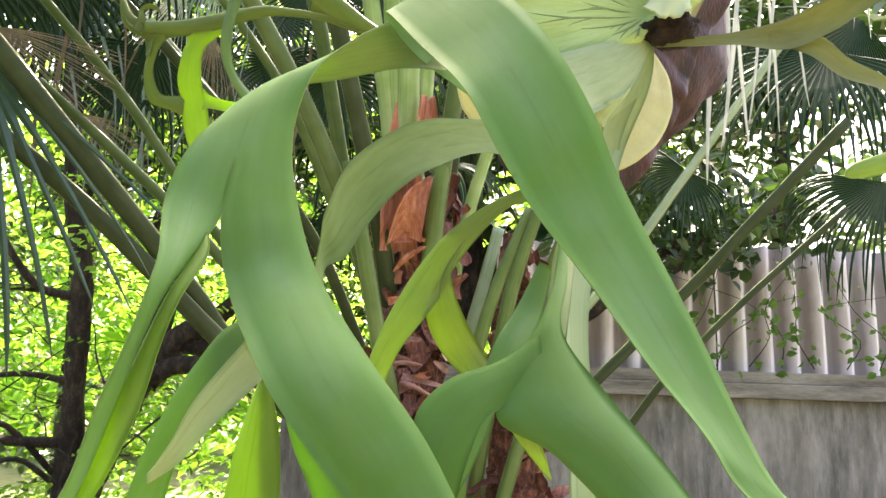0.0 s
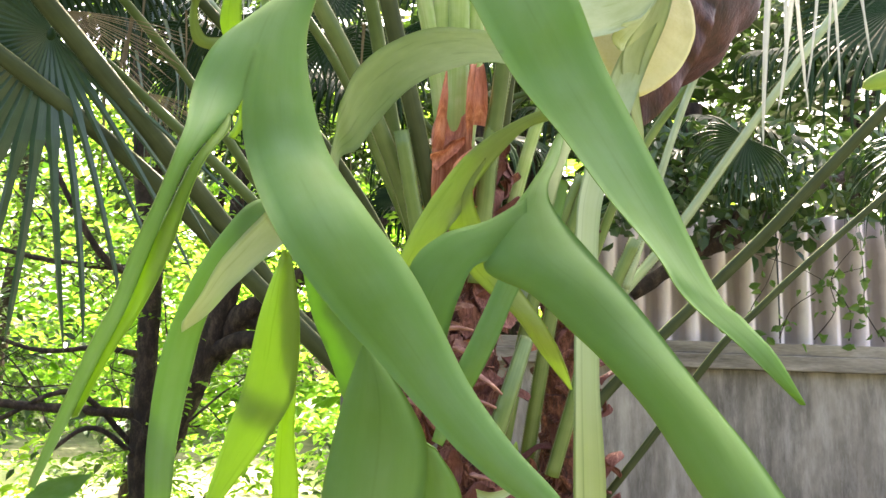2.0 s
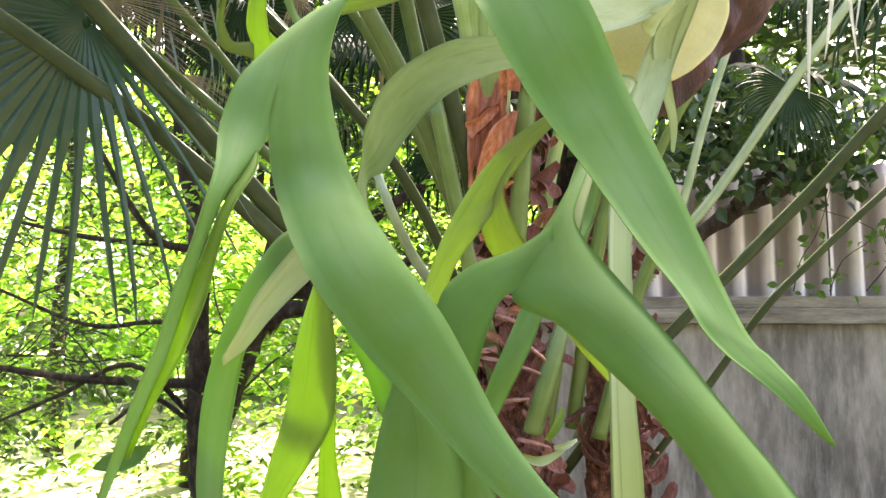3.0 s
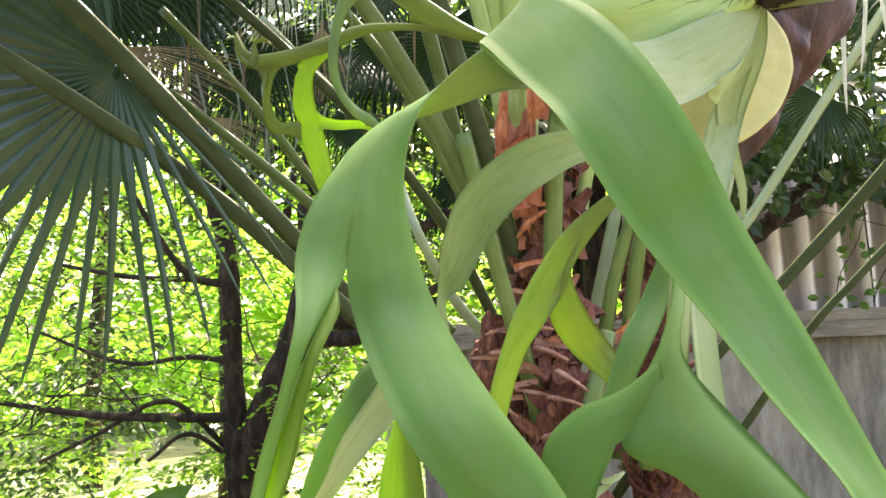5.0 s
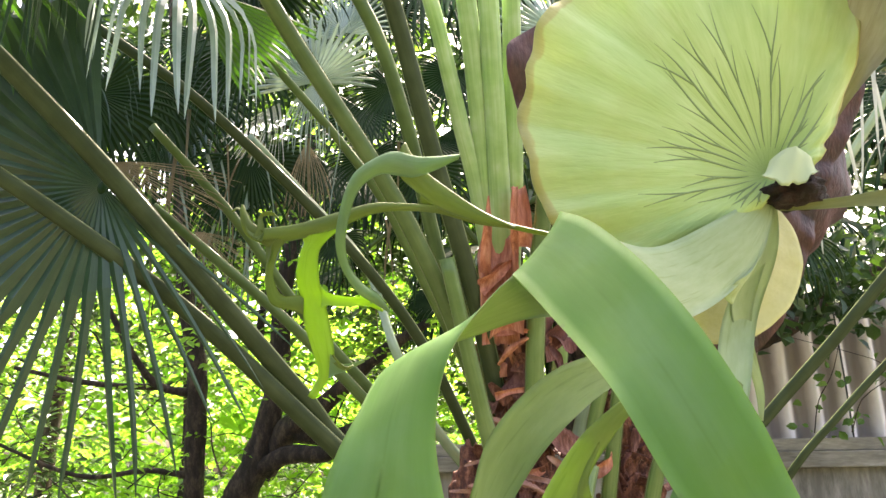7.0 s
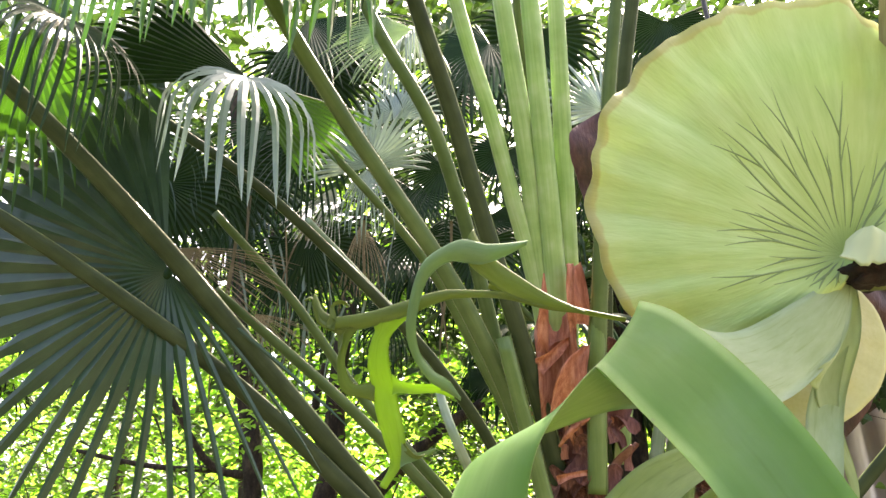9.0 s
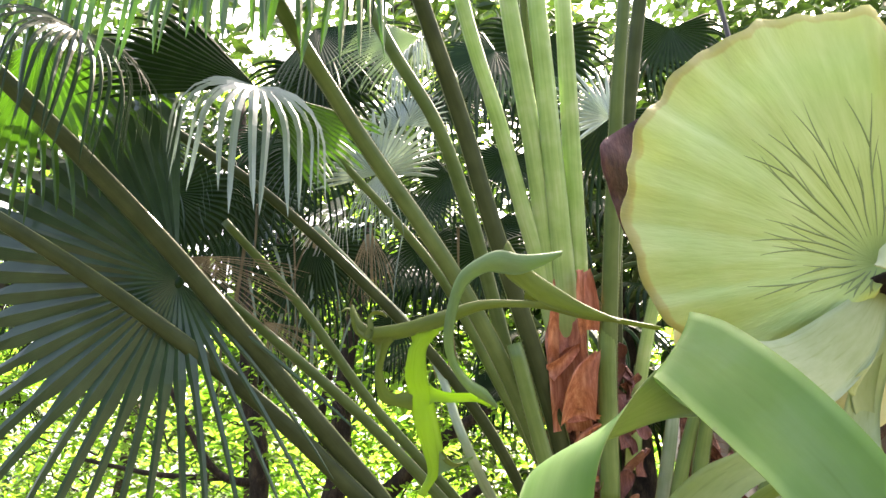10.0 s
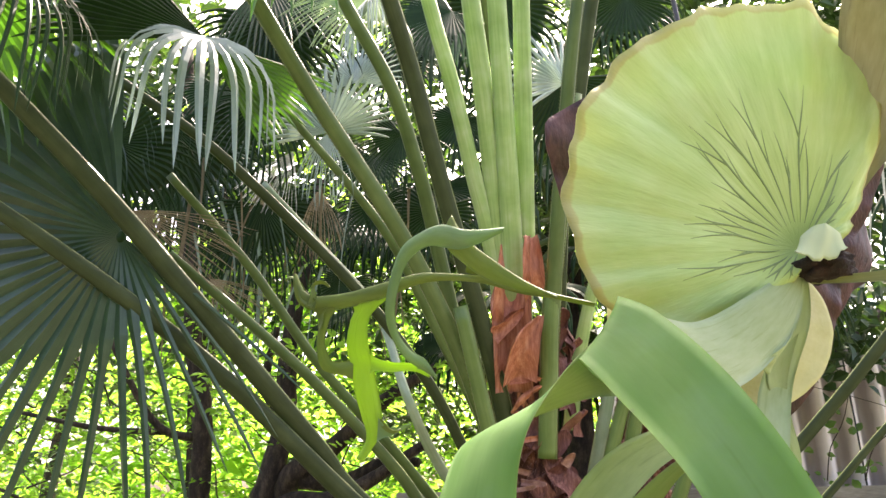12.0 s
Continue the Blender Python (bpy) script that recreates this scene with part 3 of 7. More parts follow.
# the great arched strap: wedge out of the heart, fold, then the hanging strap
ribbon("frond", [((0.164, 0.477, 1.773), (0.171, 0.478, 1.768)), ((0.122, 0.45, 1.746), (0.146, 0.459, 1.718)), ((0.076, 0.413, 1.72), (0.102, 0.423, 1.682)), ((0.039, 0.368, 1.715), (0.055, 0.379, 1.665)),
                 ((0.021, 0.332, 1.715), (0.015, 0.322, 1.664)), ((0.017, 0.314, 1.711), (-0.006, 0.297, 1.676)), ((0.03, 0.302, 1.701), (0.002, 0.283, 1.663)), ((0.046, 0.274, 1.673), (0.016, 0.267, 1.642)), ((0.061, 0.253, 1.641), (0.028, 0.25, 1.62)),
                 ((0.073, 0.242, 1.611), (0.042, 0.242, 1.591)), ((0.084, 0.238, 1.578), (0.056, 0.236, 1.566)), ((0.109, 0.208, 1.501), (0.088, 0.204, 1.511)), ((0.118, 0.202, 1.486), (0.099, 0.199, 1.491)), ((0.125, 0.199, 1.476), (0.115, 0.198, 1.477)), ((0.132, 0.198, 1.462), (0.131, 0.198, 1.462))],
       [FROND_FELT, FROND_PALE, FROND, FROND], fern, along=8, turn_at=3.4, camber=0.035)
# the left arm of the arch: one half runs out in the outer strand, the other in the middle strand
forked("frond", [((0.025, 0.341, 1.711), (0.026, 0.33, 1.685)), ((-0.008, 0.311, 1.681), (-0.004, 0.315, 1.671)), ((-0.025, 0.292, 1.66), (-0.028, 0.303, 1.657)), ((-0.035, 0.28, 1.642), (-0.047, 0.292, 1.643)), ((-0.039, 0.274, 1.621), (-0.055, 0.275, 1.621)), ((-0.038, 0.269, 1.6), (-0.058, 0.265, 1.599)),
                 ((-0.032, 0.267, 1.574), (-0.06, 0.258, 1.575)), ((-0.023, 0.26, 1.553), (-0.056, 0.256, 1.551)), ((-0.001, 0.231, 1.523), (-0.034, 0.229, 1.516)), ((0.016, 0.224, 1.501), (-0.012, 0.222, 1.489)), ((0.027, 0.221, 1.482), (0.007, 0.221, 1.47)), ((0.037, 0.219, 1.464), (0.021, 0.218, 1.456)),
                 ((0.051, 0.216, 1.446), (0.036, 0.215, 1.442)), ((0.065, 0.216, 1.432), (0.053, 0.215, 1.43)), ((0.072, 0.215, 1.422), (0.071, 0.215, 1.422))],
       [((0.026, 0.33, 1.685), (0.026, 0.319, 1.66)), ((-0.004, 0.315, 1.671), (-0.001, 0.319, 1.662)), ((-0.028, 0.303, 1.657), (-0.03, 0.314, 1.654)), ((-0.047, 0.292, 1.643), (-0.063, 0.301, 1.642)), ((-0.055, 0.275, 1.621), (-0.072, 0.276, 1.618)), ((-0.058, 0.265, 1.599), (-0.077, 0.262, 1.6)),
        ((-0.06, 0.258, 1.575), (-0.08, 0.255, 1.58)), ((-0.064, 0.245, 1.557), (-0.073, 0.237, 1.557)),
        ((-0.069, 0.236, 1.542), (-0.072, 0.228, 1.542)),
        ((-0.074, 0.233, 1.525), (-0.075, 0.225, 1.526)),
        ((-0.079, 0.231, 1.505), (-0.081, 0.223, 1.506)),
        ((-0.084, 0.229, 1.486), (-0.085, 0.221, 1.487)),
        ((-0.089, 0.227, 1.471), (-0.090, 0.219, 1.473)),
        ((-0.098, 0.226, 1.448), (-0.097, 0.218, 1.451)),
        ((-0.108, 0.225, 1.424), (-0.104, 0.217, 1.427))], 6, [FROND_PALE, FROND], fern, camber=-0.09)
# the inner half of the outer strand, folded along its rib, its backlight put into the lime colour
ribbon("frond", [((-0.063, 0.252, 1.566), (-0.062, 0.252, 1.566)), ((-0.065, 0.246, 1.557), (-0.059, 0.243, 1.556)), ((-0.069, 0.237, 1.542), (-0.063, 0.234, 1.541)), ((-0.074, 0.234, 1.525), (-0.067, 0.231, 1.525)), ((-0.080, 0.232, 1.505), (-0.071, 0.229, 1.506)), ((-0.085, 0.230, 1.486), (-0.078, 0.227, 1.486)), ((-0.090, 0.227, 1.471), (-0.085, 0.225, 1.471)), ((-0.098, 0.226, 1.448), (-0.094, 0.224, 1.449))], LIME, fern, camber=0.05, along=6, across=5, ripple=0.0005)
# the inner arch and the blade that it drops
ribbon("frond", [((0.077, 0.401, 1.67), (0.075, 0.406, 1.644)), ((0.036, 0.353, 1.651), (0.042, 0.357, 1.635)), ((0.011, 0.326, 1.64), (0.018, 0.331, 1.619)), ((-0.008, 0.311, 1.625), (0.001, 0.316, 1.603)), ((-0.022, 0.302, 1.608), (-0.012, 0.308, 1.584)), ((-0.028, 0.297, 1.591), (-0.02, 0.302, 1.568)), ((-0.031, 0.295, 1.569), (-0.028, 0.297, 1.558)), ((-0.03, 0.274, 1.524), (-0.017, 0.277, 1.512))], [FROND_PALE, FROND], fern, along=8, camber=-0.12)
ribbon("frond", [((-0.044, 0.299, 1.538), (-0.023, 0.303, 1.523)), ((-0.043, 0.302, 1.515), (-0.019, 0.306, 1.505)), ((-0.038, 0.306, 1.492), (-0.007, 0.31, 1.48)), ((-0.028, 0.31, 1.469), (0.005, 0.316, 1.451)), ((-0.016, 0.31, 1.441), (0.013, 0.315, 1.426)), ((-0.005, 0.316, 1.406), (0.01, 0.318, 1.401))], [FROND, FROND], fern, along=8, camber=0.12)
ribbon("frond", [((-0.008, 0.275, 1.478), (-0.005, 0.276, 1.477)), ((-0.013, 0.272, 1.461), (0.012, 0.275, 1.455)), ((-0.018, 0.27, 1.437), (0.02, 0.273, 1.437)), ((-0.02, 0.267, 1.415), (0.018, 0.271, 1.416)), ((-0.019, 0.265, 1.392), (0.008, 0.268, 1.393))], G2, fern, camber=0.12)
ribbon("frond", [((0.012, 0.313, 1.439), (0.02, 0.314, 1.434)), ((0.014, 0.316, 1.419), (0.031, 0.318, 1.417)), ((0.018, 0.32, 1.391), (0.036, 0.322, 1.391))], G2, fern)
# the lime forked strap
ribbon("frond", [((0.088, 0.448, 1.648), (0.091, 0.45, 1.639)), ((0.06, 0.451, 1.638), (0.063, 0.453, 1.63)), ((0.03, 0.446, 1.616), (0.036, 0.45, 1.598)), ((0.01, 0.443, 1.591), (0.023, 0.448, 1.573)), ((-0.008, 0.441, 1.56), (0.014, 0.444, 1.559)), ((-0.02, 0.443, 1.53), (-0.003, 0.444, 1.534)), ((-0.028, 0.444, 1.502), (-0.015, 0.447, 1.499)), ((-0.034, 0.447, 1.472), (-0.022, 0.449, 1.47)), ((-0.036, 0.45, 1.442), (-0.032, 0.451, 1.442))], [FROND_OLIVE, FROND_OLIVE], fern, camber=0.06)
ribbon("frond", [((0.036, 0.448, 1.612), (0.038, 0.448, 1.608)), ((0.018, 0.448, 1.577), (0.029, 0.448, 1.585)), ((0.014, 0.454, 1.56), (0.039, 0.458, 1.559)), ((0.026, 0.47, 1.537), (0.053, 0.474, 1.539)), ((0.055, 0.47, 1.51), (0.083, 0.475, 1.496)), ((0.077, 0.486, 1.484), (0.094, 0.489, 1.475)), ((0.099, 0.502, 1.459), (0.101, 0.502, 1.459))], [FROND_OLIVE, FROND_OLIVE], fern, camber=0.06)
ribbon("frond", [((0.084, 0.442, 1.595), (0.092, 0.444, 1.591)), ((0.071, 0.44, 1.569), (0.085, 0.443, 1.562)), ((0.055, 0.415, 1.544), (0.07, 0.417, 1.536)), ((0.045, 0.407, 1.518), (0.057, 0.409, 1.512)), ((0.032, 0.4, 1.487), (0.046, 0.402, 1.484)), ((0.021, 0.397, 1.462), (0.031, 0.399, 1.453)), ((0.012, 0.395, 1.43), (0.018, 0.396, 1.427))], [FROND, FROND_PALE], fern, camber=0.14)
# the low strap in front, and the neck that it bends over from
ribbon("frond", [((0.092, 0.385, 1.641), (0.113, 0.388, 1.635)), ((0.079, 0.348, 1.607), (0.096, 0.35, 1.601)), ((0.067, 0.305, 1.575), (0.081, 0.307, 1.57)), ((0.058, 0.272, 1.549), (0.073, 0.274, 1.545)), ((0.051, 0.262, 1.531), (0.07, 0.264, 1.528)), ((0.045, 0.265, 1.516), (0.068, 0.268, 1.515))], [FROND_PALE, FROND_PALE], fern, camber=0.12, narrow=0.6)
ribbon("frond", [((0.072, 0.308, 1.58), (0.076, 0.309, 1.579)), ((0.064, 0.28, 1.557), (0.07, 0.281, 1.556)), ((0.056, 0.261, 1.54), (0.065, 0.262, 1.541)), ((0.047, 0.252, 1.527), (0.069, 0.256, 1.531)), ((0.037, 0.243, 1.507), (0.082, 0.249, 1.516)), ((0.054, 0.238, 1.498), (0.096, 0.243, 1.496)),
                 ((0.068, 0.233, 1.485), (0.109, 0.239, 1.478)), ((0.079, 0.229, 1.474), (0.122, 0.235, 1.461)), ((0.093, 0.225, 1.457), (0.132, 0.231, 1.447)), ((0.107, 0.222, 1.435), (0.141, 0.226, 1.43)), ((0.122, 0.22, 1.414), (0.15, 0.223, 1.412)), ((0.139, 0.218, 1.395), (0.14, 0.218, 1.395))], [FROND, FROND_PALE], fern, camber=0.13, narrow=0.86)
ribbon("frond", [((0.056, 0.253, 1.535), (0.055, 0.249, 1.512)), ((0.041, 0.25, 1.525), (0.038, 0.245, 1.507)), ((0.024, 0.247, 1.518), (0.032, 0.244, 1.496)), ((0.013, 0.244, 1.505), (0.028, 0.244, 1.482)), ((0.013, 0.244, 1.482), (0.025, 0.244, 1.464)), ((0.022, 0.245, 1.453), (0.023, 0.245, 1.452))], [FROND, FROND], fern, camber=0.08)
# the pendant striped strap
ribbon("frond", [((0.165, 0.481, 1.768), (0.172, 0.482, 1.768)), ((0.147, 0.482, 1.729), (0.167, 0.484, 1.732)), ((0.124, 0.483, 1.68), (0.147, 0.487, 1.678)), ((0.099, 0.428, 1.595), (0.115, 0.43, 1.592)), ((0.091, 0.402, 1.551), (0.105, 0.404, 1.552)), ((0.086, 0.361, 1.473), (0.099, 0.363, 1.471)), ((0.085, 0.355, 1.405), (0.101, 0.357, 1.406)), ((0.09, 0.356, 1.369), (0.098, 0.357, 1.37))],
       [FROND_FELT, FROND_FELT, FROND_STRIPED, FROND_STRIPED], fern, camber=-0.12, turn_at=2.6)
ribbon("frond", [((0.15, 0.483, 1.741), (0.168, 0.484, 1.745)), ((0.133, 0.487, 1.695), (0.147, 0.489, 1.691)), ((0.145, 0.497, 1.645), (0.151, 0.498, 1.644)), ((0.147, 0.502, 1.622), (0.149, 0.502, 1.621))], [FROND_FELT, FROND], fern, camber=-0.12)
# the felted web that joins the wedge and the pendant strap down to their crotch
ribbon("frond", [((0.170, 0.477, 1.770), (0.166, 0.480, 1.768)), ((0.146, 0.458, 1.719), (0.148, 0.480, 1.729)), ((0.128, 0.444, 1.702), (0.137, 0.480, 1.706)), ((0.122, 0.452, 1.697), (0.135, 0.474, 1.698)), ((0.127, 0.462, 1.693), (0.129, 0.463, 1.693))], [FROND_FELT, FROND_FELT], fern, camber=0.1)
# the low elbow and the lime blades under it
ribbon("frond", [((-0.050, 0.268, 1.530), (-0.041, 0.272, 1.519)), ((-0.058, 0.263, 1.518), (-0.050, 0.267, 1.509)), ((-0.065, 0.260, 1.507), (-0.060, 0.264, 1.498)), ((-0.071, 0.259, 1.494), (-0.069, 0.263, 1.487)), ((-0.077, 0.260, 1.485), (-0.079, 0.264, 1.480))], [FROND_FELT, FROND_FELT], fern, camber=-0.12, along=6, across=6, label="pale folded edge")
ribbon("frond", [((-0.032, 0.295, 1.538), (-0.032, 0.297, 1.52)), ((-0.055, 0.277, 1.538), (-0.047, 0.28, 1.522)), ((-0.068, 0.268, 1.52), (-0.058, 0.27, 1.511)), ((-0.08, 0.265, 1.494), (-0.07, 0.267, 1.488)), ((-0.087, 0.263, 1.466), (-0.074, 0.265, 1.464)), ((-0.088, 0.262, 1.437), (-0.076, 0.263, 1.437)), ((-0.086, 0.262, 1.414), (-0.077, 0.263, 1.415)), ((-0.086, 0.263, 1.394), (-0.082, 0.264, 1.394))], [FROND, FROND_PALE], fern, camber=0.10)
ribbon("frond", [((-0.049, 0.291, 1.518), (-0.045, 0.291, 1.517)), ((-0.056, 0.289, 1.491), (-0.039, 0.29, 1.491)), ((-0.06, 0.287, 1.459), (-0.038, 0.289, 1.464)), ((-0.065, 0.285, 1.44), (-0.043, 0.286, 1.446)), ((-0.072, 0.283, 1.411), (-0.066, 0.283, 1.41)), ((-0.075, 0.282, 1.396), (-0.074, 0.282, 1.396))], LIME, fern, camber=0.10)
ribbon("frond", [((-0.045, 0.296, 1.459), (-0.04, 0.297, 1.459)), ((-0.048, 0.299, 1.436), (-0.04, 0.299, 1.439)), ((-0.048, 0.3, 1.411), (-0.037, 0.301, 1.415)), ((-0.044, 0.302, 1.39), (-0.04, 0.302, 1.39))], LIME, fern, camber=0.10)
# the small antler frond
stem("frond_stalk", [(0.02, 0.498, 1.755), (-0.016, 0.493, 1.764), (-0.051, 0.486, 1.777), (-0.076, 0.484, 1.785)], [0.0028, 0.0034, 0.0045, 0.006], ANTLER, fern, squash=0.6)
ribbon("frond", [((-0.008, 0.486, 1.76), (-0.009, 0.487, 1.758)), ((-0.033, 0.48, 1.773), (-0.037, 0.481, 1.764)), ((-0.053, 0.475, 1.787), (-0.06, 0.477, 1.772)), ((-0.069, 0.471, 1.8), (-0.077, 0.472, 1.785)), ((-0.08, 0.467, 1.814), (-0.09, 0.469, 1.798)), ((-0.085, 0.467, 1.824), (-0.09, 0.468, 1.814))],
       [ANTLER, ANTLER], fern, camber=0.15, narrow=0.95)
ribbon("frond", [((-0.045, 0.468, 1.811), (-0.046, 0.468, 1.808)), ((-0.06, 0.467, 1.809), (-0.062, 0.468, 1.801)), ((-0.076, 0.466, 1.809), (-0.078, 0.468, 1.797)), ((-0.092, 0.464, 1.813), (-0.091, 0.467, 1.799)), ((-0.107, 0.464, 1.809), (-0.103, 0.466, 1.8)), ((-0.122, 0.465, 1.799), (-0.116, 0.467, 1.793)), ((-0.131, 0.47, 1.782), (-0.125, 0.472, 1.78)), ((-0.138, 0.479, 1.756), (-0.132, 0.48, 1.756)),
                 ((-0.136, 0.488, 1.737), (-0.131, 0.489, 1.738)), ((-0.126, 0.496, 1.72), (-0.122, 0.496, 1.725)), ((-0.115, 0.501, 1.712), (-0.111, 0.5, 1.717)), ((-0.103, 0.504, 1.704), (-0.103, 0.504, 1.706))], [ANTLER_GREY, ANTLER_GREY], fern, camber=0.18, narrow=1.25, ripple=0.0012, seed=2)
ribbon("frond", [((-0.008, 0.486, 1.76), (-0.009, 0.487, 1.758)), ((-0.034, 0.483, 1.767), (-0.035, 0.484, 1.762)), ((-0.063, 0.481, 1.777), (-0.064, 0.482, 1.771)), ((-0.092, 0.479, 1.781), (-0.092, 0.48, 1.774)), ((-0.113, 0.478, 1.782), (-0.113, 0.48, 1.772)), ((-0.14, 0.48, 1.777), (-0.137, 0.483, 1.764)), ((-0.167, 0.482, 1.771), (-0.164, 0.485, 1.758)), ((-0.187, 0.482, 1.769), (-0.187, 0.484, 1.755)), ((-0.196, 0.481, 1.769), (-0.201, 0.483, 1.757)),
                 ((-0.204, 0.48, 1.774), (-0.21, 0.481, 1.764)), ((-0.208, 0.479, 1.782), (-0.213, 0.479, 1.778)), ((-0.21, 0.479, 1.786), (-0.212, 0.479, 1.786))], [ANTLER, ANTLER], fern, camber=0.14, narrow=0.85, ripple=0.001, seed=5)
ribbon("frond", [((-0.198, 0.482, 1.757), (-0.174, 0.485, 1.76)), ((-0.193, 0.485, 1.752), (-0.182, 0.486, 1.753)), ((-0.193, 0.487, 1.746), (-0.186, 0.488, 1.745)), ((-0.196, 0.493, 1.73), (-0.189, 0.493, 1.733)), ((-0.192, 0.498, 1.713), (-0.184, 0.498, 1.72)), ((-0.176, 0.503, 1.708), (-0.175, 0.501, 1.72)), ((-0.169, 0.505, 1.705), (-0.168, 0.502, 1.722))], [ANTLER, ANTLER_GREY], fern, camber=0.12, narrow=0.95)
# the lime skin of these two lobes stands in for sun shining through
ribbon("frond", [((-0.165, 0.483, 1.76), (-0.134, 0.486, 1.767)), ((-0.164, 0.486, 1.755), (-0.147, 0.488, 1.758)), ((-0.168, 0.489, 1.748), (-0.155, 0.491, 1.748)), ((-0.172, 0.496, 1.731), (-0.156, 0.498, 1.729)), ((-0.17, 0.503, 1.717), (-0.154, 0.505, 1.717)), ((-0.168, 0.508, 1.698), (-0.151, 0.511, 1.698)), ((-0.164, 0.516, 1.679), (-0.149, 0.518, 1.679)), ((-0.161, 0.522, 1.662), (-0.151, 0.523, 1.664)), ((-0.17, 0.526, 1.647), (-0.165, 0.527, 1.645))], LIME, fern, camber=0.12, narrow=1.08)
ribbon("frond", [((-0.154, 0.501, 1.726), (-0.155, 0.504, 1.709)), ((-0.149, 0.502, 1.721), (-0.15, 0.503, 1.711)), ((-0.138, 0.503, 1.718), (-0.139, 0.504, 1.71)), ((-0.12, 0.504, 1.716), (-0.121, 0.505, 1.71)), ((-0.108, 0.505, 1.707), (-0.109, 0.505, 1.705))], LIME, fern, camber=0.1, narrow=0.95)
ribbon("frond", [((-0.151, 0.518, 1.678), (-0.153, 0.522, 1.659)), ((-0.146, 0.52, 1.672), (-0.148, 0.522, 1.662)), ((-0.139, 0.522, 1.67), (-0.141, 0.522, 1.664)), ((-0.126, 0.523, 1.673), (-0.126, 0.523, 1.671))], [ANTLER, ANTLER_GREY], fern, camber=0.1, narrow=0.95)
# the frilled head of the small antler
ribbon("frond", [((-0.198, 0.48, 1.757), (-0.194, 0.482, 1.764)), ((-0.206, 0.48, 1.763), (-0.201, 0.482, 1.769)), ((-0.209, 0.48, 1.773), (-0.205, 0.482, 1.776)), ((-0.211, 0.48, 1.779), (-0.209, 0.482, 1.782)), ((-0.215, 0.48, 1.783), (-0.216, 0.482, 1.786)), ((-0.22, 0.48, 1.782), (-0.221, 0.482, 1.783))], [ANTLER, ANTLER], fern, camber=0.2, along=5, across=5)
ribbon("frond", [((-0.202, 0.48, 1.759), (-0.195, 0.482, 1.757)), ((-0.199, 0.48, 1.768), (-0.194, 0.482, 1.767)), ((-0.199, 0.48, 1.775), (-0.196, 0.482, 1.775)), ((-0.194, 0.48, 1.78), (-0.194, 0.482, 1.777)), ((-0.187, 0.48, 1.779), (-0.189, 0.482, 1.777)), ((-0.183, 0.48, 1.774), (-0.185, 0.482, 1.774))], [ANTLER, ANTLER], fern, camber=0.2, along=5, across=5)
ribbon("frond", [((-0.184, 0.484, 1.759), (-0.19, 0.486, 1.764)), ((-0.187, 0.484, 1.754), (-0.194, 0.486, 1.757)), ((-0.188, 0.484, 1.747), (-0.193, 0.486, 1.749)), ((-0.19, 0.484, 1.741), (-0.193, 0.486, 1.743))], [ANTLER, ANTLER], fern, camber=0.2, along=5, across=5)
ribbon("frond", [((-0.117, 0.503, 1.716), (-0.118, 0.505, 1.712)), ((-0.11, 0.503, 1.715), (-0.112, 0.505, 1.712)), ((-0.106, 0.503, 1.711), (-0.109, 0.505, 1.709)), ((-0.103, 0.503, 1.704), (-0.104, 0.505, 1.704))], [ANTLER_GREY, ANTLER_GREY], fern, camber=0.2, along=5, across=5)
ribbon("frond", [((-0.148, 0.518, 1.677), (-0.152, 0.52, 1.675)), ((-0.143, 0.518, 1.671), (-0.146, 0.52, 1.668)), ((-0.139, 0.518, 1.668), (-0.139, 0.52, 1.665)), ((-0.133, 0.518, 1.668), (-0.134, 0.52, 1.668))], [ANTLER, ANTLER], fern, camber=0.2, along=5, across=5)
# the antler on the other side
ribbon("frond", [((0.169, 0.47, 1.76), (0.169, 0.471, 1.756)), ((0.191, 0.46, 1.759), (0.191, 0.461, 1.753)), ((0.216, 0.45, 1.759), (0.216, 0.451, 1.75)), ((0.243, 0.438, 1.762), (0.247, 0.442, 1.743)), ((0.266, 0.426, 1.771), (0.273, 0.43, 1.752)), ((0.289, 0.414, 1.779), (0.295, 0.417, 1.765)), ((0.331, 0.401, 1.79), (0.335, 0.403, 1.78))], [STALK, STALK], fern, camber=0.16)
ribbon("frond", [((0.236, 0.444, 1.756), (0.237, 0.445, 1.749)), ((0.265, 0.435, 1.75), (0.261, 0.438, 1.737)), ((0.283, 0.433, 1.734), (0.279, 0.436, 1.722)), ((0.306, 0.431, 1.72), (0.304, 0.432, 1.71)), ((0.335, 0.43, 1.697), (0.328, 0.432, 1.686))], [STALK, STALK], fern, camber=0.16)
ribbon("frond", [((0.349, 0.429, 1.698), (0.346, 0.432, 1.684)), ((0.321, 0.433, 1.679), (0.321, 0.436, 1.665)), ((0.3, 0.435, 1.671), (0.302, 0.438, 1.658)), ((0.284, 0.437, 1.665), (0.285, 0.439, 1.655)), ((0.277, 0.438, 1.66), (0.277, 0.438, 1.656))], [FROND_PALE, FROND_PALE], fern, camber=0.16)
# a young upright frond behind the shield
ribbon("frond", [((0.205, 0.519, 1.797), (0.208, 0.52, 1.793)), ((0.218, 0.5, 1.855), (0.235, 0.506, 1.842)), ((0.222, 0.461, 1.952), (0.261, 0.45, 1.873)), ((0.219, 0.418, 1.981), (0.264, 0.395, 1.91)), ((0.227, 0.376, 2.011), (0.303, 0.396, 1.981))], [OLD_SKIN, OLD_SKIN], fern, camber=0.1)


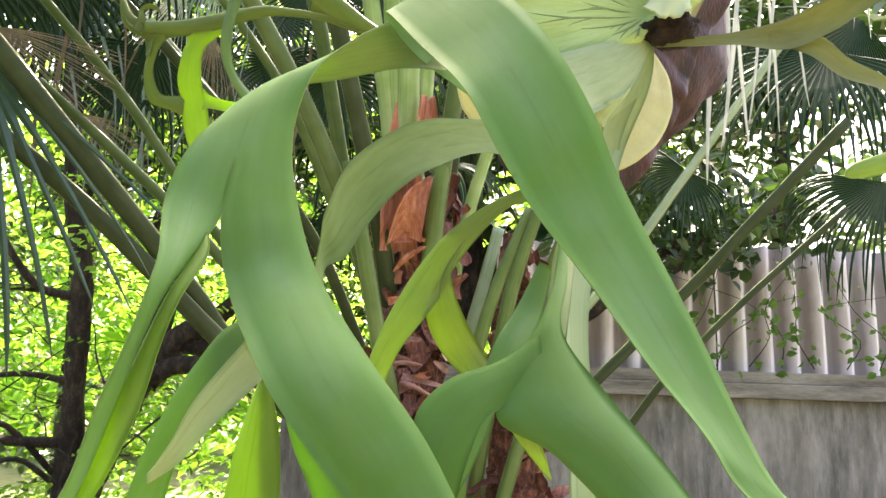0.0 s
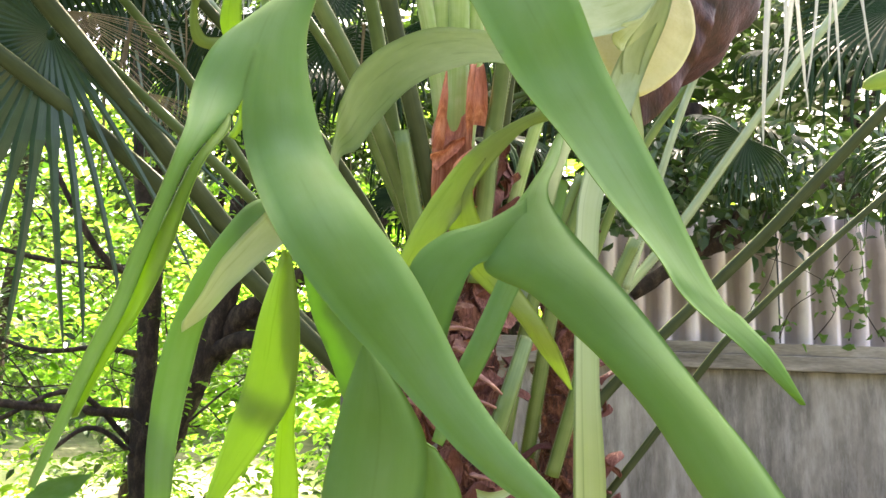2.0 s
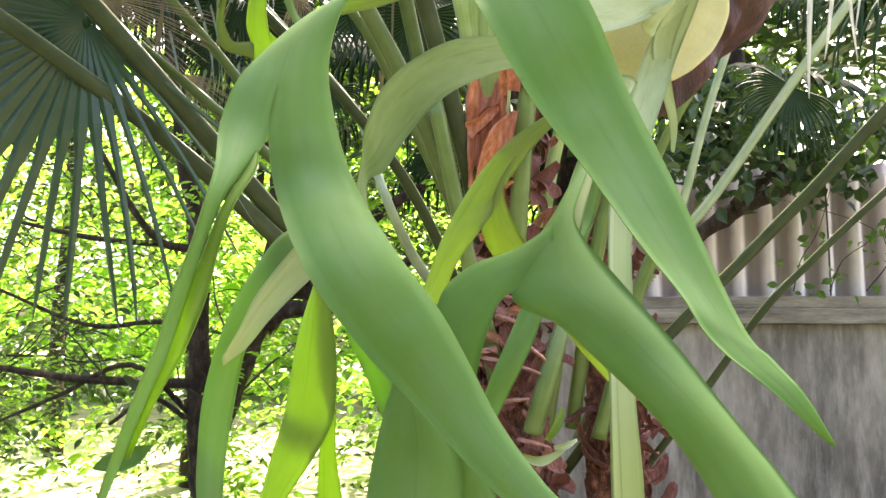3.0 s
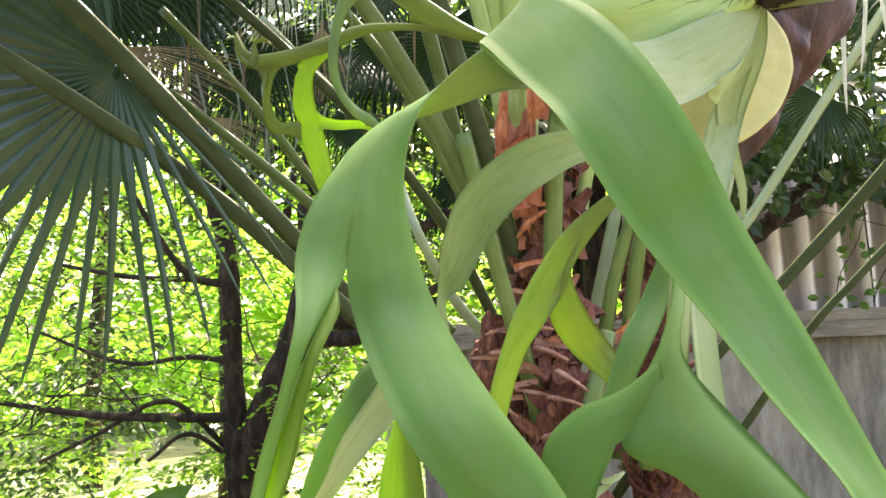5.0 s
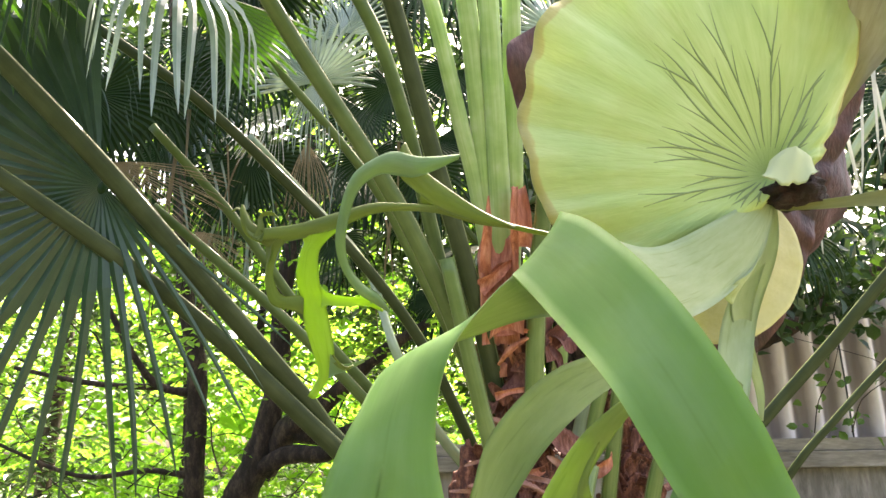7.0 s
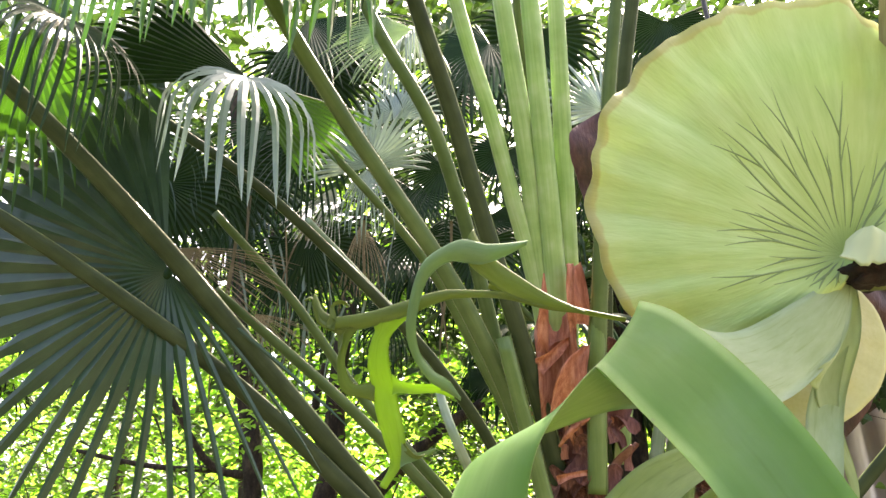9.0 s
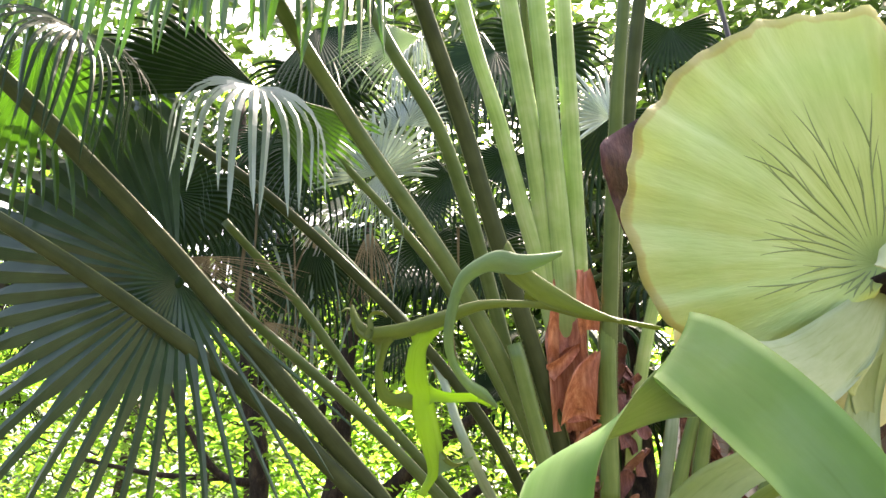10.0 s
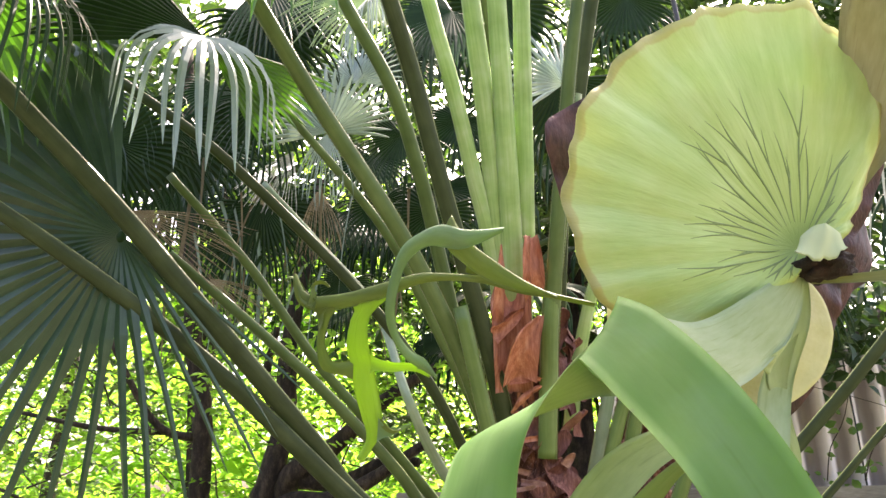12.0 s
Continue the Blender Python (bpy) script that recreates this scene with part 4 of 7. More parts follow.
def shield(name, heart, right, up, near, radii, dome, mats, rim, rings=30, wave=0.0027, seed=3, label="", veins=0, spin=0.0):
    """A rounded basal frond that spreads from its heart: outline radii at even angles, domed, fluted towards the rim."""
    heart, right, up, near = (np.array(v, float) for v in (heart, right, up, near))
    sect = 216
    ang = np.arange(sect) * 2 * math.pi / sect
    wide = np.interp(ang, np.linspace(0, 2 * math.pi, len(radii) + 1), [*radii, radii[0]])
    wide = (np.roll(wide, 1) + 2 * wide + np.roll(wide, -1)) / 4
    rnd = random.Random(seed)
    ph = [rnd.uniform(0, 6.3) for _ in range(6)]
    edge = 1 + rim * (0.3 + 0.8 * np.maximum(0, np.sin(ang)) * (0.6 + 0.4 * np.sin(5 * ang + ph[5]))) * (0.5 * np.sin(17 * ang + ph[0]) + 0.35 * np.sin(29 * ang + ph[1]) + 0.25 * np.sin(43 * ang + ph[2]))
    verts, uvs, faces, index = [], [], [], []
    for layer in (0, 1):
        for i in range(rings + 1):
            s = i / rings
            for j in range(sect):
                r = wide[j] * s * (1 + (edge[j] - 1) * s ** 3)
                flute = wave * s * s * (math.sin(11 * ang[j] + ph[3]) + 0.7 * math.sin(23 * ang[j] + ph[4] + 2 * s) + 1.0 * noise.noise(Vector((ang[j] * 9, s * 1.5, seed))) + 0.9 * s * s * noise.noise(Vector((ang[j] * 19, s * 2.5, seed + 5))))
                h = dome * (math.sin(min(1, s * 1.15) * math.pi * 0.75) - 0.9 * max(0, s - 0.7) ** 1.3) + flute - layer * 0.0018
                verts.append(heart + r * (math.cos(ang[j]) * right + math.sin(ang[j]) * up) + h * near)
                uvs.append((ang[j] * 0.12, s))
    o = (rings + 1) * sect
    for i in range(rings):
        for j in range(sect):
            a, b, c, d = i * sect + j, i * sect + (j + 1) % sect, (i + 1) * sect + (j + 1) % sect, (i + 1) * sect + j
            faces += [(a, d, c, b), (o + a, o + b, o + c, o + d)]
            index += [0, 1]
    for j in range(sect):
        a, b = rings * sect + j, rings * sect + (j + 1) % sect
        faces.append((a, o + a, o + b, b))
        index.append(0)
    ob = new(name, mesh_from(name, verts, faces, mats, index, uvs))
    under(ob, fern)
    if label:
        tagged(ob, label)

    def lift(a, r):
        """A place on the shield's face, a hair proud of it."""
        j = (a % (2 * math.pi)) / (2 * math.pi) * sect
        i = r * rings
        j0, i0 = int(j) % sect, min(int(i), rings - 1)
        fj, fi = j - int(j), i - i0
        q = [np.array(verts[(i0 + di) * sect + (j0 + dj) % sect]) for di in (0, 1) for dj in (0, 1)]
        return (q[0] * (1 - fj) + q[1] * fj) * (1 - fi) + (q[2] * (1 - fj) + q[3] * fj) * fi + near * -0.0001
    for n in range(veins):
        a = spin + (n + 0.5) / veins * 3.6
        reach = rnd.uniform(0.30, 0.66)
        bend = rnd.uniform(-0.10, 0.10)
        phase = rnd.uniform(0, 6.3)
        line = [(a + bend * s + 0.022 * math.sin(6 * s + phase), 0.10 + (reach - 0.10) * s) for s in np.linspace(0, 1, 6)]
        v, fc, uv = tube([lift(*p) for p in line], [0.0002, 0.0006, 0.0008, 0.0008, 0.0006, 0.0002], sides=5, steps=3)
        fork = rnd.choice((-1, 1)) * rnd.uniform(0.05, 0.11)
        twig = [(line[3][0] + fork * s, line[3][1] + 0.2 * s) for s in (0, 0.35, 0.7, 1.0)]
        v2, f2, _ = tube([lift(*p) for p in twig], [0.0008, 0.0007, 0.0005, 0.0002], sides=5, steps=3)
        fc = fc + [tuple(i + len(v) for i in q) for q in f2]
        v = v + v2
        twig = [(line[2][0] - fork * 0.8 * s, line[2][1] + 0.16 * s) for s in (0, 0.35, 0.7, 1.0)]
        v2, f2, _ = tube([lift(*p) for p in twig], [0.0006, 0.00055, 0.0004, 0.00015], sides=5, steps=3)
        fc = fc + [tuple(i + len(v) for i in q) for q in f2]
        vein = new("vein", mesh_from("vein", v + v2, fc, [VEIN]))
        vein.parent = ob
    return ob


HEART = (0.167, 0.476, 1.784)
FACE_R, FACE_U, FACE_N = (0.975, 0.223, 0.003), (0.024, -0.119, 0.993), (0.222, -0.968, -0.121)
shield("basal_shield", HEART, FACE_R, FACE_U, FACE_N, [0.028, 0.034, 0.046, 0.082, 0.146, 0.187, 0.195, 0.194, 0.192, 0.191, 0.187, 0.179, 0.17, 0.158, 0.119, 0.072, 0.035, 0.016, 0.014, 0.014, 0.014, 0.015, 0.016, 0.022], 0.012,
       [SHIELD_SKIN, SHIELD_SKIN], 0.034, label="pale yellow-green shield frond with dark branching veins", veins=19, spin=0.5)
LOW = (0.119, 0.522, 1.758)
shield("basal_shield", LOW, (1, 0, 0), (0, 0.1, 0.99), (0, -0.99, 0.1), [0.073, 0.063, 0.054, 0.05, 0.046, 0.053, 0.061, 0.071, 0.088, 0.091, 0.086, 0.084, 0.085, 0.088, 0.086, 0.081], 0.01,
       [SHIELD_CREAM, SHIELD_CREAM], 0.006, seed=8, wave=0.0003, label="older cream-yellow shield frond")
shield("old_shield", (0.142, 0.541, 1.818), FACE_R, FACE_U, FACE_N, [0.102, 0.126, 0.157, 0.188, 0.201, 0.197, 0.186, 0.186, 0.166, 0.168, 0.184, 0.156, 0.134, 0.12, 0.112, 0.120, 0.150, 0.166, 0.160, 0.142, 0.119, 0.104, 0.096, 0.093], 0.016,
       [OLD_SHIELD, OLD_SHIELD], 0.015, seed=21, wave=0.002, label="dry dark brown papery old shield frond")


def lump(name, centre, size, mat, seed, detail=4, rough=0.12, ridges=0, parent=None, label=""):
    bm = bmesh.new()
    bmesh.ops.create_icosphere(bm, subdivisions=detail, radius=1)
    off = Vector((seed * 3.1, seed * 1.7, seed))
    for v in bm.verts:
        n = v.co.normalized()
        d = 1 + rough * noise.noise(n * 2.2 + off) + rough * 0.5 * noise.noise(n * 6 + off)
        if ridges:
            d += 0.02 * math.sin(ridges * math.atan2(n.z, n.x) + 2 * noise.noise(n * 3))
        v.co = Vector((n.x * d * size[0], n.y * d * size[1], n.z * d * size[2])) + Vector(centre)
    me = bpy.data.meshes.new(name)
    bm.to_mesh(me)
    bm.free()
    me.materials.append(mat)
    me.polygons.foreach_set("use_smooth", [True] * len(me.polygons))
    ob = new(name, me)
    if parent:
        under(ob, parent)
    if label:
        tagged(ob, label)
    return ob


lump("mount", (0.194, 0.657, 1.869), (0.10, 0.07, 0.12), OLD_SHIELD, 4, 4, 0.10, 13, fern, "dark matted root ball behind the shields")
stem("hanging_wire", [(0.194, 0.657, 1.869), (0.16, 0.70, 2.2), (0.17, 0.72, 3.4), (0.18, 0.72, 4.6)], [0.0035, 0.003, 0.003, 0.003], WIRE, fern, "thin wire by which the fern hangs", sides=6)
lump("rhizome", (0.179, 0.468, 1.767), (0.021, 0.016, 0.011), RHIZOME, 2, 4, 0.3, 0, fern, "dark hairy rhizome tip")


def bud(top, low, wide, flare):
    """A young shield frond: a felted cup that hangs from its neck and ends in a scalloped lip."""
    top, low = np.array(top), np.array(low)
    across, down = 29, 13
    verts, faces = [], []
    for layer in (0, 1):
        for i in range(down):
            v = i / (down - 1)
            for j in range(across):
                a = 2 * j / (across - 1) - 1
                half = (wide + flare * v ** 1.4) * min(1, 0.5 + 2.6 * v - 2.6 * v * v) if v < 0.5 else wide + flare * v ** 1.4
                lip = v ** 3 * (0.0085 * a * a + 0.0013 * math.sin(9.5 * a + 0.8) + 0.0006 * math.sin(21 * a))
                out = 0.0065 * (1 - a * a) * (1 - 0.75 * v * v) + 0.0035 * v ** 3 * abs(a) + 0.0006 * math.sin(8 * a + 3 * v)
                p = top + (low - top) * v + np.array((a * half, -out + 0.0014 * layer, lip))
                verts.append(tuple(p))
    o = across * down
    for i in range(down - 1):
        for j in range(across - 1):
            q = (i * across + j, i * across + j + 1, (i + 1) * across + j + 1, (i + 1) * across + j)
            faces += [q, tuple(o + n for n in q[::-1])]
    for i in range(down - 1):
        for j in (0, across - 1):
            faces.append((i * across + j, (i + 1) * across + j, o + (i + 1) * across + j, o + i * across + j))
    for j in range(across - 1):
        b = (down - 1) * across + j
        faces.append((b, b + 1, o + b + 1, o + b))
    ob = under(new("bud", mesh_from("bud", verts, faces, [BUD_FELT])), fern)
    tagged(ob, "pale felted young bud with a scalloped lip")


bud((0.1770, 0.4580, 1.7940), (0.1700, 0.4490, 1.7660), 0.0125, 0.0052)

# ---- fan palms ----


def petiole(points, radii, mat, parent, teeth=0.0):
    """A leaf stalk: rounded below, shallowly channelled above, with thin hard margins that may carry small teeth."""
    row = spline([(*p, r) for p, r in zip(points, radii)], 10)
    c, rad = row[:, :3], row[:, 3]
    run = unit(np.gradient(c, axis=0))
    length = np.r_[0, np.cumsum(np.linalg.norm(np.diff(c, axis=0), axis=1))]
    side = unit(np.cross(run, (0.0, 1.0, 0.15)))
    back = np.cross(run, side)
    back *= np.sign(back[:, 1:2] + 1e-9)
    ring = [(math.cos(a), -0.62 * math.sin(a)) for a in (0, 0.40, 0.75, 1.15, math.pi / 2, math.pi - 1.15, math.pi - 0.75, math.pi - 0.40, math.pi)] + [(-0.9, 0.14), (-0.4, 0.02), (0.4, 0.02), (0.9, 0.14)]
    k = len(ring)
    v = [c[i] + rad[i] * (x * side[i] + y * back[i]) for i in range(len(c)) for x, y in ring]
    uv = [(j / k * 0.1, length[i]) for i in range(len(c)) for j in range(k)]
    f = [(i * k + j, i * k + (j + 1) % k, (i + 1) * k + (j + 1) % k, (i + 1) * k + j) for i in range(len(c) - 1) for j in range(k)]
    f += [tuple(range(k))[::-1], tuple((len(c) - 1) * k + j for j in range(k))]
    smooth = [True] * (len(f) - 2) + [False] * 2
    index = [1 if j in (0, 7) else 0 for _ in range(len(c) - 1) for j in range(k)] + [0, 0]
    if teeth:
        fine = spline([(*p, r) for p, r in zip(points, radii)], 34)
        q, w = fine[:, :3], fine[:, 3]
        go = unit(np.gradient(q, axis=0))
        out = unit(np.cross(go, (0.0, 1.0, 0.15)))
        for i in range(len(q)):
            for sign in (-1, 1):
                base = q[i] + out[i] * sign * w[i] * 0.95
                n = len(v)
                v += [base - go[i] * 0.004, base + go[i] * 0.004, base + out[i] * sign * teeth * 0.75 + go[i] * 0.004, base + np.array((0, 0.002, 0))]
                uv += [(0, 0)] * 4
                f += [(n, n + 1, n + 2), (n, n + 2, n + 3), (n + 1, n + 3, n + 2)]
                smooth += [False] * 3
                index += [1] * 3
    me = mesh_from("petiole", v, f, [mat, mat if mat is PETIOLE_LIME else PETIOLE_EDGE], index, uv)
    me.polygons.foreach_set("use_smooth", smooth)
    return under(new("petiole", me), parent)


def blade(hub, tip, normal, mat, parent, n=40, spread=220, split=0.55, droop=0.25, seed=0, width=1.0, slim=0.82, skew=0.0):
    """A fan blade: pleated folds that part into narrow tips, which bow down under their weight."""
    rnd = random.Random(seed)
    hub, tip, normal = np.array(hub, float), np.array(tip, float), unit(np.array(normal, float))
    size = np.linalg.norm(tip - hub)
    ahead = unit(tip - hub)
    side = unit(np.cross(normal, ahead))
    normal = np.cross(ahead, side)
    step = radians(spread) / n
    down = np.array((0.0, 0.0, -1.0))
    verts, faces, uvs = [], [], []
    for i in range(n):
        a = (i + 0.5 - n / 2) * step
        part_at = min(0.8, max(0.12, split - skew * a)) * rnd.uniform(0.94, 1.06)
        stops = [0.006, part_at * 0.5, part_at, *(part_at + (1 - part_at) * q for q in (0.14, 0.28, 0.42, 0.56, 0.7, 0.84, 1.0))]
        way = math.cos(a) * ahead + math.sin(a) * side
        across = -math.sin(a) * ahead + math.cos(a) * side
        reach = size * (0.80 + 0.20 * math.cos(a * 0.8)) * rnd.uniform(0.92, 1.05)
        bend = 2.0 * droop * rnd.uniform(0.75, 1.3) / (1 - part_at)
        swing = rnd.uniform(-0.06, 0.06)
        twist = rnd.uniform(-0.5, 0.5)
        k = len(verts)
        c, last = hub.copy(), 0.0
        for s in stops:
            u = max(0.0, (s - part_at) / (1 - part_at))
            heavy = min(0.96, bend * u)
            go = unit(way * (1 - heavy) + down * heavy + across * swing * u * 2)
            c = c + go * reach * (s - last)
            last = s
            if u > 0:
                half = reach * part_at * math.tan(step / 2) * width * ((1 - u) ** 0.38 * slim if u < 1 else 0) + 0.0006
            else:
                half = reach * s * math.tan(step / 2) * width
            turn = twist * u
            wide = math.cos(turn) * across + math.sin(turn) * normal
            rise = np.cross(wide, go)
            rise *= 1 if rise @ normal > 0 else -1
            pleat = min(half * 0.6, 0.014)
            verts += [c - wide * half, c + rise * pleat, c + wide * half]
            uvs += [(-half + i * 0.1, reach * s), (i * 0.1, reach * s), (half + i * 0.1, reach * s)]
        for q in range(len(stops) - 1):
            b = k + q * 3
            faces += [(b, b + 1, b + 4, b + 3), (b + 1, b + 2, b + 5, b + 4)]
    ob = new("blade", mesh_from("blade", verts, faces, [mat], None, uvs, smooth=False))
    under(ob, parent)
    return ob


palm = thing("fan_palm", (-0.02, 2.15, 0), "fan palm with fibrous reddish trunk, toothed green stalks and drooping fans", "palm tree")
# trunk of red-brown fibre
TR_TOP = (-0.074, 2.141, 2.179)


def scaly(name, points, radii, seed, label=""):
    """A trunk wrapped in torn leaf bases: crumpled lips, one over another, that lean round the stem."""
    rail = spline([(*p, r) for p, r in zip(points, radii)], 90)
    sides, n = 72, len(rail)
    off = Vector((seed * 2.3, seed * 1.1, 0))
    verts, faces, uvs = [], [], []
    for x, y, z, r in rail:
        for k in range(sides):
            a = 2 * math.pi * k / sides
            p = Vector((math.cos(a) * 1.2, math.sin(a) * 1.2, z * 9)) + off
            tilt = 0.030 * math.sin(2 * a + 9 * z + seed) + 0.05 * noise.noise(p * 0.8)
            lap = (z + tilt) / 0.075 % 1.0
            lip = lap ** 2.2 * (0.65 + 0.6 * noise.noise(p * 1.7))
            fuzz = noise.noise(Vector((p.x * 9, p.y * 9, p.z * 1.2)))
            crag = noise.noise(Vector((p.x * 5, p.y * 5, p.z * 5)))
            rr = r * (0.90 + 0.20 * lip + 0.045 * fuzz + 0.06 * crag)
            verts.append((x + math.cos(a) * rr, y + math.sin(a) * rr, z))
            uvs.append((a * 0.1, z))
    for i in range(n - 1):
        for k in range(sides):
            q = (k + 1) % sides
            faces.append((i * sides + k, i * sides + q, (i + 1) * sides + q, (i + 1) * sides + k))
    faces.append(tuple((n - 1) * sides + k for k in range(sides)))
    ob = under(new(name, mesh_from(name, verts, faces, [FIBRE], None, uvs, smooth=False)), palm)
    return tagged(ob, label) if label else ob


scaly("trunk", [(0.0, 2.2, -0.1), (0.0, 2.2, 0.6), (-0.01, 2.19, 1.2), (-0.03, 2.19, 1.7), (-0.055, 2.18, 2.0), TR_TOP], [0.15, 0.135, 0.105, 0.078, 0.066, 0.052], 5, "matted red-brown fibre trunk")
scaly("trunk", [(0.30, 2.35, -0.1), (0.30, 2.33, 0.7), (0.29, 2.31, 1.3), (0.28, 2.30, 1.75), (0.27, 2.29, 2.02)], [0.12, 0.11, 0.09, 0.075, 0.03], 6)


def boot(at, way, length, width, curl, seed, skin, crumple=0.002):
    """The dry sheath base of a fallen leaf: a curved tapering scale."""
    at, way = np.array(at, float), unit(np.array(way, float))
    out = unit(np.array((at[0] + 0.02, at[1] - 2.2, 0.0)) + 1e-6)
    side = unit(np.cross(way, out))
    st = []
    for s in (0, 0.3, 0.6, 0.85, 1.0):
        w = width * (1 - 0.2 * s) * (1 if s < 0.8 else 0.85 if s < 1 else 0.5)
        c = at + way * length * s + out * (0.012 + curl * s * s)
        st.append((tuple(c - side * w / 2), tuple(c + side * w / 2)))
    return ribbon("boot", st, [skin, skin], palm, camber=0.22, thick=0.005, along=4, across=5, ripple=crumple, seed=seed)


rnd = random.Random(11)
for cx, cy, base, top, r0, count in ((-0.01, 2.19, 0.9, 2.14, 0.094, 120), (0.285, 2.30, 0.9, 1.98, 0.078, 70)):
    for i in range(count):
        z = base + (top - base) * i / count
        a = rnd.uniform(-1.45, 1.45) - math.pi / 2
        r = r0 * (1.2 - 0.38 * (z - base) / (top - base)) * rnd.uniform(0.92, 1.12)
        at = (cx + math.cos(a) * r, cy + math.sin(a) * r, z)
        kind = rnd.random()
        if kind < 0.13:
            # a stub of an old stalk, lying nearly level and curling outwards
            boot(at, (rnd.choice((-1, 1)) * rnd.uniform(0.4, 0.8), math.sin(a) * 0.3, rnd.uniform(0.2, 0.9)), rnd.uniform(0.04, 0.08), rnd.uniform(0.02, 0.035), rnd.uniform(0.0, 0.03), i, STUB, 0.005)
        else:
            # a crumpled sheet of leaf base
            boot(at, (rnd.uniform(-1.4, 1.4), -0.1, rnd.choice((-0.6, 0.8, 1.0))), rnd.uniform(0.05, 0.11), rnd.uniform(0.035, 0.075), rnd.uniform(-0.025, 0.022), i, BOOT, 0.008)


def strands(name, count, rail, seed, label):
    """Loose fibres that stand off the trunk. rail: rows of the trunk's place and radius."""
    q = random.Random(seed)
    row = np.array(rail, float)
    verts, faces = [], []
    for _ in range(count):
        a = q.uniform(-1.6, 1.6) - math.pi / 2
        z = q.uniform(0.9, row[-1][2])
        cx, cy, r = (float(np.interp(z, row[:, 2], row[:, n])) for n in (0, 1, 3))
        r *= 0.98
        p = np.array((cx + math.cos(a) * r, cy + math.sin(a) * r, z))
        way = unit(np.array((math.cos(a) * 0.3 + q.uniform(-0.8, 0.8), math.sin(a) * 0.5, q.uniform(-0.9, 0.6))))
        ln = q.uniform(0.012, 0.045)
        mid, end = p + way * ln * 0.5, p + way * ln + np.array((0, 0, -0.3 * ln))
        w = np.array((0.0, 0.0, 0.0008)) if abs(way[2]) < 0.7 else np.array((0.0008, 0.0, 0.0))
        k = len(verts)
        verts += [p - w, p + w, mid - w, mid + w, end]
        faces += [(k, k + 1, k + 3, k + 2), (k + 2, k + 3, k + 4)]
    ob = under(new(name, mesh_from(name, verts, faces, [STUB])), palm)
    return tagged(ob, label, kind="stuff")


# broken ends of old stalks, and scraps of sheath at the foot of the fan stalks
for a, b, r in (((-0.077, 1.998, 1.587), (-0.004, 1.976, 1.582), 0.010), ((-0.001, 2.022, 1.47), (0.078, 1.997, 1.413), 0.010), ((-0.028, 2.028, 1.4), (0.063, 2.011, 1.376), 0.010), ((-0.055, 2.045, 1.537), (0.029, 2.022, 1.497), 0.012), ((-0.176, 2.029, 1.39), (-0.114, 2.013, 1.347), 0.011), ((-0.048, 2.02, 1.294), (0.03, 2.006, 1.308), 0.010), ((-0.001, 2.039, 1.194), (0.085, 2.03, 1.176), 0.010)):
    c = tuple((np.array(a) + np.array(b)) / 2 + np.array((0, -0.012, 0.004)))
    stem("boot", [a, c, b], [r * 1.5, r * 1.25, r * 0.8], PINK_STUB, palm, sides=9, squash=0.45, jitter=0.25, seed=len(palm.children))
for st, skin in (([((0.069, 2.015, 1.2), (0.084, 2.017, 1.192)), ((0.091, 2.001, 1.24), (0.11, 2.005, 1.225)), ((0.106, 1.999, 1.271), (0.125, 2.003, 1.256)), ((0.117, 2.007, 1.29), (0.122, 2.008, 1.287))], FROND_LIME),
                 ([((0.095, 2.009, 1.184), (0.098, 2.011, 1.172)), ((0.125, 2.001, 1.195), (0.128, 2.004, 1.177)), ((0.159, 2.013, 1.204), (0.16, 2.014, 1.198))], FROND_FELT),
                 ([((0.013, 2.012, 1.163), (0.017, 2.015, 1.139)), ((0.057, 2.01, 1.156), (0.062, 2.013, 1.13)), ((0.103, 2.026, 1.168), (0.109, 2.029, 1.151)), ((0.136, 2.039, 1.195), (0.141, 2.041, 1.187))], FROND_STRIPED)):
    ribbon("sheath", st, [skin, skin], palm, camber=0.3, thick=0.002, along=5, across=5, ripple=0.003, seed=3)
strands("fibre", 900, [(0.0, 2.2, 0.6, 0.135), (-0.01, 2.19, 1.2, 0.105), (-0.03, 2.19, 1.7, 0.078), (-0.055, 2.18, 2.0, 0.066), (-0.074, 2.141, 2.17, 0.054)], 1, "loose red-brown trunk fibres")
strands("fibre", 400, [(0.30, 2.33, 0.7, 0.11), (0.29, 2.31, 1.3, 0.09), (0.28, 2.30, 1.75, 0.075), (0.27, 2.29, 2.0, 0.04)], 2, "loose red-brown trunk fibres")
# the orange sheaths at the top of the trunk


def sheath(stations):
    """A dry leaf sheath that curls off the top of the trunk."""
    ribbon("sheath", stations, [SHEATH, SHEATH], palm, camber=0.5, thick=0.002, along=7, across=9, narrow=0.72, ripple=0.006, seed=len(palm.children), label="orange-brown dry leaf sheath")


sheath([((-0.14, 2.042, 2.047), (-0.104, 2.044, 2.055)), ((-0.142, 1.987, 2.126), (-0.098, 1.997, 2.11)), ((-0.131, 1.957, 2.201), (-0.092, 1.966, 2.185)), ((-0.116, 1.94, 2.263), (-0.091, 1.946, 2.254)), ((-0.105, 1.946, 2.319), (-0.099, 1.947, 2.32))])
sheath([((-0.038, 2.029, 2.132), (-0.025, 2.031, 2.132)), ((-0.049, 1.98, 2.19), (-0.017, 1.985, 2.187)), ((-0.047, 1.951, 2.254), (-0.018, 1.956, 2.249)), ((-0.042, 1.946, 2.311), (-0.014, 1.95, 2.308)), ((-0.033, 1.958, 2.346), (-0.012, 1.958, 2.352))])
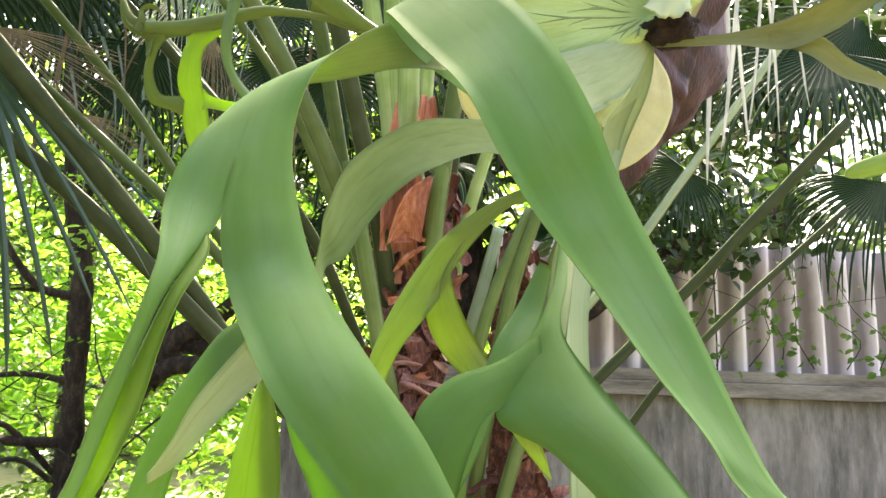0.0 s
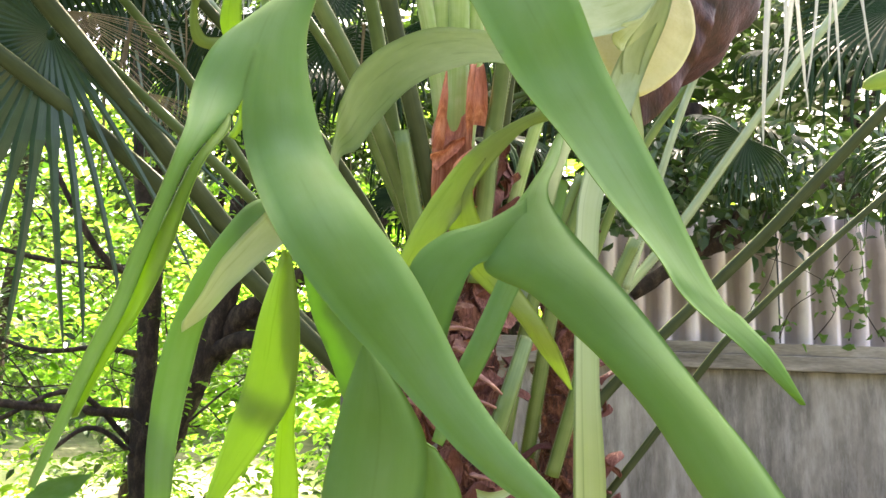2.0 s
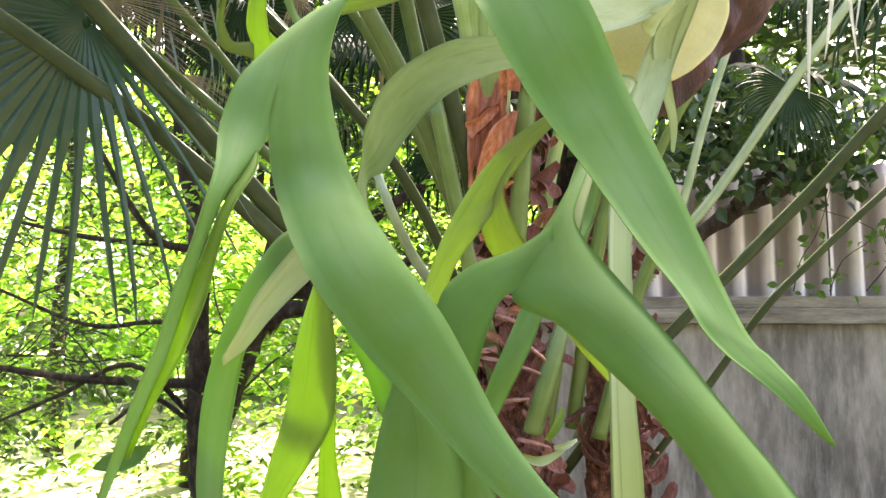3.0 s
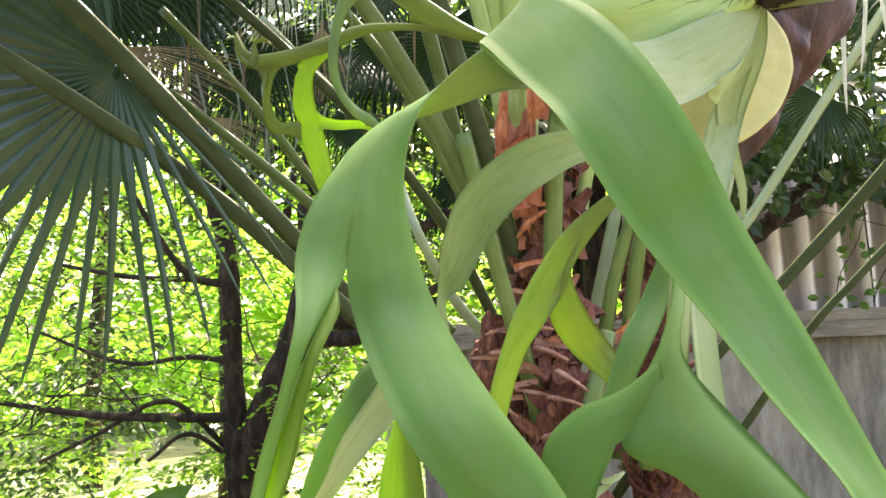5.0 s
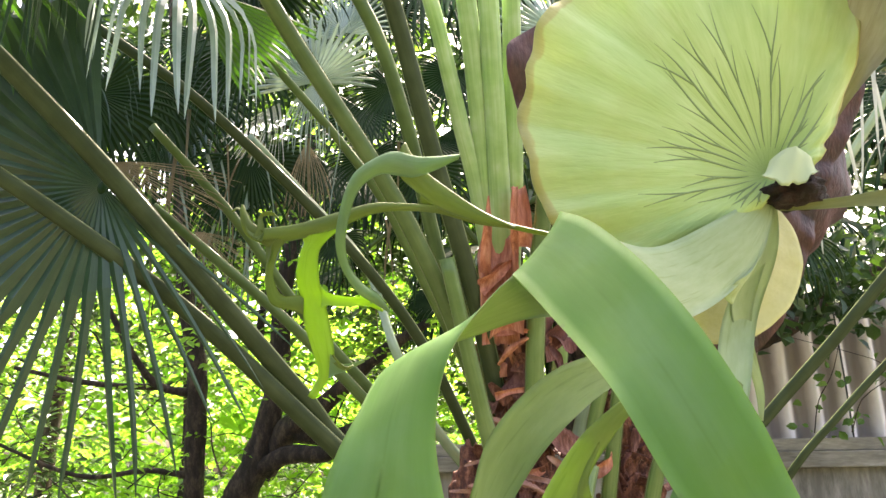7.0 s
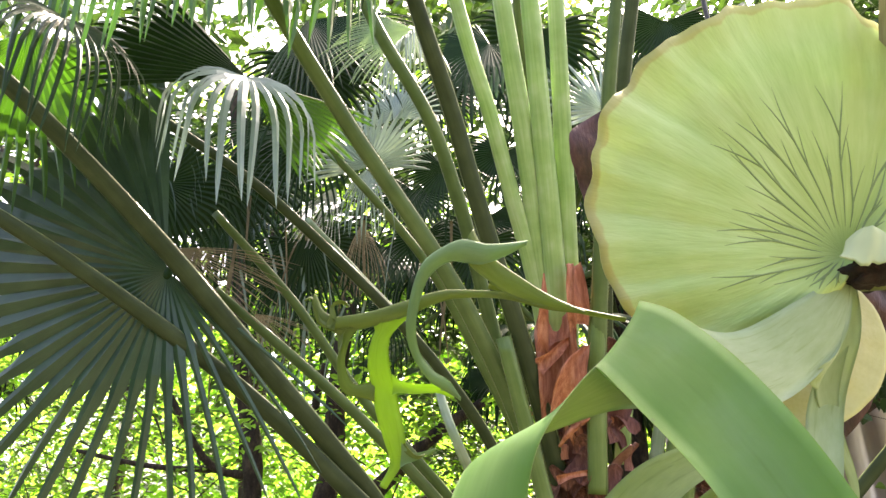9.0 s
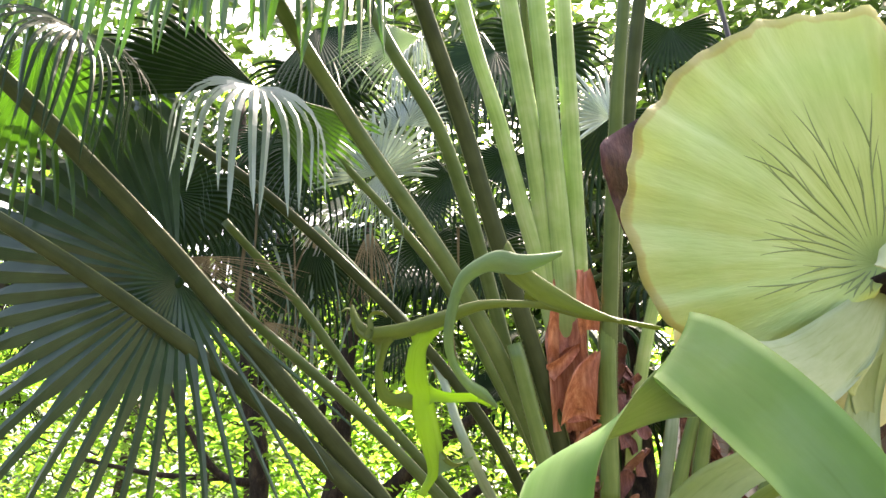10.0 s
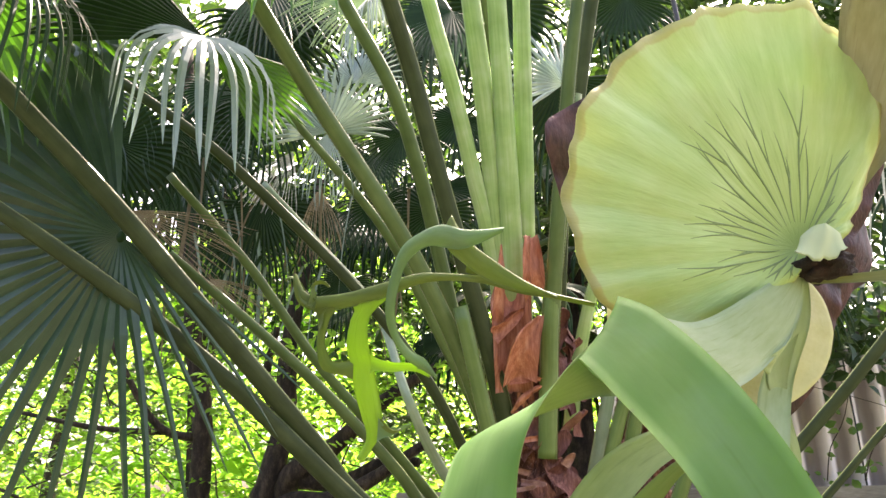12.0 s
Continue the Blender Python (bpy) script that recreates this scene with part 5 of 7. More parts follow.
sheath([((-0.147, 1.976, 2.091), (-0.124, 1.997, 2.029)), ((-0.105, 1.986, 2.111), (-0.101, 2.001, 2.058)), ((-0.069, 1.993, 2.138), (-0.068, 2.005, 2.094)), ((-0.037, 2.013, 2.153), (-0.041, 2.019, 2.13))])
sheath([((-0.123, 2.014, 2.116), (-0.11, 2.033, 2.053)), ((-0.086, 2.02, 2.146), (-0.082, 2.036, 2.092)), ((-0.046, 2.043, 2.153), (-0.047, 2.058, 2.103))])
sheath([((-0.108, 2.062, 1.955), (-0.034, 2.079, 1.95)), ((-0.098, 2.023, 2.003), (-0.042, 2.041, 1.985)), ((-0.079, 1.995, 2.052), (-0.034, 2.012, 2.032)), ((-0.048, 1.986, 2.088), (-0.009, 2, 2.073)), ((-0.015, 2.006, 2.11), (0.004, 2.011, 2.107))])
sheath([((-0.099, 2.023, 1.984), (-0.095, 2.041, 1.922)), ((-0.061, 2.021, 1.969), (-0.055, 2.035, 1.926)), ((-0.022, 2.031, 1.953), (-0.023, 2.037, 1.932)), ((0.005, 2.048, 1.942), (0.001, 2.049, 1.936))])
sheath([((-0.002, 2.039, 1.932), (0.002, 2.043, 1.919)), ((-0.04, 2.039, 1.917), (-0.036, 2.047, 1.892)), ((-0.076, 2.051, 1.897), (-0.071, 2.061, 1.866)), ((-0.1, 2.079, 1.863), (-0.097, 2.084, 1.847))])
sheath([((-0.111, 2.059, 1.782), (-0.106, 2.07, 1.748)), ((-0.078, 2.063, 1.784), (-0.074, 2.069, 1.763)), ((-0.022, 2.077, 1.793), (-0.023, 2.083, 1.772))])
sheath([((0.139, 2.131, 1.564), (0.156, 2.142, 1.533)), ((0.167, 2.119, 1.582), (0.177, 2.133, 1.539)), ((0.193, 2.117, 1.599), (0.207, 2.129, 1.563)), ((0.202, 2.136, 1.608), (0.212, 2.139, 1.602))])
sheath([((-0.056, 2.11, 1.558), (-0.051, 2.121, 1.521)), ((-0.017, 2.1, 1.572), (-0.009, 2.11, 1.539)), ((0.018, 2.122, 1.581), (0.023, 2.131, 1.553))])
sheath([((-0.055, 2.114, 1.507), (-0.045, 2.124, 1.476)), ((-0.004, 2.106, 1.518), (0.003, 2.117, 1.485)), ((0.05, 2.137, 1.508), (0.053, 2.144, 1.483))])
sheath([((-0.158, 2.060, 1.915), (-0.010, 2.060, 1.897)), ((-0.158, 2.030, 2.009), (-0.005, 2.030, 1.991)), ((-0.160, 2.015, 2.090), (-0.000, 2.015, 2.070)), ((-0.164, 2.020, 2.158), (-0.007, 2.020, 2.145)), ((-0.142, 2.040, 2.217), (-0.030, 2.040, 2.215))])
sheath([((-0.137, 2.020, 1.926), (-0.003, 2.020, 1.941)), ((-0.118, 1.985, 1.985), (0.005, 1.985, 1.992)), ((-0.095, 1.970, 2.030), (0.012, 1.970, 2.046)), ((-0.058, 1.970, 2.072), (0.021, 1.970, 2.095)), ((-0.006, 1.980, 2.109), (0.016, 1.980, 2.121))])
sheath([((-0.042, 2.000, 2.179), (0.021, 2.000, 2.175)), ((-0.034, 1.980, 2.223), (0.028, 1.980, 2.219)), ((-0.036, 1.970, 2.284), (0.025, 1.970, 2.280)), ((-0.045, 1.980, 2.350), (0.013, 1.980, 2.355))])
lump("fibre_mat", (-0.181, 2.150, 1.410), (0.075, 0.05, 0.20), FIBRE, 9, 5, 0.3, parent=palm, label="dark matted fibre of old leaf bases")
# dry stubs of old stalks that stick out to one side of the trunk
rnd = random.Random(63)
for i in range(14):
    boot((rnd.uniform(-0.13, -0.05), rnd.uniform(2.06, 2.10), 1.40 + 0.022 * i), (rnd.choice((-1, -1, 1)), -0.25, rnd.uniform(-0.35, 0.25)), rnd.uniform(0.07, 0.12), rnd.uniform(0.010, 0.018), rnd.uniform(-0.015, 0.02), 300 + i, PINK_STUB if i % 2 else STUB, 0.004)

# torn scraps of sheath that curl off all round the top of the trunk
rnd = random.Random(29)
for i in range(34):
    z = 1.80 + 0.37 * i / 34
    a = rnd.uniform(-1.35, 1.35) - math.pi / 2
    cx, cy = -0.035 - 0.09 * (z - 1.75), 2.188 - 0.09 * (z - 1.75)
    r = (0.073 - 0.05 * (z - 1.75)) * rnd.uniform(0.9, 1.1)
    lean = rnd.uniform(-1.1, 1.1)
    boot((cx + math.cos(a) * r, cy + math.sin(a) * r, z), (lean, -0.15, rnd.choice((-0.4, 0.6, 1.0))), rnd.uniform(0.035, 0.075), rnd.uniform(0.010, 0.026), rnd.uniform(-0.02, 0.022), 200 + i, SHEATH if i % 3 else BOOT, 0.006)

petiole([(-0.149, 2.434, 1.189), (-0.588, 2.174, 1.626), (-0.913, 1.964, 1.959), (-1.196, 1.792, 2.196), (-1.465, 1.638, 2.39), (-1.721, 1.496, 2.553)], (0.032, 0.029, 0.026, 0.025, 0.024, 0.023), PETIOLE_BROWN, palm, 0.0)
petiole([(-0.147, 2.44, 1.234), (-0.562, 2.212, 1.616), (-0.682, 2.12, 1.777), (-0.907, 1.924, 2.073), (-1.183, 1.714, 2.423), (-1.446, 1.524, 2.72), (-1.625, 1.382, 2.91)], (0.034, 0.031, 0.03, 0.03, 0.029, 0.028, 0.026), PETIOLE_BROWN, palm, 0.0)
petiole([(-0.107, 2.243, 1.594), (-0.188, 2.102, 1.877), (-0.271, 1.989, 2.108), (-0.398, 1.861, 2.368), (-0.596, 1.692, 2.69), (-0.737, 1.534, 2.938), (-0.882, 1.365, 3.216)], (0.0264, 0.0256, 0.0248, 0.024, 0.0232, 0.0224, 0.0216), PETIOLE, palm, 0.007)
# a backlit stalk: its dark side is put into the browner colour
petiole([(-0.105, 2.157, 1.751), (-0.134, 2.067, 1.935), (-0.184, 1.959, 2.163), (-0.254, 1.829, 2.447), (-0.314, 1.702, 2.726), (-0.368, 1.58, 2.933), (-0.444, 1.415, 3.225)], (0.0272, 0.0264, 0.0264, 0.0256, 0.0248, 0.024, 0.0232), PETIOLE_BROWN, palm, 0.006)
petiole([(-0.247, 2.231, 2.035), (-0.315, 2.091, 2.409), (-0.356, 2.014, 2.613), (-0.431, 1.915, 2.868), (-0.567, 1.806, 3.133), (-0.668, 1.706, 3.38)], (0.024, 0.023, 0.023, 0.022, 0.021, 0.02), PETIOLE, palm, 0.0)
petiole([(-0.093, 2.15, 2.015), (-0.136, 2.025, 2.356), (-0.176, 1.951, 2.551), (-0.226, 1.854, 2.811), (-0.285, 1.758, 3.063), (-0.359, 1.609, 3.462)], (0.026, 0.026, 0.025, 0.024, 0.023, 0.022), PETIOLE_LIME, palm, 0.0)
petiole([(-0.088, 2.174, 1.95), (-0.09, 2.105, 2.145), (-0.108, 2.023, 2.372), (-0.128, 1.895, 2.729), (-0.157, 1.774, 3.062), (-0.189, 1.63, 3.459)], (0.034, 0.034, 0.033, 0.031, 0.029, 0.024), PETIOLE_LIME, palm, 0.0)
petiole([(-0.079, 2.155, 1.947), (-0.076, 2.087, 2.14), (-0.072, 2.008, 2.365), (-0.074, 1.884, 2.718), (-0.078, 1.767, 3.047), (-0.086, 1.628, 3.441)], (0.034, 0.034, 0.033, 0.031, 0.029, 0.024), PETIOLE_LIME, palm, 0.0)
petiole([(-0.126, 2.068, 2.389), (-0.117, 1.941, 2.754), (-0.118, 1.821, 3.094), (-0.11, 1.708, 3.417)], (0.018, 0.018, 0.018, 0.018), PETIOLE_BROWN, palm, 0.0)
petiole([(-0.068, 2.176, 1.95), (-0.051, 2.11, 2.144), (-0.03, 2.033, 2.371), (-0.016, 1.909, 2.727), (-0.004, 1.793, 3.059), (0.007, 1.655, 3.457)], (0.03, 0.03, 0.029, 0.028, 0.026, 0.022), PETIOLE_LIME, palm, 0.0)
petiole([(-0.029, 2.254, 1.439), (-0.011, 2.175, 1.671), (0.027, 2.043, 2.057), (0.068, 1.929, 2.397), (0.118, 1.81, 2.752), (0.158, 1.73, 2.992), (0.225, 1.605, 3.37)], (0.0264, 0.0256, 0.024, 0.0224, 0.02, 0.0184, 0.016), PETIOLE, palm, 0.007)
petiole([(0.039, 2.252, 1.923), (0.087, 2.071, 2.453), (0.148, 1.974, 2.75), (0.216, 1.863, 3.089), (0.29, 1.759, 3.412)], (0.024, 0.023, 0.022, 0.022, 0.02), PETIOLE_BROWN, palm, 0.0)
petiole([(0.077, 2.292, 1.823), (0.104, 2.237, 1.988), (0.16, 2.168, 2.203), (0.233, 2.102, 2.418)], (0.022, 0.02, 0.018, 0.016), PETIOLE_LIME, palm, 0.006)
petiole([(-0.214, 2.592, 1.629), (-0.386, 2.44, 2), (-0.638, 2.291, 2.335), (-1.041, 2.099, 2.742), (-1.319, 1.991, 2.952), (-1.598, 1.891, 3.14)], (0.02, 0.02, 0.019, 0.018, 0.018, 0.017), PETIOLE_BROWN, palm, 0.0)
petiole([(-0.357, 2.479, 1.595), (-0.513, 2.391, 1.792), (-0.739, 2.269, 2.06), (-0.945, 2.137, 2.364), (-1.189, 2.007, 2.65)], (0.019, 0.018, 0.017, 0.016, 0.014), PETIOLE, palm, 0.0)
petiole([(-0.201, 2.515, 1.85), (-0.339, 2.394, 2.147), (-0.477, 2.273, 2.443), (-0.62, 2.183, 2.648), (-0.874, 2.046, 2.95)], (0.018, 0.017, 0.016, 0.015, 0.013), PETIOLE, palm, 0.0)
petiole([(-0.381, 2.381, 1.563), (-0.479, 2.315, 1.716), (-0.714, 2.196, 1.974), (-0.917, 2.105, 2.163), (-1.154, 2.003, 2.37)], (0.02, 0.019, 0.018, 0.017, 0.015), PETIOLE, palm, 0.0)
petiole([(-0.225, 2.455, 1.559), (-0.351, 2.378, 1.734), (-0.44, 2.293, 1.943), (-0.573, 2.42, 2.262), (-0.797, 2.4, 2.53), (-1.005, 2.36, 2.765)], (0.019, 0.018, 0.016, 0.015, 0.014, 0.013), PETIOLE_PALE, palm, 0.0)
petiole([(-0.152, 2.315, 1.831), (-0.248, 2.237, 2.018), (-0.332, 2.143, 2.257), (-0.452, 2.08, 2.484), (-0.608, 2.03, 2.715), (-0.784, 1.98, 3.005)], (0.022, 0.021, 0.02, 0.019, 0.018, 0.016), PETIOLE_PALE, palm, 0.0)
petiole([(0.181, 2.389, 1.147), (0.355, 2.28, 1.59), (0.597, 2.203, 1.912), (0.76, 2.129, 2.157), (0.897, 2.06, 2.359), (1.11, 1.981, 2.67)], (0.0165, 0.0158, 0.0150, 0.0135, 0.0128, 0.0120), PETIOLE_PALE, palm, 0.006)
petiole([(0.138, 2.348, 1.056), (0.387, 2.267, 1.407), (0.688, 2.197, 1.731), (0.84, 2.137, 1.895), (0.967, 2.076, 2.044), (1.2, 1.955, 2.318)], (0.0177, 0.0177, 0.0177, 0.0177, 0.0177, 0.0170), PETIOLE_BROWN, palm, 0.0)
petiole([(0.376, 2.382, 1.049), (0.547, 2.309, 1.294), (0.719, 2.234, 1.553), (0.84, 2.206, 1.685), (0.979, 2.168, 1.828), (1.264, 2.107, 2.097)], (0.0126, 0.0126, 0.0119, 0.0112, 0.0105, 0.0098), PETIOLE_BROWN, palm, 0.0)
petiole([(0.159, 2.274, 1.199), (0.199, 2.204, 1.495), (0.235, 2.157, 1.723), (0.267, 2.135, 1.868), (0.353, 2.077, 2.137)], (0.022, 0.021, 0.02, 0.019, 0.016), PETIOLE_GREEN, palm, 0.007)
petiole([(0.074, 2.246, 1.172), (0.147, 2.179, 1.595), (0.208, 2.146, 1.822), (0.304, 2.114, 2.065)], (0.022, 0.021, 0.02, 0.016), PETIOLE_GREEN, palm, 0.0)
petiole([(0.119, 2.24, 1.631), (0.172, 2.211, 1.833), (0.217, 2.183, 2.017)], (0.02, 0.02, 0.018), PETIOLE_PALE, palm, 0.0)
petiole([(-0.002, 2.083, 1.726), (0.015, 2.045, 1.95), (0.032, 2.012, 2.141), (0.086, 1.961, 2.459), (0.146, 1.929, 2.789)], (0.026, 0.026, 0.025, 0.023, 0.02), PETIOLE_GREEN, palm, 0.006)
petiole([(-0.029, 2.164, 1.095), (-0.062, 2.114, 1.348), (-0.093, 2.08, 1.506), (-0.138, 2.039, 1.696), (-0.225, 1.946, 2.14)], (0.026, 0.025, 0.024, 0.023, 0.022), PETIOLE_GREEN, palm, 0.007)
petiole([(0.23, 2.184, 1.181), (0.289, 2.152, 1.4), (0.339, 2.125, 1.588), (0.458, 2.09, 1.868)], (0.02, 0.02, 0.02, 0.018), PETIOLE_GREEN, palm, 0.006)
petiole([(0.451, 2.22, 1.738), (0.5, 2.18, 1.906), (0.549, 2.13, 2.101), (0.62, 2.08, 2.326), (0.714, 2.02, 2.538)], (0.014, 0.013, 0.012, 0.011, 0.01), PETIOLE_PALE, palm, 0.0)
petiole([(0.355, 2.25, 1.829), (0.416, 2.21, 2), (0.482, 2.17, 2.14), (0.577, 2.12, 2.29), (0.725, 2.06, 2.489)], (0.015, 0.014, 0.013, 0.012, 0.011), PETIOLE_GREEN, palm, 0.004)
petiole([(0.038, 2.04, 1.211), (0.068, 2.03, 1.32), (0.107, 2.05, 1.444), (0.148, 2.1, 1.573)], (0.026, 0.025, 0.023, 0.02), PETIOLE_GREEN, palm, 0.005)

blade((-1.197, 1.792, 2.36), (-2.005, 1.7, 1.888), (0.15, -1, -0.1), BLADE_NEAR, palm, 30, 232, 0.50, 0.06, 1, slim=0.62, skew=0.15)
lump("blade_hub", (-1.197, 1.796, 2.357), (0.016, 0.008, 0.022), BLADE, 41, 2, parent=palm)
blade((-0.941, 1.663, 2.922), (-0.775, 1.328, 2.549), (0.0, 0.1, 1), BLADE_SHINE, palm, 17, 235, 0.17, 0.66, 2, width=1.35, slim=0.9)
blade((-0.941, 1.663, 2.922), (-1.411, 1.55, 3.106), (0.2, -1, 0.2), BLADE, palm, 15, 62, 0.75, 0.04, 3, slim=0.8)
blade((-1.636, 1.551, 3.129), (-1.693, 1.674, 2.54), (0.1, -1, 0.1), BLADE_LIME, palm, 24, 140, 0.6, 0.1, 4, slim=0.65)
blade((-1.294, 1.318, 2.924), (-1.034, 1.078, 2.564), (0.0, 0.1, 1), BLADE, palm, 30, 230, 0.2, 0.6, 24, width=1.3, slim=0.8)
blade((-0.796, 1.247, 3.199), (-0.756, 0.967, 2.679), (0.0, 0.1, 1), BLADE_LIME, palm, 24, 220, 0.3, 0.7, 5, width=1.1, slim=0.95)
blade((-0.483, 1.5, 3.248), (-0.533, 1.38, 2.898), (0.0, 0.1, 1), BLADE, palm, 24, 150, 0.3, 0.5, 6, slim=0.95)
blade((-1.143, 1.4, 3.405), (-1.173, 1.1, 2.745), (0.0, 0.1, 1), BLADE_LIME, palm, 24, 220, 0.3, 0.7, 63, width=1.1, slim=0.9)
blade((-1.525, 1.42, 3.42), (-1.555, 1.12, 2.76), (0.0, 0.1, 1), BLADE_LIME, palm, 24, 220, 0.3, 0.7, 64, width=1.0, slim=0.85)
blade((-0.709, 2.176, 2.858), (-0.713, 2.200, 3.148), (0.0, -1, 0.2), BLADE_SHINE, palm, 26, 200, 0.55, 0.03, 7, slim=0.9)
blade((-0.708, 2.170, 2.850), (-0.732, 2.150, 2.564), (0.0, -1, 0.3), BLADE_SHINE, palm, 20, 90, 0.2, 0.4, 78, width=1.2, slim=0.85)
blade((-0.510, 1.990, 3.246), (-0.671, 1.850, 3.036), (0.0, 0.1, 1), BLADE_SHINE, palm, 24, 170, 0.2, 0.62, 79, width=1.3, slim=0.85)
blade((-0.943, 1.680, 2.926), (-0.646, 1.800, 2.680), (-0.3, -1, 0.5), BLADE_LIME, palm, 16, 50, 0.9, 0.02, 80, slim=0.8)
blade((-0.702, 1.350, 3.290), (-0.624, 1.150, 2.699), (0.0, 0.1, 1), BLADE_LIME, palm, 22, 200, 0.3, 0.7, 81, width=1.1, slim=0.9)
blade((-0.245, 2.750, 3.775), (0.004, 2.700, 3.438), (0.1, -1, 0.5), BLADE_LIME, palm, 24, 100, 0.75, 0.1, 82, slim=0.8)
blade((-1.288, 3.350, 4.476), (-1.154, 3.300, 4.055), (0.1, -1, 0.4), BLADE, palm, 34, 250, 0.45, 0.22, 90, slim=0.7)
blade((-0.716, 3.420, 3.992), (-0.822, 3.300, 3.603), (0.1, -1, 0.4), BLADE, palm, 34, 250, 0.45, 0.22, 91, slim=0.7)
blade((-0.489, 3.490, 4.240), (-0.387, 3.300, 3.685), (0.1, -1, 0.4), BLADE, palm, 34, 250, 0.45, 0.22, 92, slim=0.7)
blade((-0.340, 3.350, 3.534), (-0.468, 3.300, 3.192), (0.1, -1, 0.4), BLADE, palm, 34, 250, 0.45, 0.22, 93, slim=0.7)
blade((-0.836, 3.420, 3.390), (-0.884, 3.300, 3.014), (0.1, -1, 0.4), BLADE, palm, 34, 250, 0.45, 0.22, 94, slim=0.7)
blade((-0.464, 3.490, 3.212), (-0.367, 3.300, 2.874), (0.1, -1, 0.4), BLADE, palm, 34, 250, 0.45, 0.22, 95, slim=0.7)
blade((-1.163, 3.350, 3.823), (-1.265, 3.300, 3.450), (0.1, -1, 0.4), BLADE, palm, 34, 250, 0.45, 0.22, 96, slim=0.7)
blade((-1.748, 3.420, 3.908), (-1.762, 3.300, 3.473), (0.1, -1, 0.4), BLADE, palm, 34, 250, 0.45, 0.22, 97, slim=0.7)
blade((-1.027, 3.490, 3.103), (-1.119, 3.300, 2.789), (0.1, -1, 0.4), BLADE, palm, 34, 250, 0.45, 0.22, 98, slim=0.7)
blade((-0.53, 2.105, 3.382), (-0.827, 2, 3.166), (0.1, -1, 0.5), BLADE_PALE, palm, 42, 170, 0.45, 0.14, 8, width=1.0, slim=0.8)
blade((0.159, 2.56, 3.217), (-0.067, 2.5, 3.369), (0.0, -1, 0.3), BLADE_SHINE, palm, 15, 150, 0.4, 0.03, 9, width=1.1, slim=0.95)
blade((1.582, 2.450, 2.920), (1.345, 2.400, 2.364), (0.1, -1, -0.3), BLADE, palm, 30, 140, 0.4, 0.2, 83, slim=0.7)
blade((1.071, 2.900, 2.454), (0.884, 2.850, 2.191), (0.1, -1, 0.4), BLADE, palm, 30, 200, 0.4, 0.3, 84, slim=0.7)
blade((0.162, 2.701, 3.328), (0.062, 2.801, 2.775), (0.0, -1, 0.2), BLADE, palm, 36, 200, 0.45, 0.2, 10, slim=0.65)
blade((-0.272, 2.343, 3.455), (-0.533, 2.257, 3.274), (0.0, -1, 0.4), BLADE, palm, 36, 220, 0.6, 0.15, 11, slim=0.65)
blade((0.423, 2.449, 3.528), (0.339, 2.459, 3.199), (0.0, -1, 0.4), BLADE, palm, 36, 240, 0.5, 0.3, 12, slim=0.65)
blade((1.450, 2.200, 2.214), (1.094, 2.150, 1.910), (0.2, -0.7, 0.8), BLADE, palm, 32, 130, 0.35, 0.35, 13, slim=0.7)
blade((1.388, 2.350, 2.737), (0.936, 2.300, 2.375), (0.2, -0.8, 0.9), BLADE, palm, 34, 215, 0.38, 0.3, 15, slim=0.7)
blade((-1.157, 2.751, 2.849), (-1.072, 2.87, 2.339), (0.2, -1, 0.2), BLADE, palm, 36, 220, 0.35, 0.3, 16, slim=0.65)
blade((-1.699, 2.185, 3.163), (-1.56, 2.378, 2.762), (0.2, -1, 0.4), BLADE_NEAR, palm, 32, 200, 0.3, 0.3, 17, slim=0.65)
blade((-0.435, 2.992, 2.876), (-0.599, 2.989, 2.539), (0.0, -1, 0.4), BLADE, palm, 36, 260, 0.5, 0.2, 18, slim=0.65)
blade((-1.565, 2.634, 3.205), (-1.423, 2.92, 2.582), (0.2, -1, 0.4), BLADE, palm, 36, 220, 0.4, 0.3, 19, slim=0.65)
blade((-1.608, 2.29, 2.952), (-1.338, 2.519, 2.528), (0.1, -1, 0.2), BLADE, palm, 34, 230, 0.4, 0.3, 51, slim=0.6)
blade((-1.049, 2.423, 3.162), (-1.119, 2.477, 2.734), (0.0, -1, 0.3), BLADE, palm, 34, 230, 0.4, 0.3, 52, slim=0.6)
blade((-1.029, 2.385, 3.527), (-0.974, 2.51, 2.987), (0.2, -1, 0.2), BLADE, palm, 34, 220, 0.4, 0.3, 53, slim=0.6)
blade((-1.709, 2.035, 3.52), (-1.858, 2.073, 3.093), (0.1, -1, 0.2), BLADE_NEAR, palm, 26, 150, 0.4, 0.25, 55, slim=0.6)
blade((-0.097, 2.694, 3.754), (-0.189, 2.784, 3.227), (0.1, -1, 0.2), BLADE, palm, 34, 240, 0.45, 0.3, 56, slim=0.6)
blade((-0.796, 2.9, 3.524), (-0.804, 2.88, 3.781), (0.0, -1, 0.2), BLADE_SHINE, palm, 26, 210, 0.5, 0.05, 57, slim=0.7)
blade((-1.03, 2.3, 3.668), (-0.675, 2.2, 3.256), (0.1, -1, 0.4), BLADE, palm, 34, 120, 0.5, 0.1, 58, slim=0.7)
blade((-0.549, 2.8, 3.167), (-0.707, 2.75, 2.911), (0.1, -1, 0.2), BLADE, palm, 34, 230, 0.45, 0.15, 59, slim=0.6)
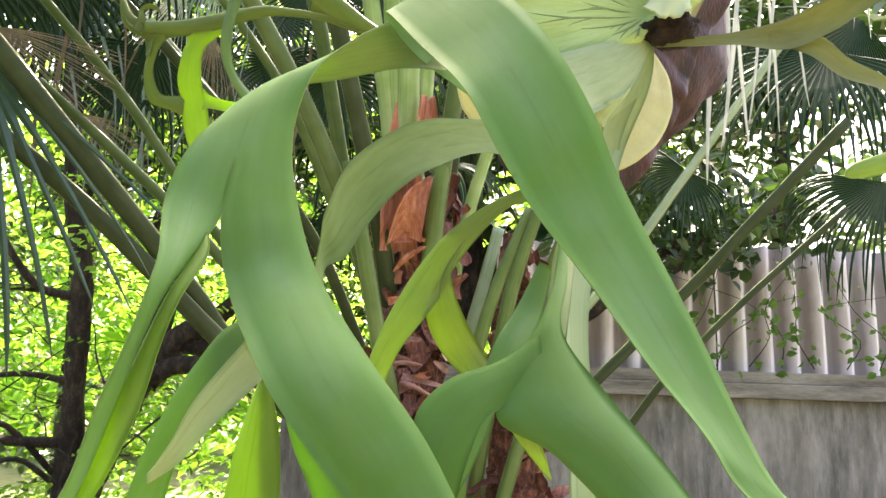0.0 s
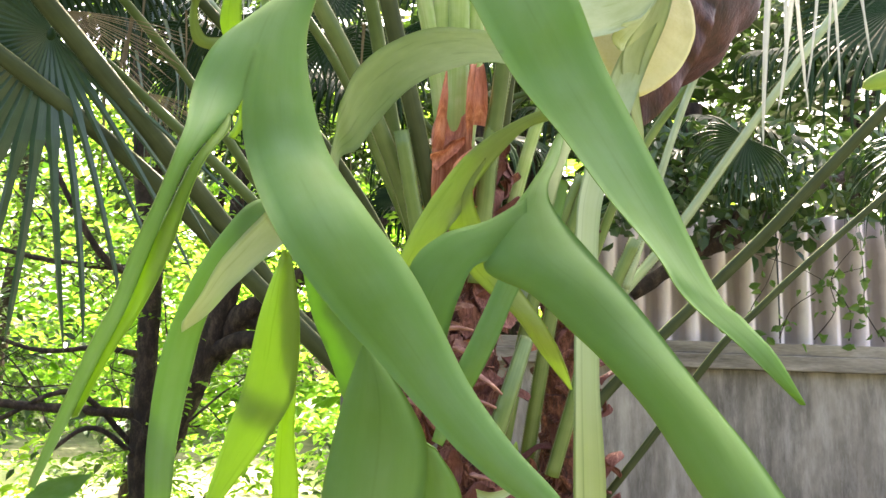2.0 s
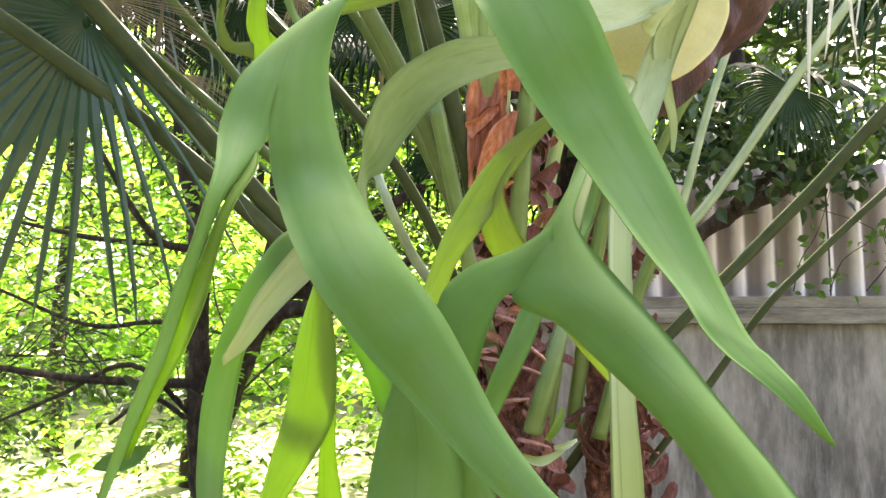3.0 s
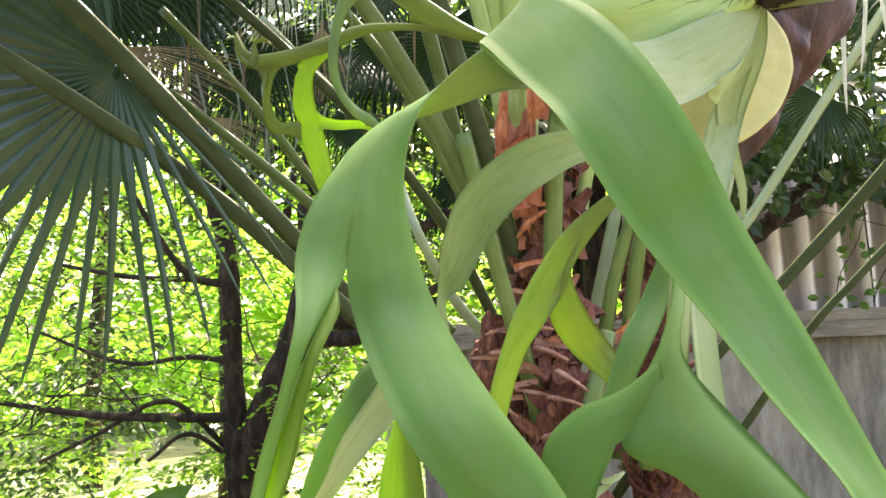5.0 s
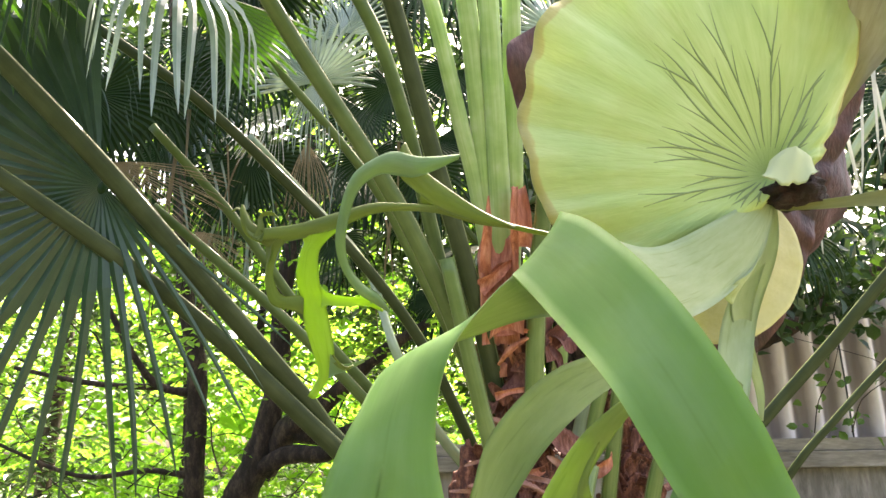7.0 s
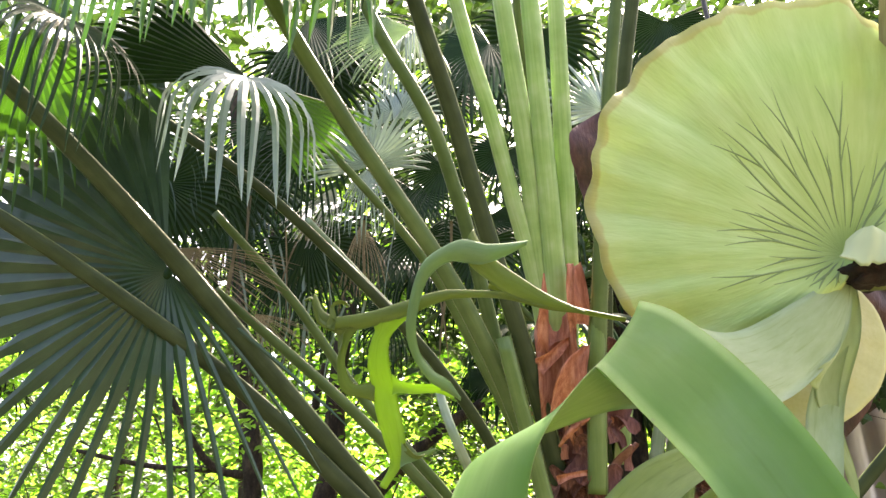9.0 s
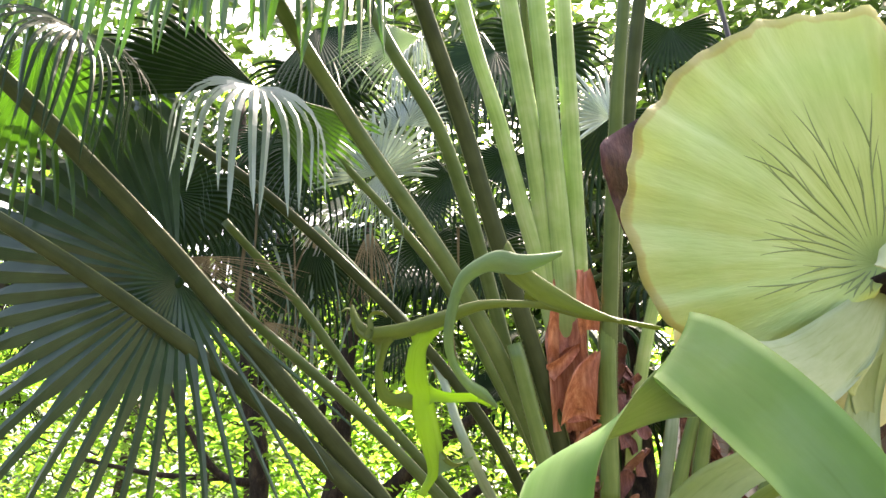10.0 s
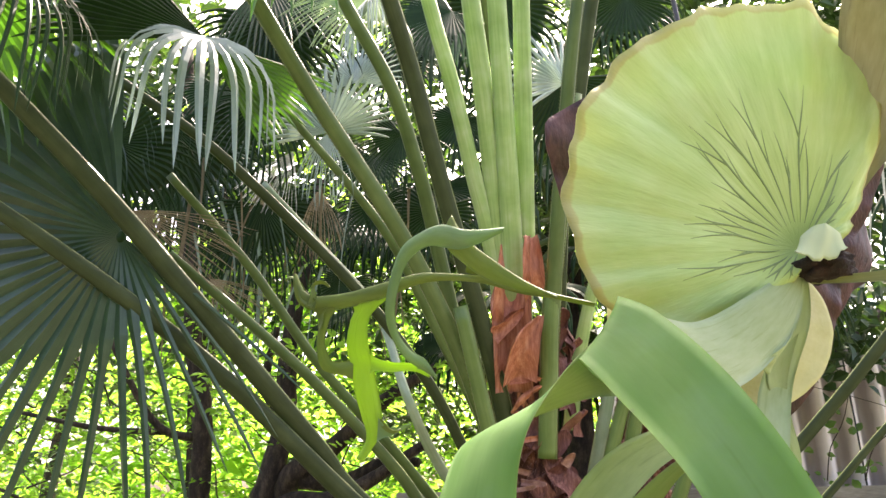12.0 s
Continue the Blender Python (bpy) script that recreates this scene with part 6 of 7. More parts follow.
# dead fans: thin curled straw
blade((-1.237, 1.9, 2.483), (-0.899, 1.95, 2.311), (0.0, -1, 0.3), DRY_BROWN, palm, 26, 60, 0.12, 0.10, 60, slim=0.9)
blade((-0.946, 2.5, 2.966), (-1.083, 2.48, 2.708), (0.0, -1, 0.3), DRY_TIP, palm, 26, 80, 0.12, 0.10, 61, slim=0.9)
blade((-1.107, 2.2, 2.346), (-0.913, 2.2, 2.175), (0.0, -1, 0.3), DRY_BROWN, palm, 22, 70, 0.12, 0.15, 62, slim=0.9)
blade((-1.544, 3, 3.282), (-1.408, 2.95, 2.955), (0.1, -1, 0.3), BLADE_NEAR, palm, 34, 240, 0.45, 0.25, 70, slim=0.65)
blade((-1.12, 3.1, 3.002), (-1.177, 3.05, 2.712), (0.1, -1, 0.3), BLADE, palm, 34, 240, 0.45, 0.25, 71, slim=0.65)
blade((-0.899, 3.2, 2.624), (-0.951, 3.15, 2.369), (0.1, -1, 0.3), BLADE, palm, 34, 240, 0.45, 0.25, 72, slim=0.65)
blade((-1.448, 3.2, 2.874), (-1.334, 3.15, 2.557), (0.1, -1, 0.3), BLADE, palm, 34, 240, 0.45, 0.25, 73, slim=0.65)
blade((-1.73, 3.1, 3.11), (-1.586, 3.05, 2.804), (0.1, -1, 0.3), BLADE, palm, 34, 240, 0.45, 0.25, 74, slim=0.65)
blade((-0.721, 3.1, 2.978), (-0.686, 3.05, 2.672), (0.1, -1, 0.3), BLADE, palm, 34, 260, 0.45, 0.2, 75, slim=0.65)
blade((-1.203, 2.85, 3.022), (-1.114, 2.8, 2.677), (0.1, -1, 0.3), DRY_BROWN, palm, 24, 70, 0.14, 0.35, 76, slim=0.9)
blade((-0.927, 2.8, 2.929), (-0.891, 2.75, 2.59), (0.1, -1, 0.3), DRY_BROWN, palm, 24, 60, 0.14, 0.35, 77, slim=0.9)
# a tangle of thin dead fingers that hang below the fans
rnd = random.Random(31)
for i in range(46):
    foot = np.array((rnd.uniform(-1.45, -0.45), rnd.uniform(2.35, 3.1), rnd.uniform(2.45, 3.0)))
    drop, lean = rnd.uniform(0.25, 0.5), rnd.uniform(-0.5, 0.35)
    half = np.array((rnd.uniform(0.003, 0.008), 0.002, 0))
    pts = [foot + np.array((lean * drop * q * (1.3 - 0.6 * q), 0.02 * q, -drop * q)) for q in (0, 0.3, 0.65, 1.0)]
    ribbon("dead_finger", [(tuple(p - half * (1 - 0.8 * q)), tuple(p + half * (1 - 0.8 * q))) for p, q in zip(pts, (0, 0.3, 0.65, 1.0))], [(DRY_BROWN, BLADE_SHINE, BLADE)[i % 3]] * 2, palm, camber=0.2, thick=0.001, along=3, across=2)
# dry bleached strips that hang from a dead fan


def dry_strip(stations):
    ribbon("dry_strip", stations, [DRY_TIP, DRY_TIP], palm, camber=0.2, thick=0.001, along=4, across=3, narrow=0.75)


dry_strip([((0.74, 1.761, 2.575), (0.755, 1.761, 2.575)), ((0.733, 1.792, 2.427), (0.756, 1.792, 2.428)), ((0.735, 1.824, 2.278), (0.752, 1.823, 2.279)), ((0.739, 1.849, 2.156), (0.75, 1.849, 2.157)), ((0.745, 1.865, 2.082), (0.748, 1.865, 2.082))])
dry_strip([((0.814, 1.784, 2.612), (0.829, 1.784, 2.612)), ((0.807, 1.811, 2.483), (0.827, 1.811, 2.484)), ((0.801, 1.838, 2.356), (0.816, 1.838, 2.356)), ((0.795, 1.86, 2.248), (0.805, 1.86, 2.248)), ((0.791, 1.874, 2.184), (0.794, 1.874, 2.185))])
dry_strip([((0.823, 1.814, 2.616), (0.833, 1.813, 2.617)), ((0.834, 1.84, 2.489), (0.849, 1.84, 2.49)), ((0.852, 1.867, 2.361), (0.865, 1.867, 2.361)), ((0.87, 1.89, 2.255), (0.878, 1.889, 2.256)), ((0.883, 1.903, 2.191), (0.886, 1.903, 2.192))])
dry_strip([((0.867, 1.756, 2.597), (0.876, 1.756, 2.597)), ((0.863, 1.78, 2.485), (0.876, 1.78, 2.485)), ((0.86, 1.803, 2.373), (0.869, 1.803, 2.373)), ((0.854, 1.823, 2.281), (0.86, 1.823, 2.281)), ((0.851, 1.835, 2.224), (0.851, 1.835, 2.224))])
dry_strip([((0.917, 1.783, 2.615), (0.927, 1.783, 2.615)), ((0.911, 1.803, 2.521), (0.924, 1.803, 2.521)), ((0.911, 1.822, 2.429), (0.92, 1.822, 2.429)), ((0.912, 1.839, 2.352), (0.918, 1.839, 2.352)), ((0.917, 1.848, 2.305), (0.917, 1.848, 2.305))])
dry_strip([((0.913, 1.813, 2.618), (0.922, 1.813, 2.618)), ((0.929, 1.836, 2.508), (0.943, 1.836, 2.508)), ((0.945, 1.86, 2.396), (0.955, 1.86, 2.396)), ((0.956, 1.879, 2.304), (0.962, 1.879, 2.305)), ((0.963, 1.891, 2.249), (0.966, 1.891, 2.249))])
dry_strip([((0.956, 1.758, 2.586), (0.965, 1.758, 2.587)), ((0.966, 1.777, 2.499), (0.98, 1.777, 2.499)), ((0.985, 1.795, 2.411), (0.994, 1.795, 2.412)), ((1.001, 1.811, 2.339), (1.007, 1.81, 2.339)), ((1.013, 1.82, 2.296), (1.016, 1.82, 2.296))])
dry_strip([((1.129, 1.765, 2.699), (1.135, 1.765, 2.699)), ((1.134, 1.777, 2.643), (1.145, 1.777, 2.644)), ((1.138, 1.788, 2.589), (1.147, 1.788, 2.589)), ((1.141, 1.798, 2.542), (1.145, 1.798, 2.542)), ((1.142, 1.804, 2.515), (1.142, 1.804, 2.515))])
dry_strip([((1.187, 1.792, 2.719), (1.193, 1.792, 2.719)), ((1.187, 1.805, 2.656), (1.197, 1.805, 2.656)), ((1.194, 1.819, 2.591), (1.202, 1.818, 2.592)), ((1.202, 1.829, 2.54), (1.207, 1.829, 2.54)), ((1.21, 1.836, 2.508), (1.21, 1.836, 2.508))])
dry_strip([((0.77, 1.75, 2.625), (0.783, 1.75, 2.625)), ((0.777, 1.773, 2.519), (0.794, 1.773, 2.52)), ((0.785, 1.795, 2.415), (0.797, 1.794, 2.416)), ((0.79, 1.813, 2.328), (0.797, 1.813, 2.328)), ((0.793, 1.824, 2.276), (0.796, 1.824, 2.276))])

# ---- trees and shrubs ----


def leaf_mesh(name, c, ax, sd, ln, slim, mat):
    """Pointed leaves, each folded along its rib: base c, axis ax, side sd, length ln."""
    up = np.cross(sd, ax)
    w = ln * slim * 0.5
    lift = up * w * 0.3
    pts = np.stack([c, c + ax * ln * 0.28 + sd * w * 0.85 + lift, c + ax * ln * 0.6 + sd * w * 0.8 + lift, c + ax * ln - up * w * 0.3,
                    c + ax * ln * 0.6 - sd * w * 0.8 + lift, c + ax * ln * 0.28 - sd * w * 0.85 + lift], 1)
    faces = np.arange(len(c) * 6).reshape(-1, 6)
    tri = np.concatenate([faces[:, [0, 1, 2]], faces[:, [0, 2, 3]], faces[:, [0, 3, 4]], faces[:, [0, 4, 5]]])
    me = bpy.data.meshes.new(name)
    me.from_pydata(pts.reshape(-1, 3).tolist(), [], tri.tolist())
    me.materials.append(mat)
    me.update()
    return me


def settle(ob, parent, label, category, kind):
    if parent:
        under(ob, parent)
    if label:
        tagged(ob, label, category, kind=kind)
    return ob


def leaves(name, count, size, mat, place, seed, parent=None, label="", category="", slim=0.5, lean=0.6, kind="stuff"):
    """Many small leaves that lie every way, scattered by place(rnd)."""
    r = np.random.default_rng(seed)
    c = place(r, count)
    ax = unit(r.normal(size=(count, 3)) + np.array((0, 0, -0.3)))
    tmp = unit(r.normal(size=(count, 3)) * np.array((1, 1, 0.4)) + np.array((0, 0, lean)))
    ln = size * r.uniform(0.6, 1.3, (count, 1))
    return settle(new(name, leaf_mesh(name, c, ax, unit(np.cross(ax, tmp)), ln, slim, mat)), parent, label, category, kind)


def sprays(name, count, per, size, mat, place, seed, parent=None, label="", category="", slim=0.55, gap=0.55, tilt=0.35, kind="stuff"):
    """Leafy shoots: per leaves stand by turns on both sides of a drooping shoot and lie nearly in its plane."""
    r = np.random.default_rng(seed)
    root = place(r, count)
    turn = r.uniform(0, 2 * math.pi, count)
    go = unit(np.stack([np.cos(turn), np.sin(turn), r.uniform(-0.5, 0.35, count)], -1))
    up = unit(np.array((0, 0, 1.0)) + r.normal(size=(count, 3)) * tilt)
    side = unit(np.cross(go, up))
    big = size * r.uniform(0.7, 1.25, (count, 1))
    c, ax, sd, ln = [], [], [], []
    for i in range(per):
        s = (i + 0.5) / per
        at = root + go * big * gap * i + np.array((0, 0, -1.0)) * big * gap * per * 0.25 * s * s
        sign = 1 if i % 2 else -1
        a = unit(go * (0.55 + 0.5 * s) + sign * side * 0.9 + np.array((0, 0, -0.25)) + r.normal(size=(count, 3)) * 0.18)
        flat = unit(up + r.normal(size=(count, 3)) * 0.22)
        c.append(at), ax.append(a), sd.append(unit(np.cross(a, flat))), ln.append(big * r.uniform(0.8, 1.15, (count, 1)) * (1 - 0.35 * s))
    me = leaf_mesh(name, *(np.concatenate(q) for q in (c, ax, sd, ln)), slim, mat)
    return settle(new(name, me), parent, label, category, kind)


def clumps(boxes, per, spread):
    """Places in loose clumps, spread over boxes (x0, x1, y0, y1, z0, z1)."""
    def place(r, count):
        b = np.array(boxes, float)
        vol = np.prod(b[:, 1::2] - b[:, ::2], axis=1)
        n = max(1, count // per)
        pick = r.choice(len(b), n, p=vol / vol.sum())
        core = b[pick, ::2] + r.random((n, 3)) * (b[pick, 1::2] - b[pick, ::2])
        who = r.integers(0, n, count)
        return core[who] + r.normal(size=(count, 3)) * spread
    return place


tree = thing("tree", (-2.295, 5.017, 0.347), "dark-barked tree with two stems and bright green leaves", "tree")
stem("trunk", [(-2.27, 5.063, 0.116), (-2.289, 4.933, 0.808), (-2.278, 4.808, 1.499), (-2.252, 4.685, 2.19), (-2.323, 4.591, 2.653), (-2.358, 4.445, 3.423), (-2.4, 4.193, 4.769)], [0.12, 0.095, 0.070, 0.062, 0.056, 0.05, 0.04], BARK, tree, sides=12, jitter=0.12, seed=1)
stem("trunk", [(-2.236, 4.955, 0.73), (-2.056, 4.896, 1.185), (-1.88, 4.851, 1.564), (-1.75, 4.872, 2.108), (-1.73, 4.858, 2.757), (-1.537, 4.776, 3.913)], [0.11, 0.115, 0.10, 0.078, 0.06, 0.045], BARK, tree, sides=12, jitter=0.14, seed=2)
stem("limb", [(-1.883, 4.858, 1.526), (-1.611, 4.773, 1.632), (-1.28, 4.711, 1.659), (-0.727, 4.628, 1.966)], (0.07, 0.06, 0.05, 0.03), BARK, tree, sides=8, jitter=0.1)
stem("limb", [(-1.876, 4.989, 1.52), (-1.637, 4.817, 1.804), (-1.406, 4.799, 1.943), (-0.997, 4.643, 2.245), (-0.658, 4.616, 2.45)], (0.095, 0.08, 0.065, 0.045, 0.03), BARK, tree, sides=8, jitter=0.1)
stem("limb", [(-1.602, 4.833, 1.768), (-1.306, 4.878, 1.747), (-1.039, 4.871, 1.868), (-0.799, 4.798, 1.86)], (0.06, 0.055, 0.045, 0.03), BARK, tree, sides=8, jitter=0.1)
stem("limb", [(-1.83, 4.946, 1.664), (-1.735, 4.835, 2.026), (-1.829, 4.7, 2.389), (-1.733, 4.589, 2.751)], (0.05, 0.04, 0.032, 0.022), BARK, tree, sides=8, jitter=0.1)
stem("limb", [(-2.272, 4.879, 1.115), (-2.681, 4.612, 1.147), (-3.096, 4.445, 1.188), (-3.664, 4.244, 1.303)], (0.036, 0.03, 0.024, 0.016), BARK, tree, sides=8, jitter=0.1)
stem("limb", [(-2.26, 4.712, 2.037), (-2.494, 4.564, 2.111), (-2.682, 4.369, 2.475), (-2.847, 4.278, 2.849)], (0.03, 0.025, 0.02, 0.012), BARK, tree, sides=8, jitter=0.1)
stem("limb", [(-2.432, 4.681, 2.08), (-2.874, 4.513, 2.103), (-3.328, 4.331, 2.2)], (0.022, 0.018, 0.012), BARK, tree, sides=8, jitter=0.1)
stem("limb", [(-2.271, 4.809, 1.499), (-2.525, 4.663, 1.547), (-2.92, 4.51, 1.524), (-3.428, 4.295, 1.758)], (0.022, 0.018, 0.014, 0.01), BARK, tree, sides=8, jitter=0.1)
stem("limb", [(-2.343, 4.911, 0.886), (-2.638, 4.598, 1.257), (-3.067, 4.473, 1.061), (-3.402, 4.354, 0.9)], (0.02, 0.018, 0.014, 0.01), BARK, tree, sides=8, jitter=0.1)
stem("limb", [(-2.236, 4.955, 0.73), (-2.502, 4.658, 1.031), (-2.75, 4.551, 0.871)], (0.02, 0.016, 0.012), BARK, tree, sides=8, jitter=0.1)
twigs = random.Random(77)
for i in range(130):
    x0, z0 = tree.location.x + twigs.uniform(-2.6, 1.0), twigs.uniform(0.9, 2.9)
    y0 = tree.location.y + twigs.uniform(-0.7, 0.6)
    way = np.array((twigs.choice((-1, 1)) * twigs.uniform(0.3, 1.0), twigs.uniform(-0.3, 0.3), twigs.uniform(-0.2, 0.9)))
    long = twigs.uniform(0.35, 0.9)
    pts = [np.array((x0, y0, z0)) + way * long * s + np.array([twigs.uniform(-0.05, 0.05) for _ in range(3)]) for s in (0, 0.3, 0.6, 1.0)]
    fat = twigs.uniform(0.003, 0.009)
    stem("twig", [tuple(p) for p in pts], [fat, fat * 0.85, fat * 0.65, fat * 0.35], BARK, tree, sides=5, steps=4, jitter=0.1, seed=i)
ribbon("leaf", [((-1.861, 2.99, 0.896), (-1.858, 2.991, 0.888)), ((-1.803, 2.994, 0.956), (-1.768, 3.007, 0.878)), ((-1.698, 3.008, 0.99), (-1.673, 3.02, 0.909)), ((-1.609, 3.022, 0.997), (-1.607, 3.023, 0.989))], [FROND, FROND], tree, camber=0.1, thick=0.002, label="single broad hanging leaf")
ribbon("leaf", [((-2.019, 3.451, 1.26), (-2.016, 3.454, 1.249)), ((-1.985, 3.456, 1.262), (-1.977, 3.468, 1.198)), ((-1.939, 3.468, 1.23), (-1.945, 3.476, 1.181)), ((-1.911, 3.478, 1.196), (-1.914, 3.478, 1.191))], [SHRUB_LEAF, SHRUB_LEAF], tree, camber=0.1, thick=0.002)
sprays("crown", 950, 9, 0.075, LEAF, clumps([(-5.5, -0.6, 4.0, 6.2, 0.5, 4.5)], 8, 0.22), 3, tree)

sprays("hedge_foliage", 1500, 9, 0.20, LEAF, clumps([(-12, -7.4, 7.6, 10.5, 0.0, 3.6), (-7.4, -2.4, 8.9, 10.5, 1.3, 3.6), (-2.4, 2.5, 7.6, 10.5, 0.0, 3.6)], 14, 0.42), 5, None, "bright sunlit green hedge foliage in the distance", "foliage")
sprays("undergrowth", 260, 8, 0.11, LEAF, clumps([(-8, -0.8, 5.4, 7.2, 0.0, 1.0)], 8, 0.2), 35, None, "low bright green undergrowth below the hedge", "foliage")
# shade between tree and hedge, put into a darker leaf colour
sprays("dark_foliage", 820, 9, 0.12, SHRUB_LEAF, clumps([(-7.5, -0.4, 5.6, 7.6, 0.4, 3.6)], 12, 0.26), 36, None, "dark leaves between the tree and the hedge, shade in their colour", "foliage")
sprays("far_foliage", 2300, 8, 0.55, LEAF, clumps([(-24, 5, 15, 20, 0.0, 8.5)], 8, 0.7), 15, None, "pale green foliage far behind the hedge", "foliage")
# the tall trees further off: slim trunks, forking limbs, loose crowns
for k, (tx, ty, x0, x1, y0, y1, z0, z1, count, size, mat, label) in enumerate((
        (-5.6, 8.1, -7.5, -3.8, 7.2, 9.0, 3.6, 8.5, 7600, 0.11, LEAF, "tall tree with a sunlit green crown"),
        (-3.9, 8.2, -3.8, -0.2, 7.2, 9.0, 3.6, 8.5, 7400, 0.11, LEAF, "tall tree with a sunlit green crown"),
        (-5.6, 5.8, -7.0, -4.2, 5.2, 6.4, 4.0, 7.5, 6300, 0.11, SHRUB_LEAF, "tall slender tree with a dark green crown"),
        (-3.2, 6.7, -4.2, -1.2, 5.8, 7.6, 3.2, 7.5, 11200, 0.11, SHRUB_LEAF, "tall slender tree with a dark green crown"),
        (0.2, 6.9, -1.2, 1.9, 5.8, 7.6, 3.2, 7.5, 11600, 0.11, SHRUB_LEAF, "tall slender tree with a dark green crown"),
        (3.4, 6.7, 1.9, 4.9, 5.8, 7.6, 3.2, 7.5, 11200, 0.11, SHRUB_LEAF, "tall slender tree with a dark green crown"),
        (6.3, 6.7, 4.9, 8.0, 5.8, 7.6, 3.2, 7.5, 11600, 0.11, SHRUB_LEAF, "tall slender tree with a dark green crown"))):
    far_tree = thing("tree", (tx, ty, 0), label, "tree", "tall trees in the distance")
    r = random.Random(60 + k)
    stem("trunk", [(tx, ty, -0.1), (tx + r.uniform(-0.1, 0.1), ty, 1.6), (tx + r.uniform(-0.2, 0.2), ty, 3.4), (tx + r.uniform(-0.3, 0.3), ty, z1 - 1.0)], [0.11, 0.09, 0.07, 0.025], BARK, far_tree, sides=10, jitter=0.12, seed=k)
    for q in range(6):
        foot = np.array((tx, ty, r.uniform(2.8, z1 - 1.8)))
        end = np.array((r.uniform(x0, x1), r.uniform(y0, y1), foot[2] + r.uniform(0.5, 1.6)))
        bend = (foot + end) / 2 + np.array((r.uniform(-0.15, 0.15), r.uniform(-0.15, 0.15), 0.15))
        stem("limb", [tuple(foot), tuple(bend), tuple(end)], [0.04, 0.028, 0.012], BARK, far_tree, sides=7, jitter=0.1, seed=q)
    sprays("crown", count // (50, 50, 24, 18, 13, 17, 17)[k], 9, size * 1.7, mat, clumps([(x0, x1, y0, y1, z0, z1)], 6 if k < 4 else 24, 0.25 if k < 4 else 0.36), 90 + k, far_tree)
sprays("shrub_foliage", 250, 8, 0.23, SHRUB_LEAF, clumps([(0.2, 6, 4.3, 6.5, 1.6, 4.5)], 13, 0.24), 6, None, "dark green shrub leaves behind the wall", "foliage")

# the palms further back, one fan above another
for k, (px, py, fans) in enumerate(((-0.12, 4.6, 13), (0.28, 5.3, 13), (1.4, 5.0, 8), (-5.4, 5.0, 11))):
    back = thing("fan_palm", (px, py, 0), "dark fan palm in the shade with many drooping fans", "palm tree", "fan palms in the background")
    r = random.Random(40 + k)
    stem("trunk", [(px, py, -0.1), (px + 0.03, py, 1.2), (px, py + 0.05, 2.4), (px + 0.02, py, 3.4)], [0.13, 0.11, 0.10, 0.08], BARK, back, sides=12, jitter=0.1, seed=k)
    for i in range(fans):
        a = 2 * math.pi * (i + r.uniform(-0.3, 0.3)) / fans
        rise = r.uniform(-0.5, 1.0)
        way = np.array((math.cos(a), math.sin(a), rise)) * r.uniform(0.8, 1.25)
        foot = np.array((px, py, r.uniform(2.7, 3.4)))
        hub = foot + way
        petiole([tuple(foot), tuple(foot + way * 0.5 + np.array((0, 0, 0.12))), tuple(hub)], (0.022, 0.018, 0.013), PETIOLE, back)
        tip = hub + unit(way * np.array((1, 1, 0.2)) + np.array((0, 0, -0.35))) * r.uniform(0.6, 0.8)
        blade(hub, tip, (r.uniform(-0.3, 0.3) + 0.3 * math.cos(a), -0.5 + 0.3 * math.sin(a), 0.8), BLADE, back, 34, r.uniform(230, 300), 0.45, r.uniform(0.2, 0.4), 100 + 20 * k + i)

# ---- unseen tree, added to roof the place with shade ----
roof = thing("tree", (3.4, 0.6, 0), "unseen tall tree added to shade the fern and carry its wire", "tree")
stem("trunk", [(3.4, 0.6, -0.1), (3.35, 0.6, 1.5), (3.2, 0.65, 3.2), (2.9, 0.8, 5.0), (2.6, 1.2, 6.5)], [0.2, 0.17, 0.15, 0.13, 0.08], BARK, roof, sides=12, jitter=0.1, seed=4)
stem("limb", [(3.1, 0.7, 3.9), (2.0, 0.72, 4.5), (0.6, 0.72, 4.62), (-0.8, 1.4, 4.9), (-2.5, 2.4, 5.3)], [0.09, 0.075, 0.06, 0.05, 0.03], BARK, roof, sides=10, jitter=0.1, seed=5)
stem("limb", [(2.9, 0.8, 5.0), (2.2, 2.2, 5.6), (1.0, 3.8, 6.0), (-1.5, 5.2, 6.3)], [0.09, 0.07, 0.055, 0.03], BARK, roof, sides=10, jitter=0.1, seed=6)
leaves("crown", 3900, 0.15, SHRUB_LEAF, clumps([(-4.5, 0.0, 1.6, 6.5, 5.0, 6.6), (0.0, 1.6, 4.7, 6.5, 5.0, 6.6)], 40, 0.28), 10, roof)

# sparse unseen leaves, seeded so that sun reaches only some fronds
leaves("crown", 200, 0.15, SHRUB_LEAF, clumps([(0.1, 1.0, 2.6, 3.9, 5.0, 6.6)], 6, 0.16), 240, roof)

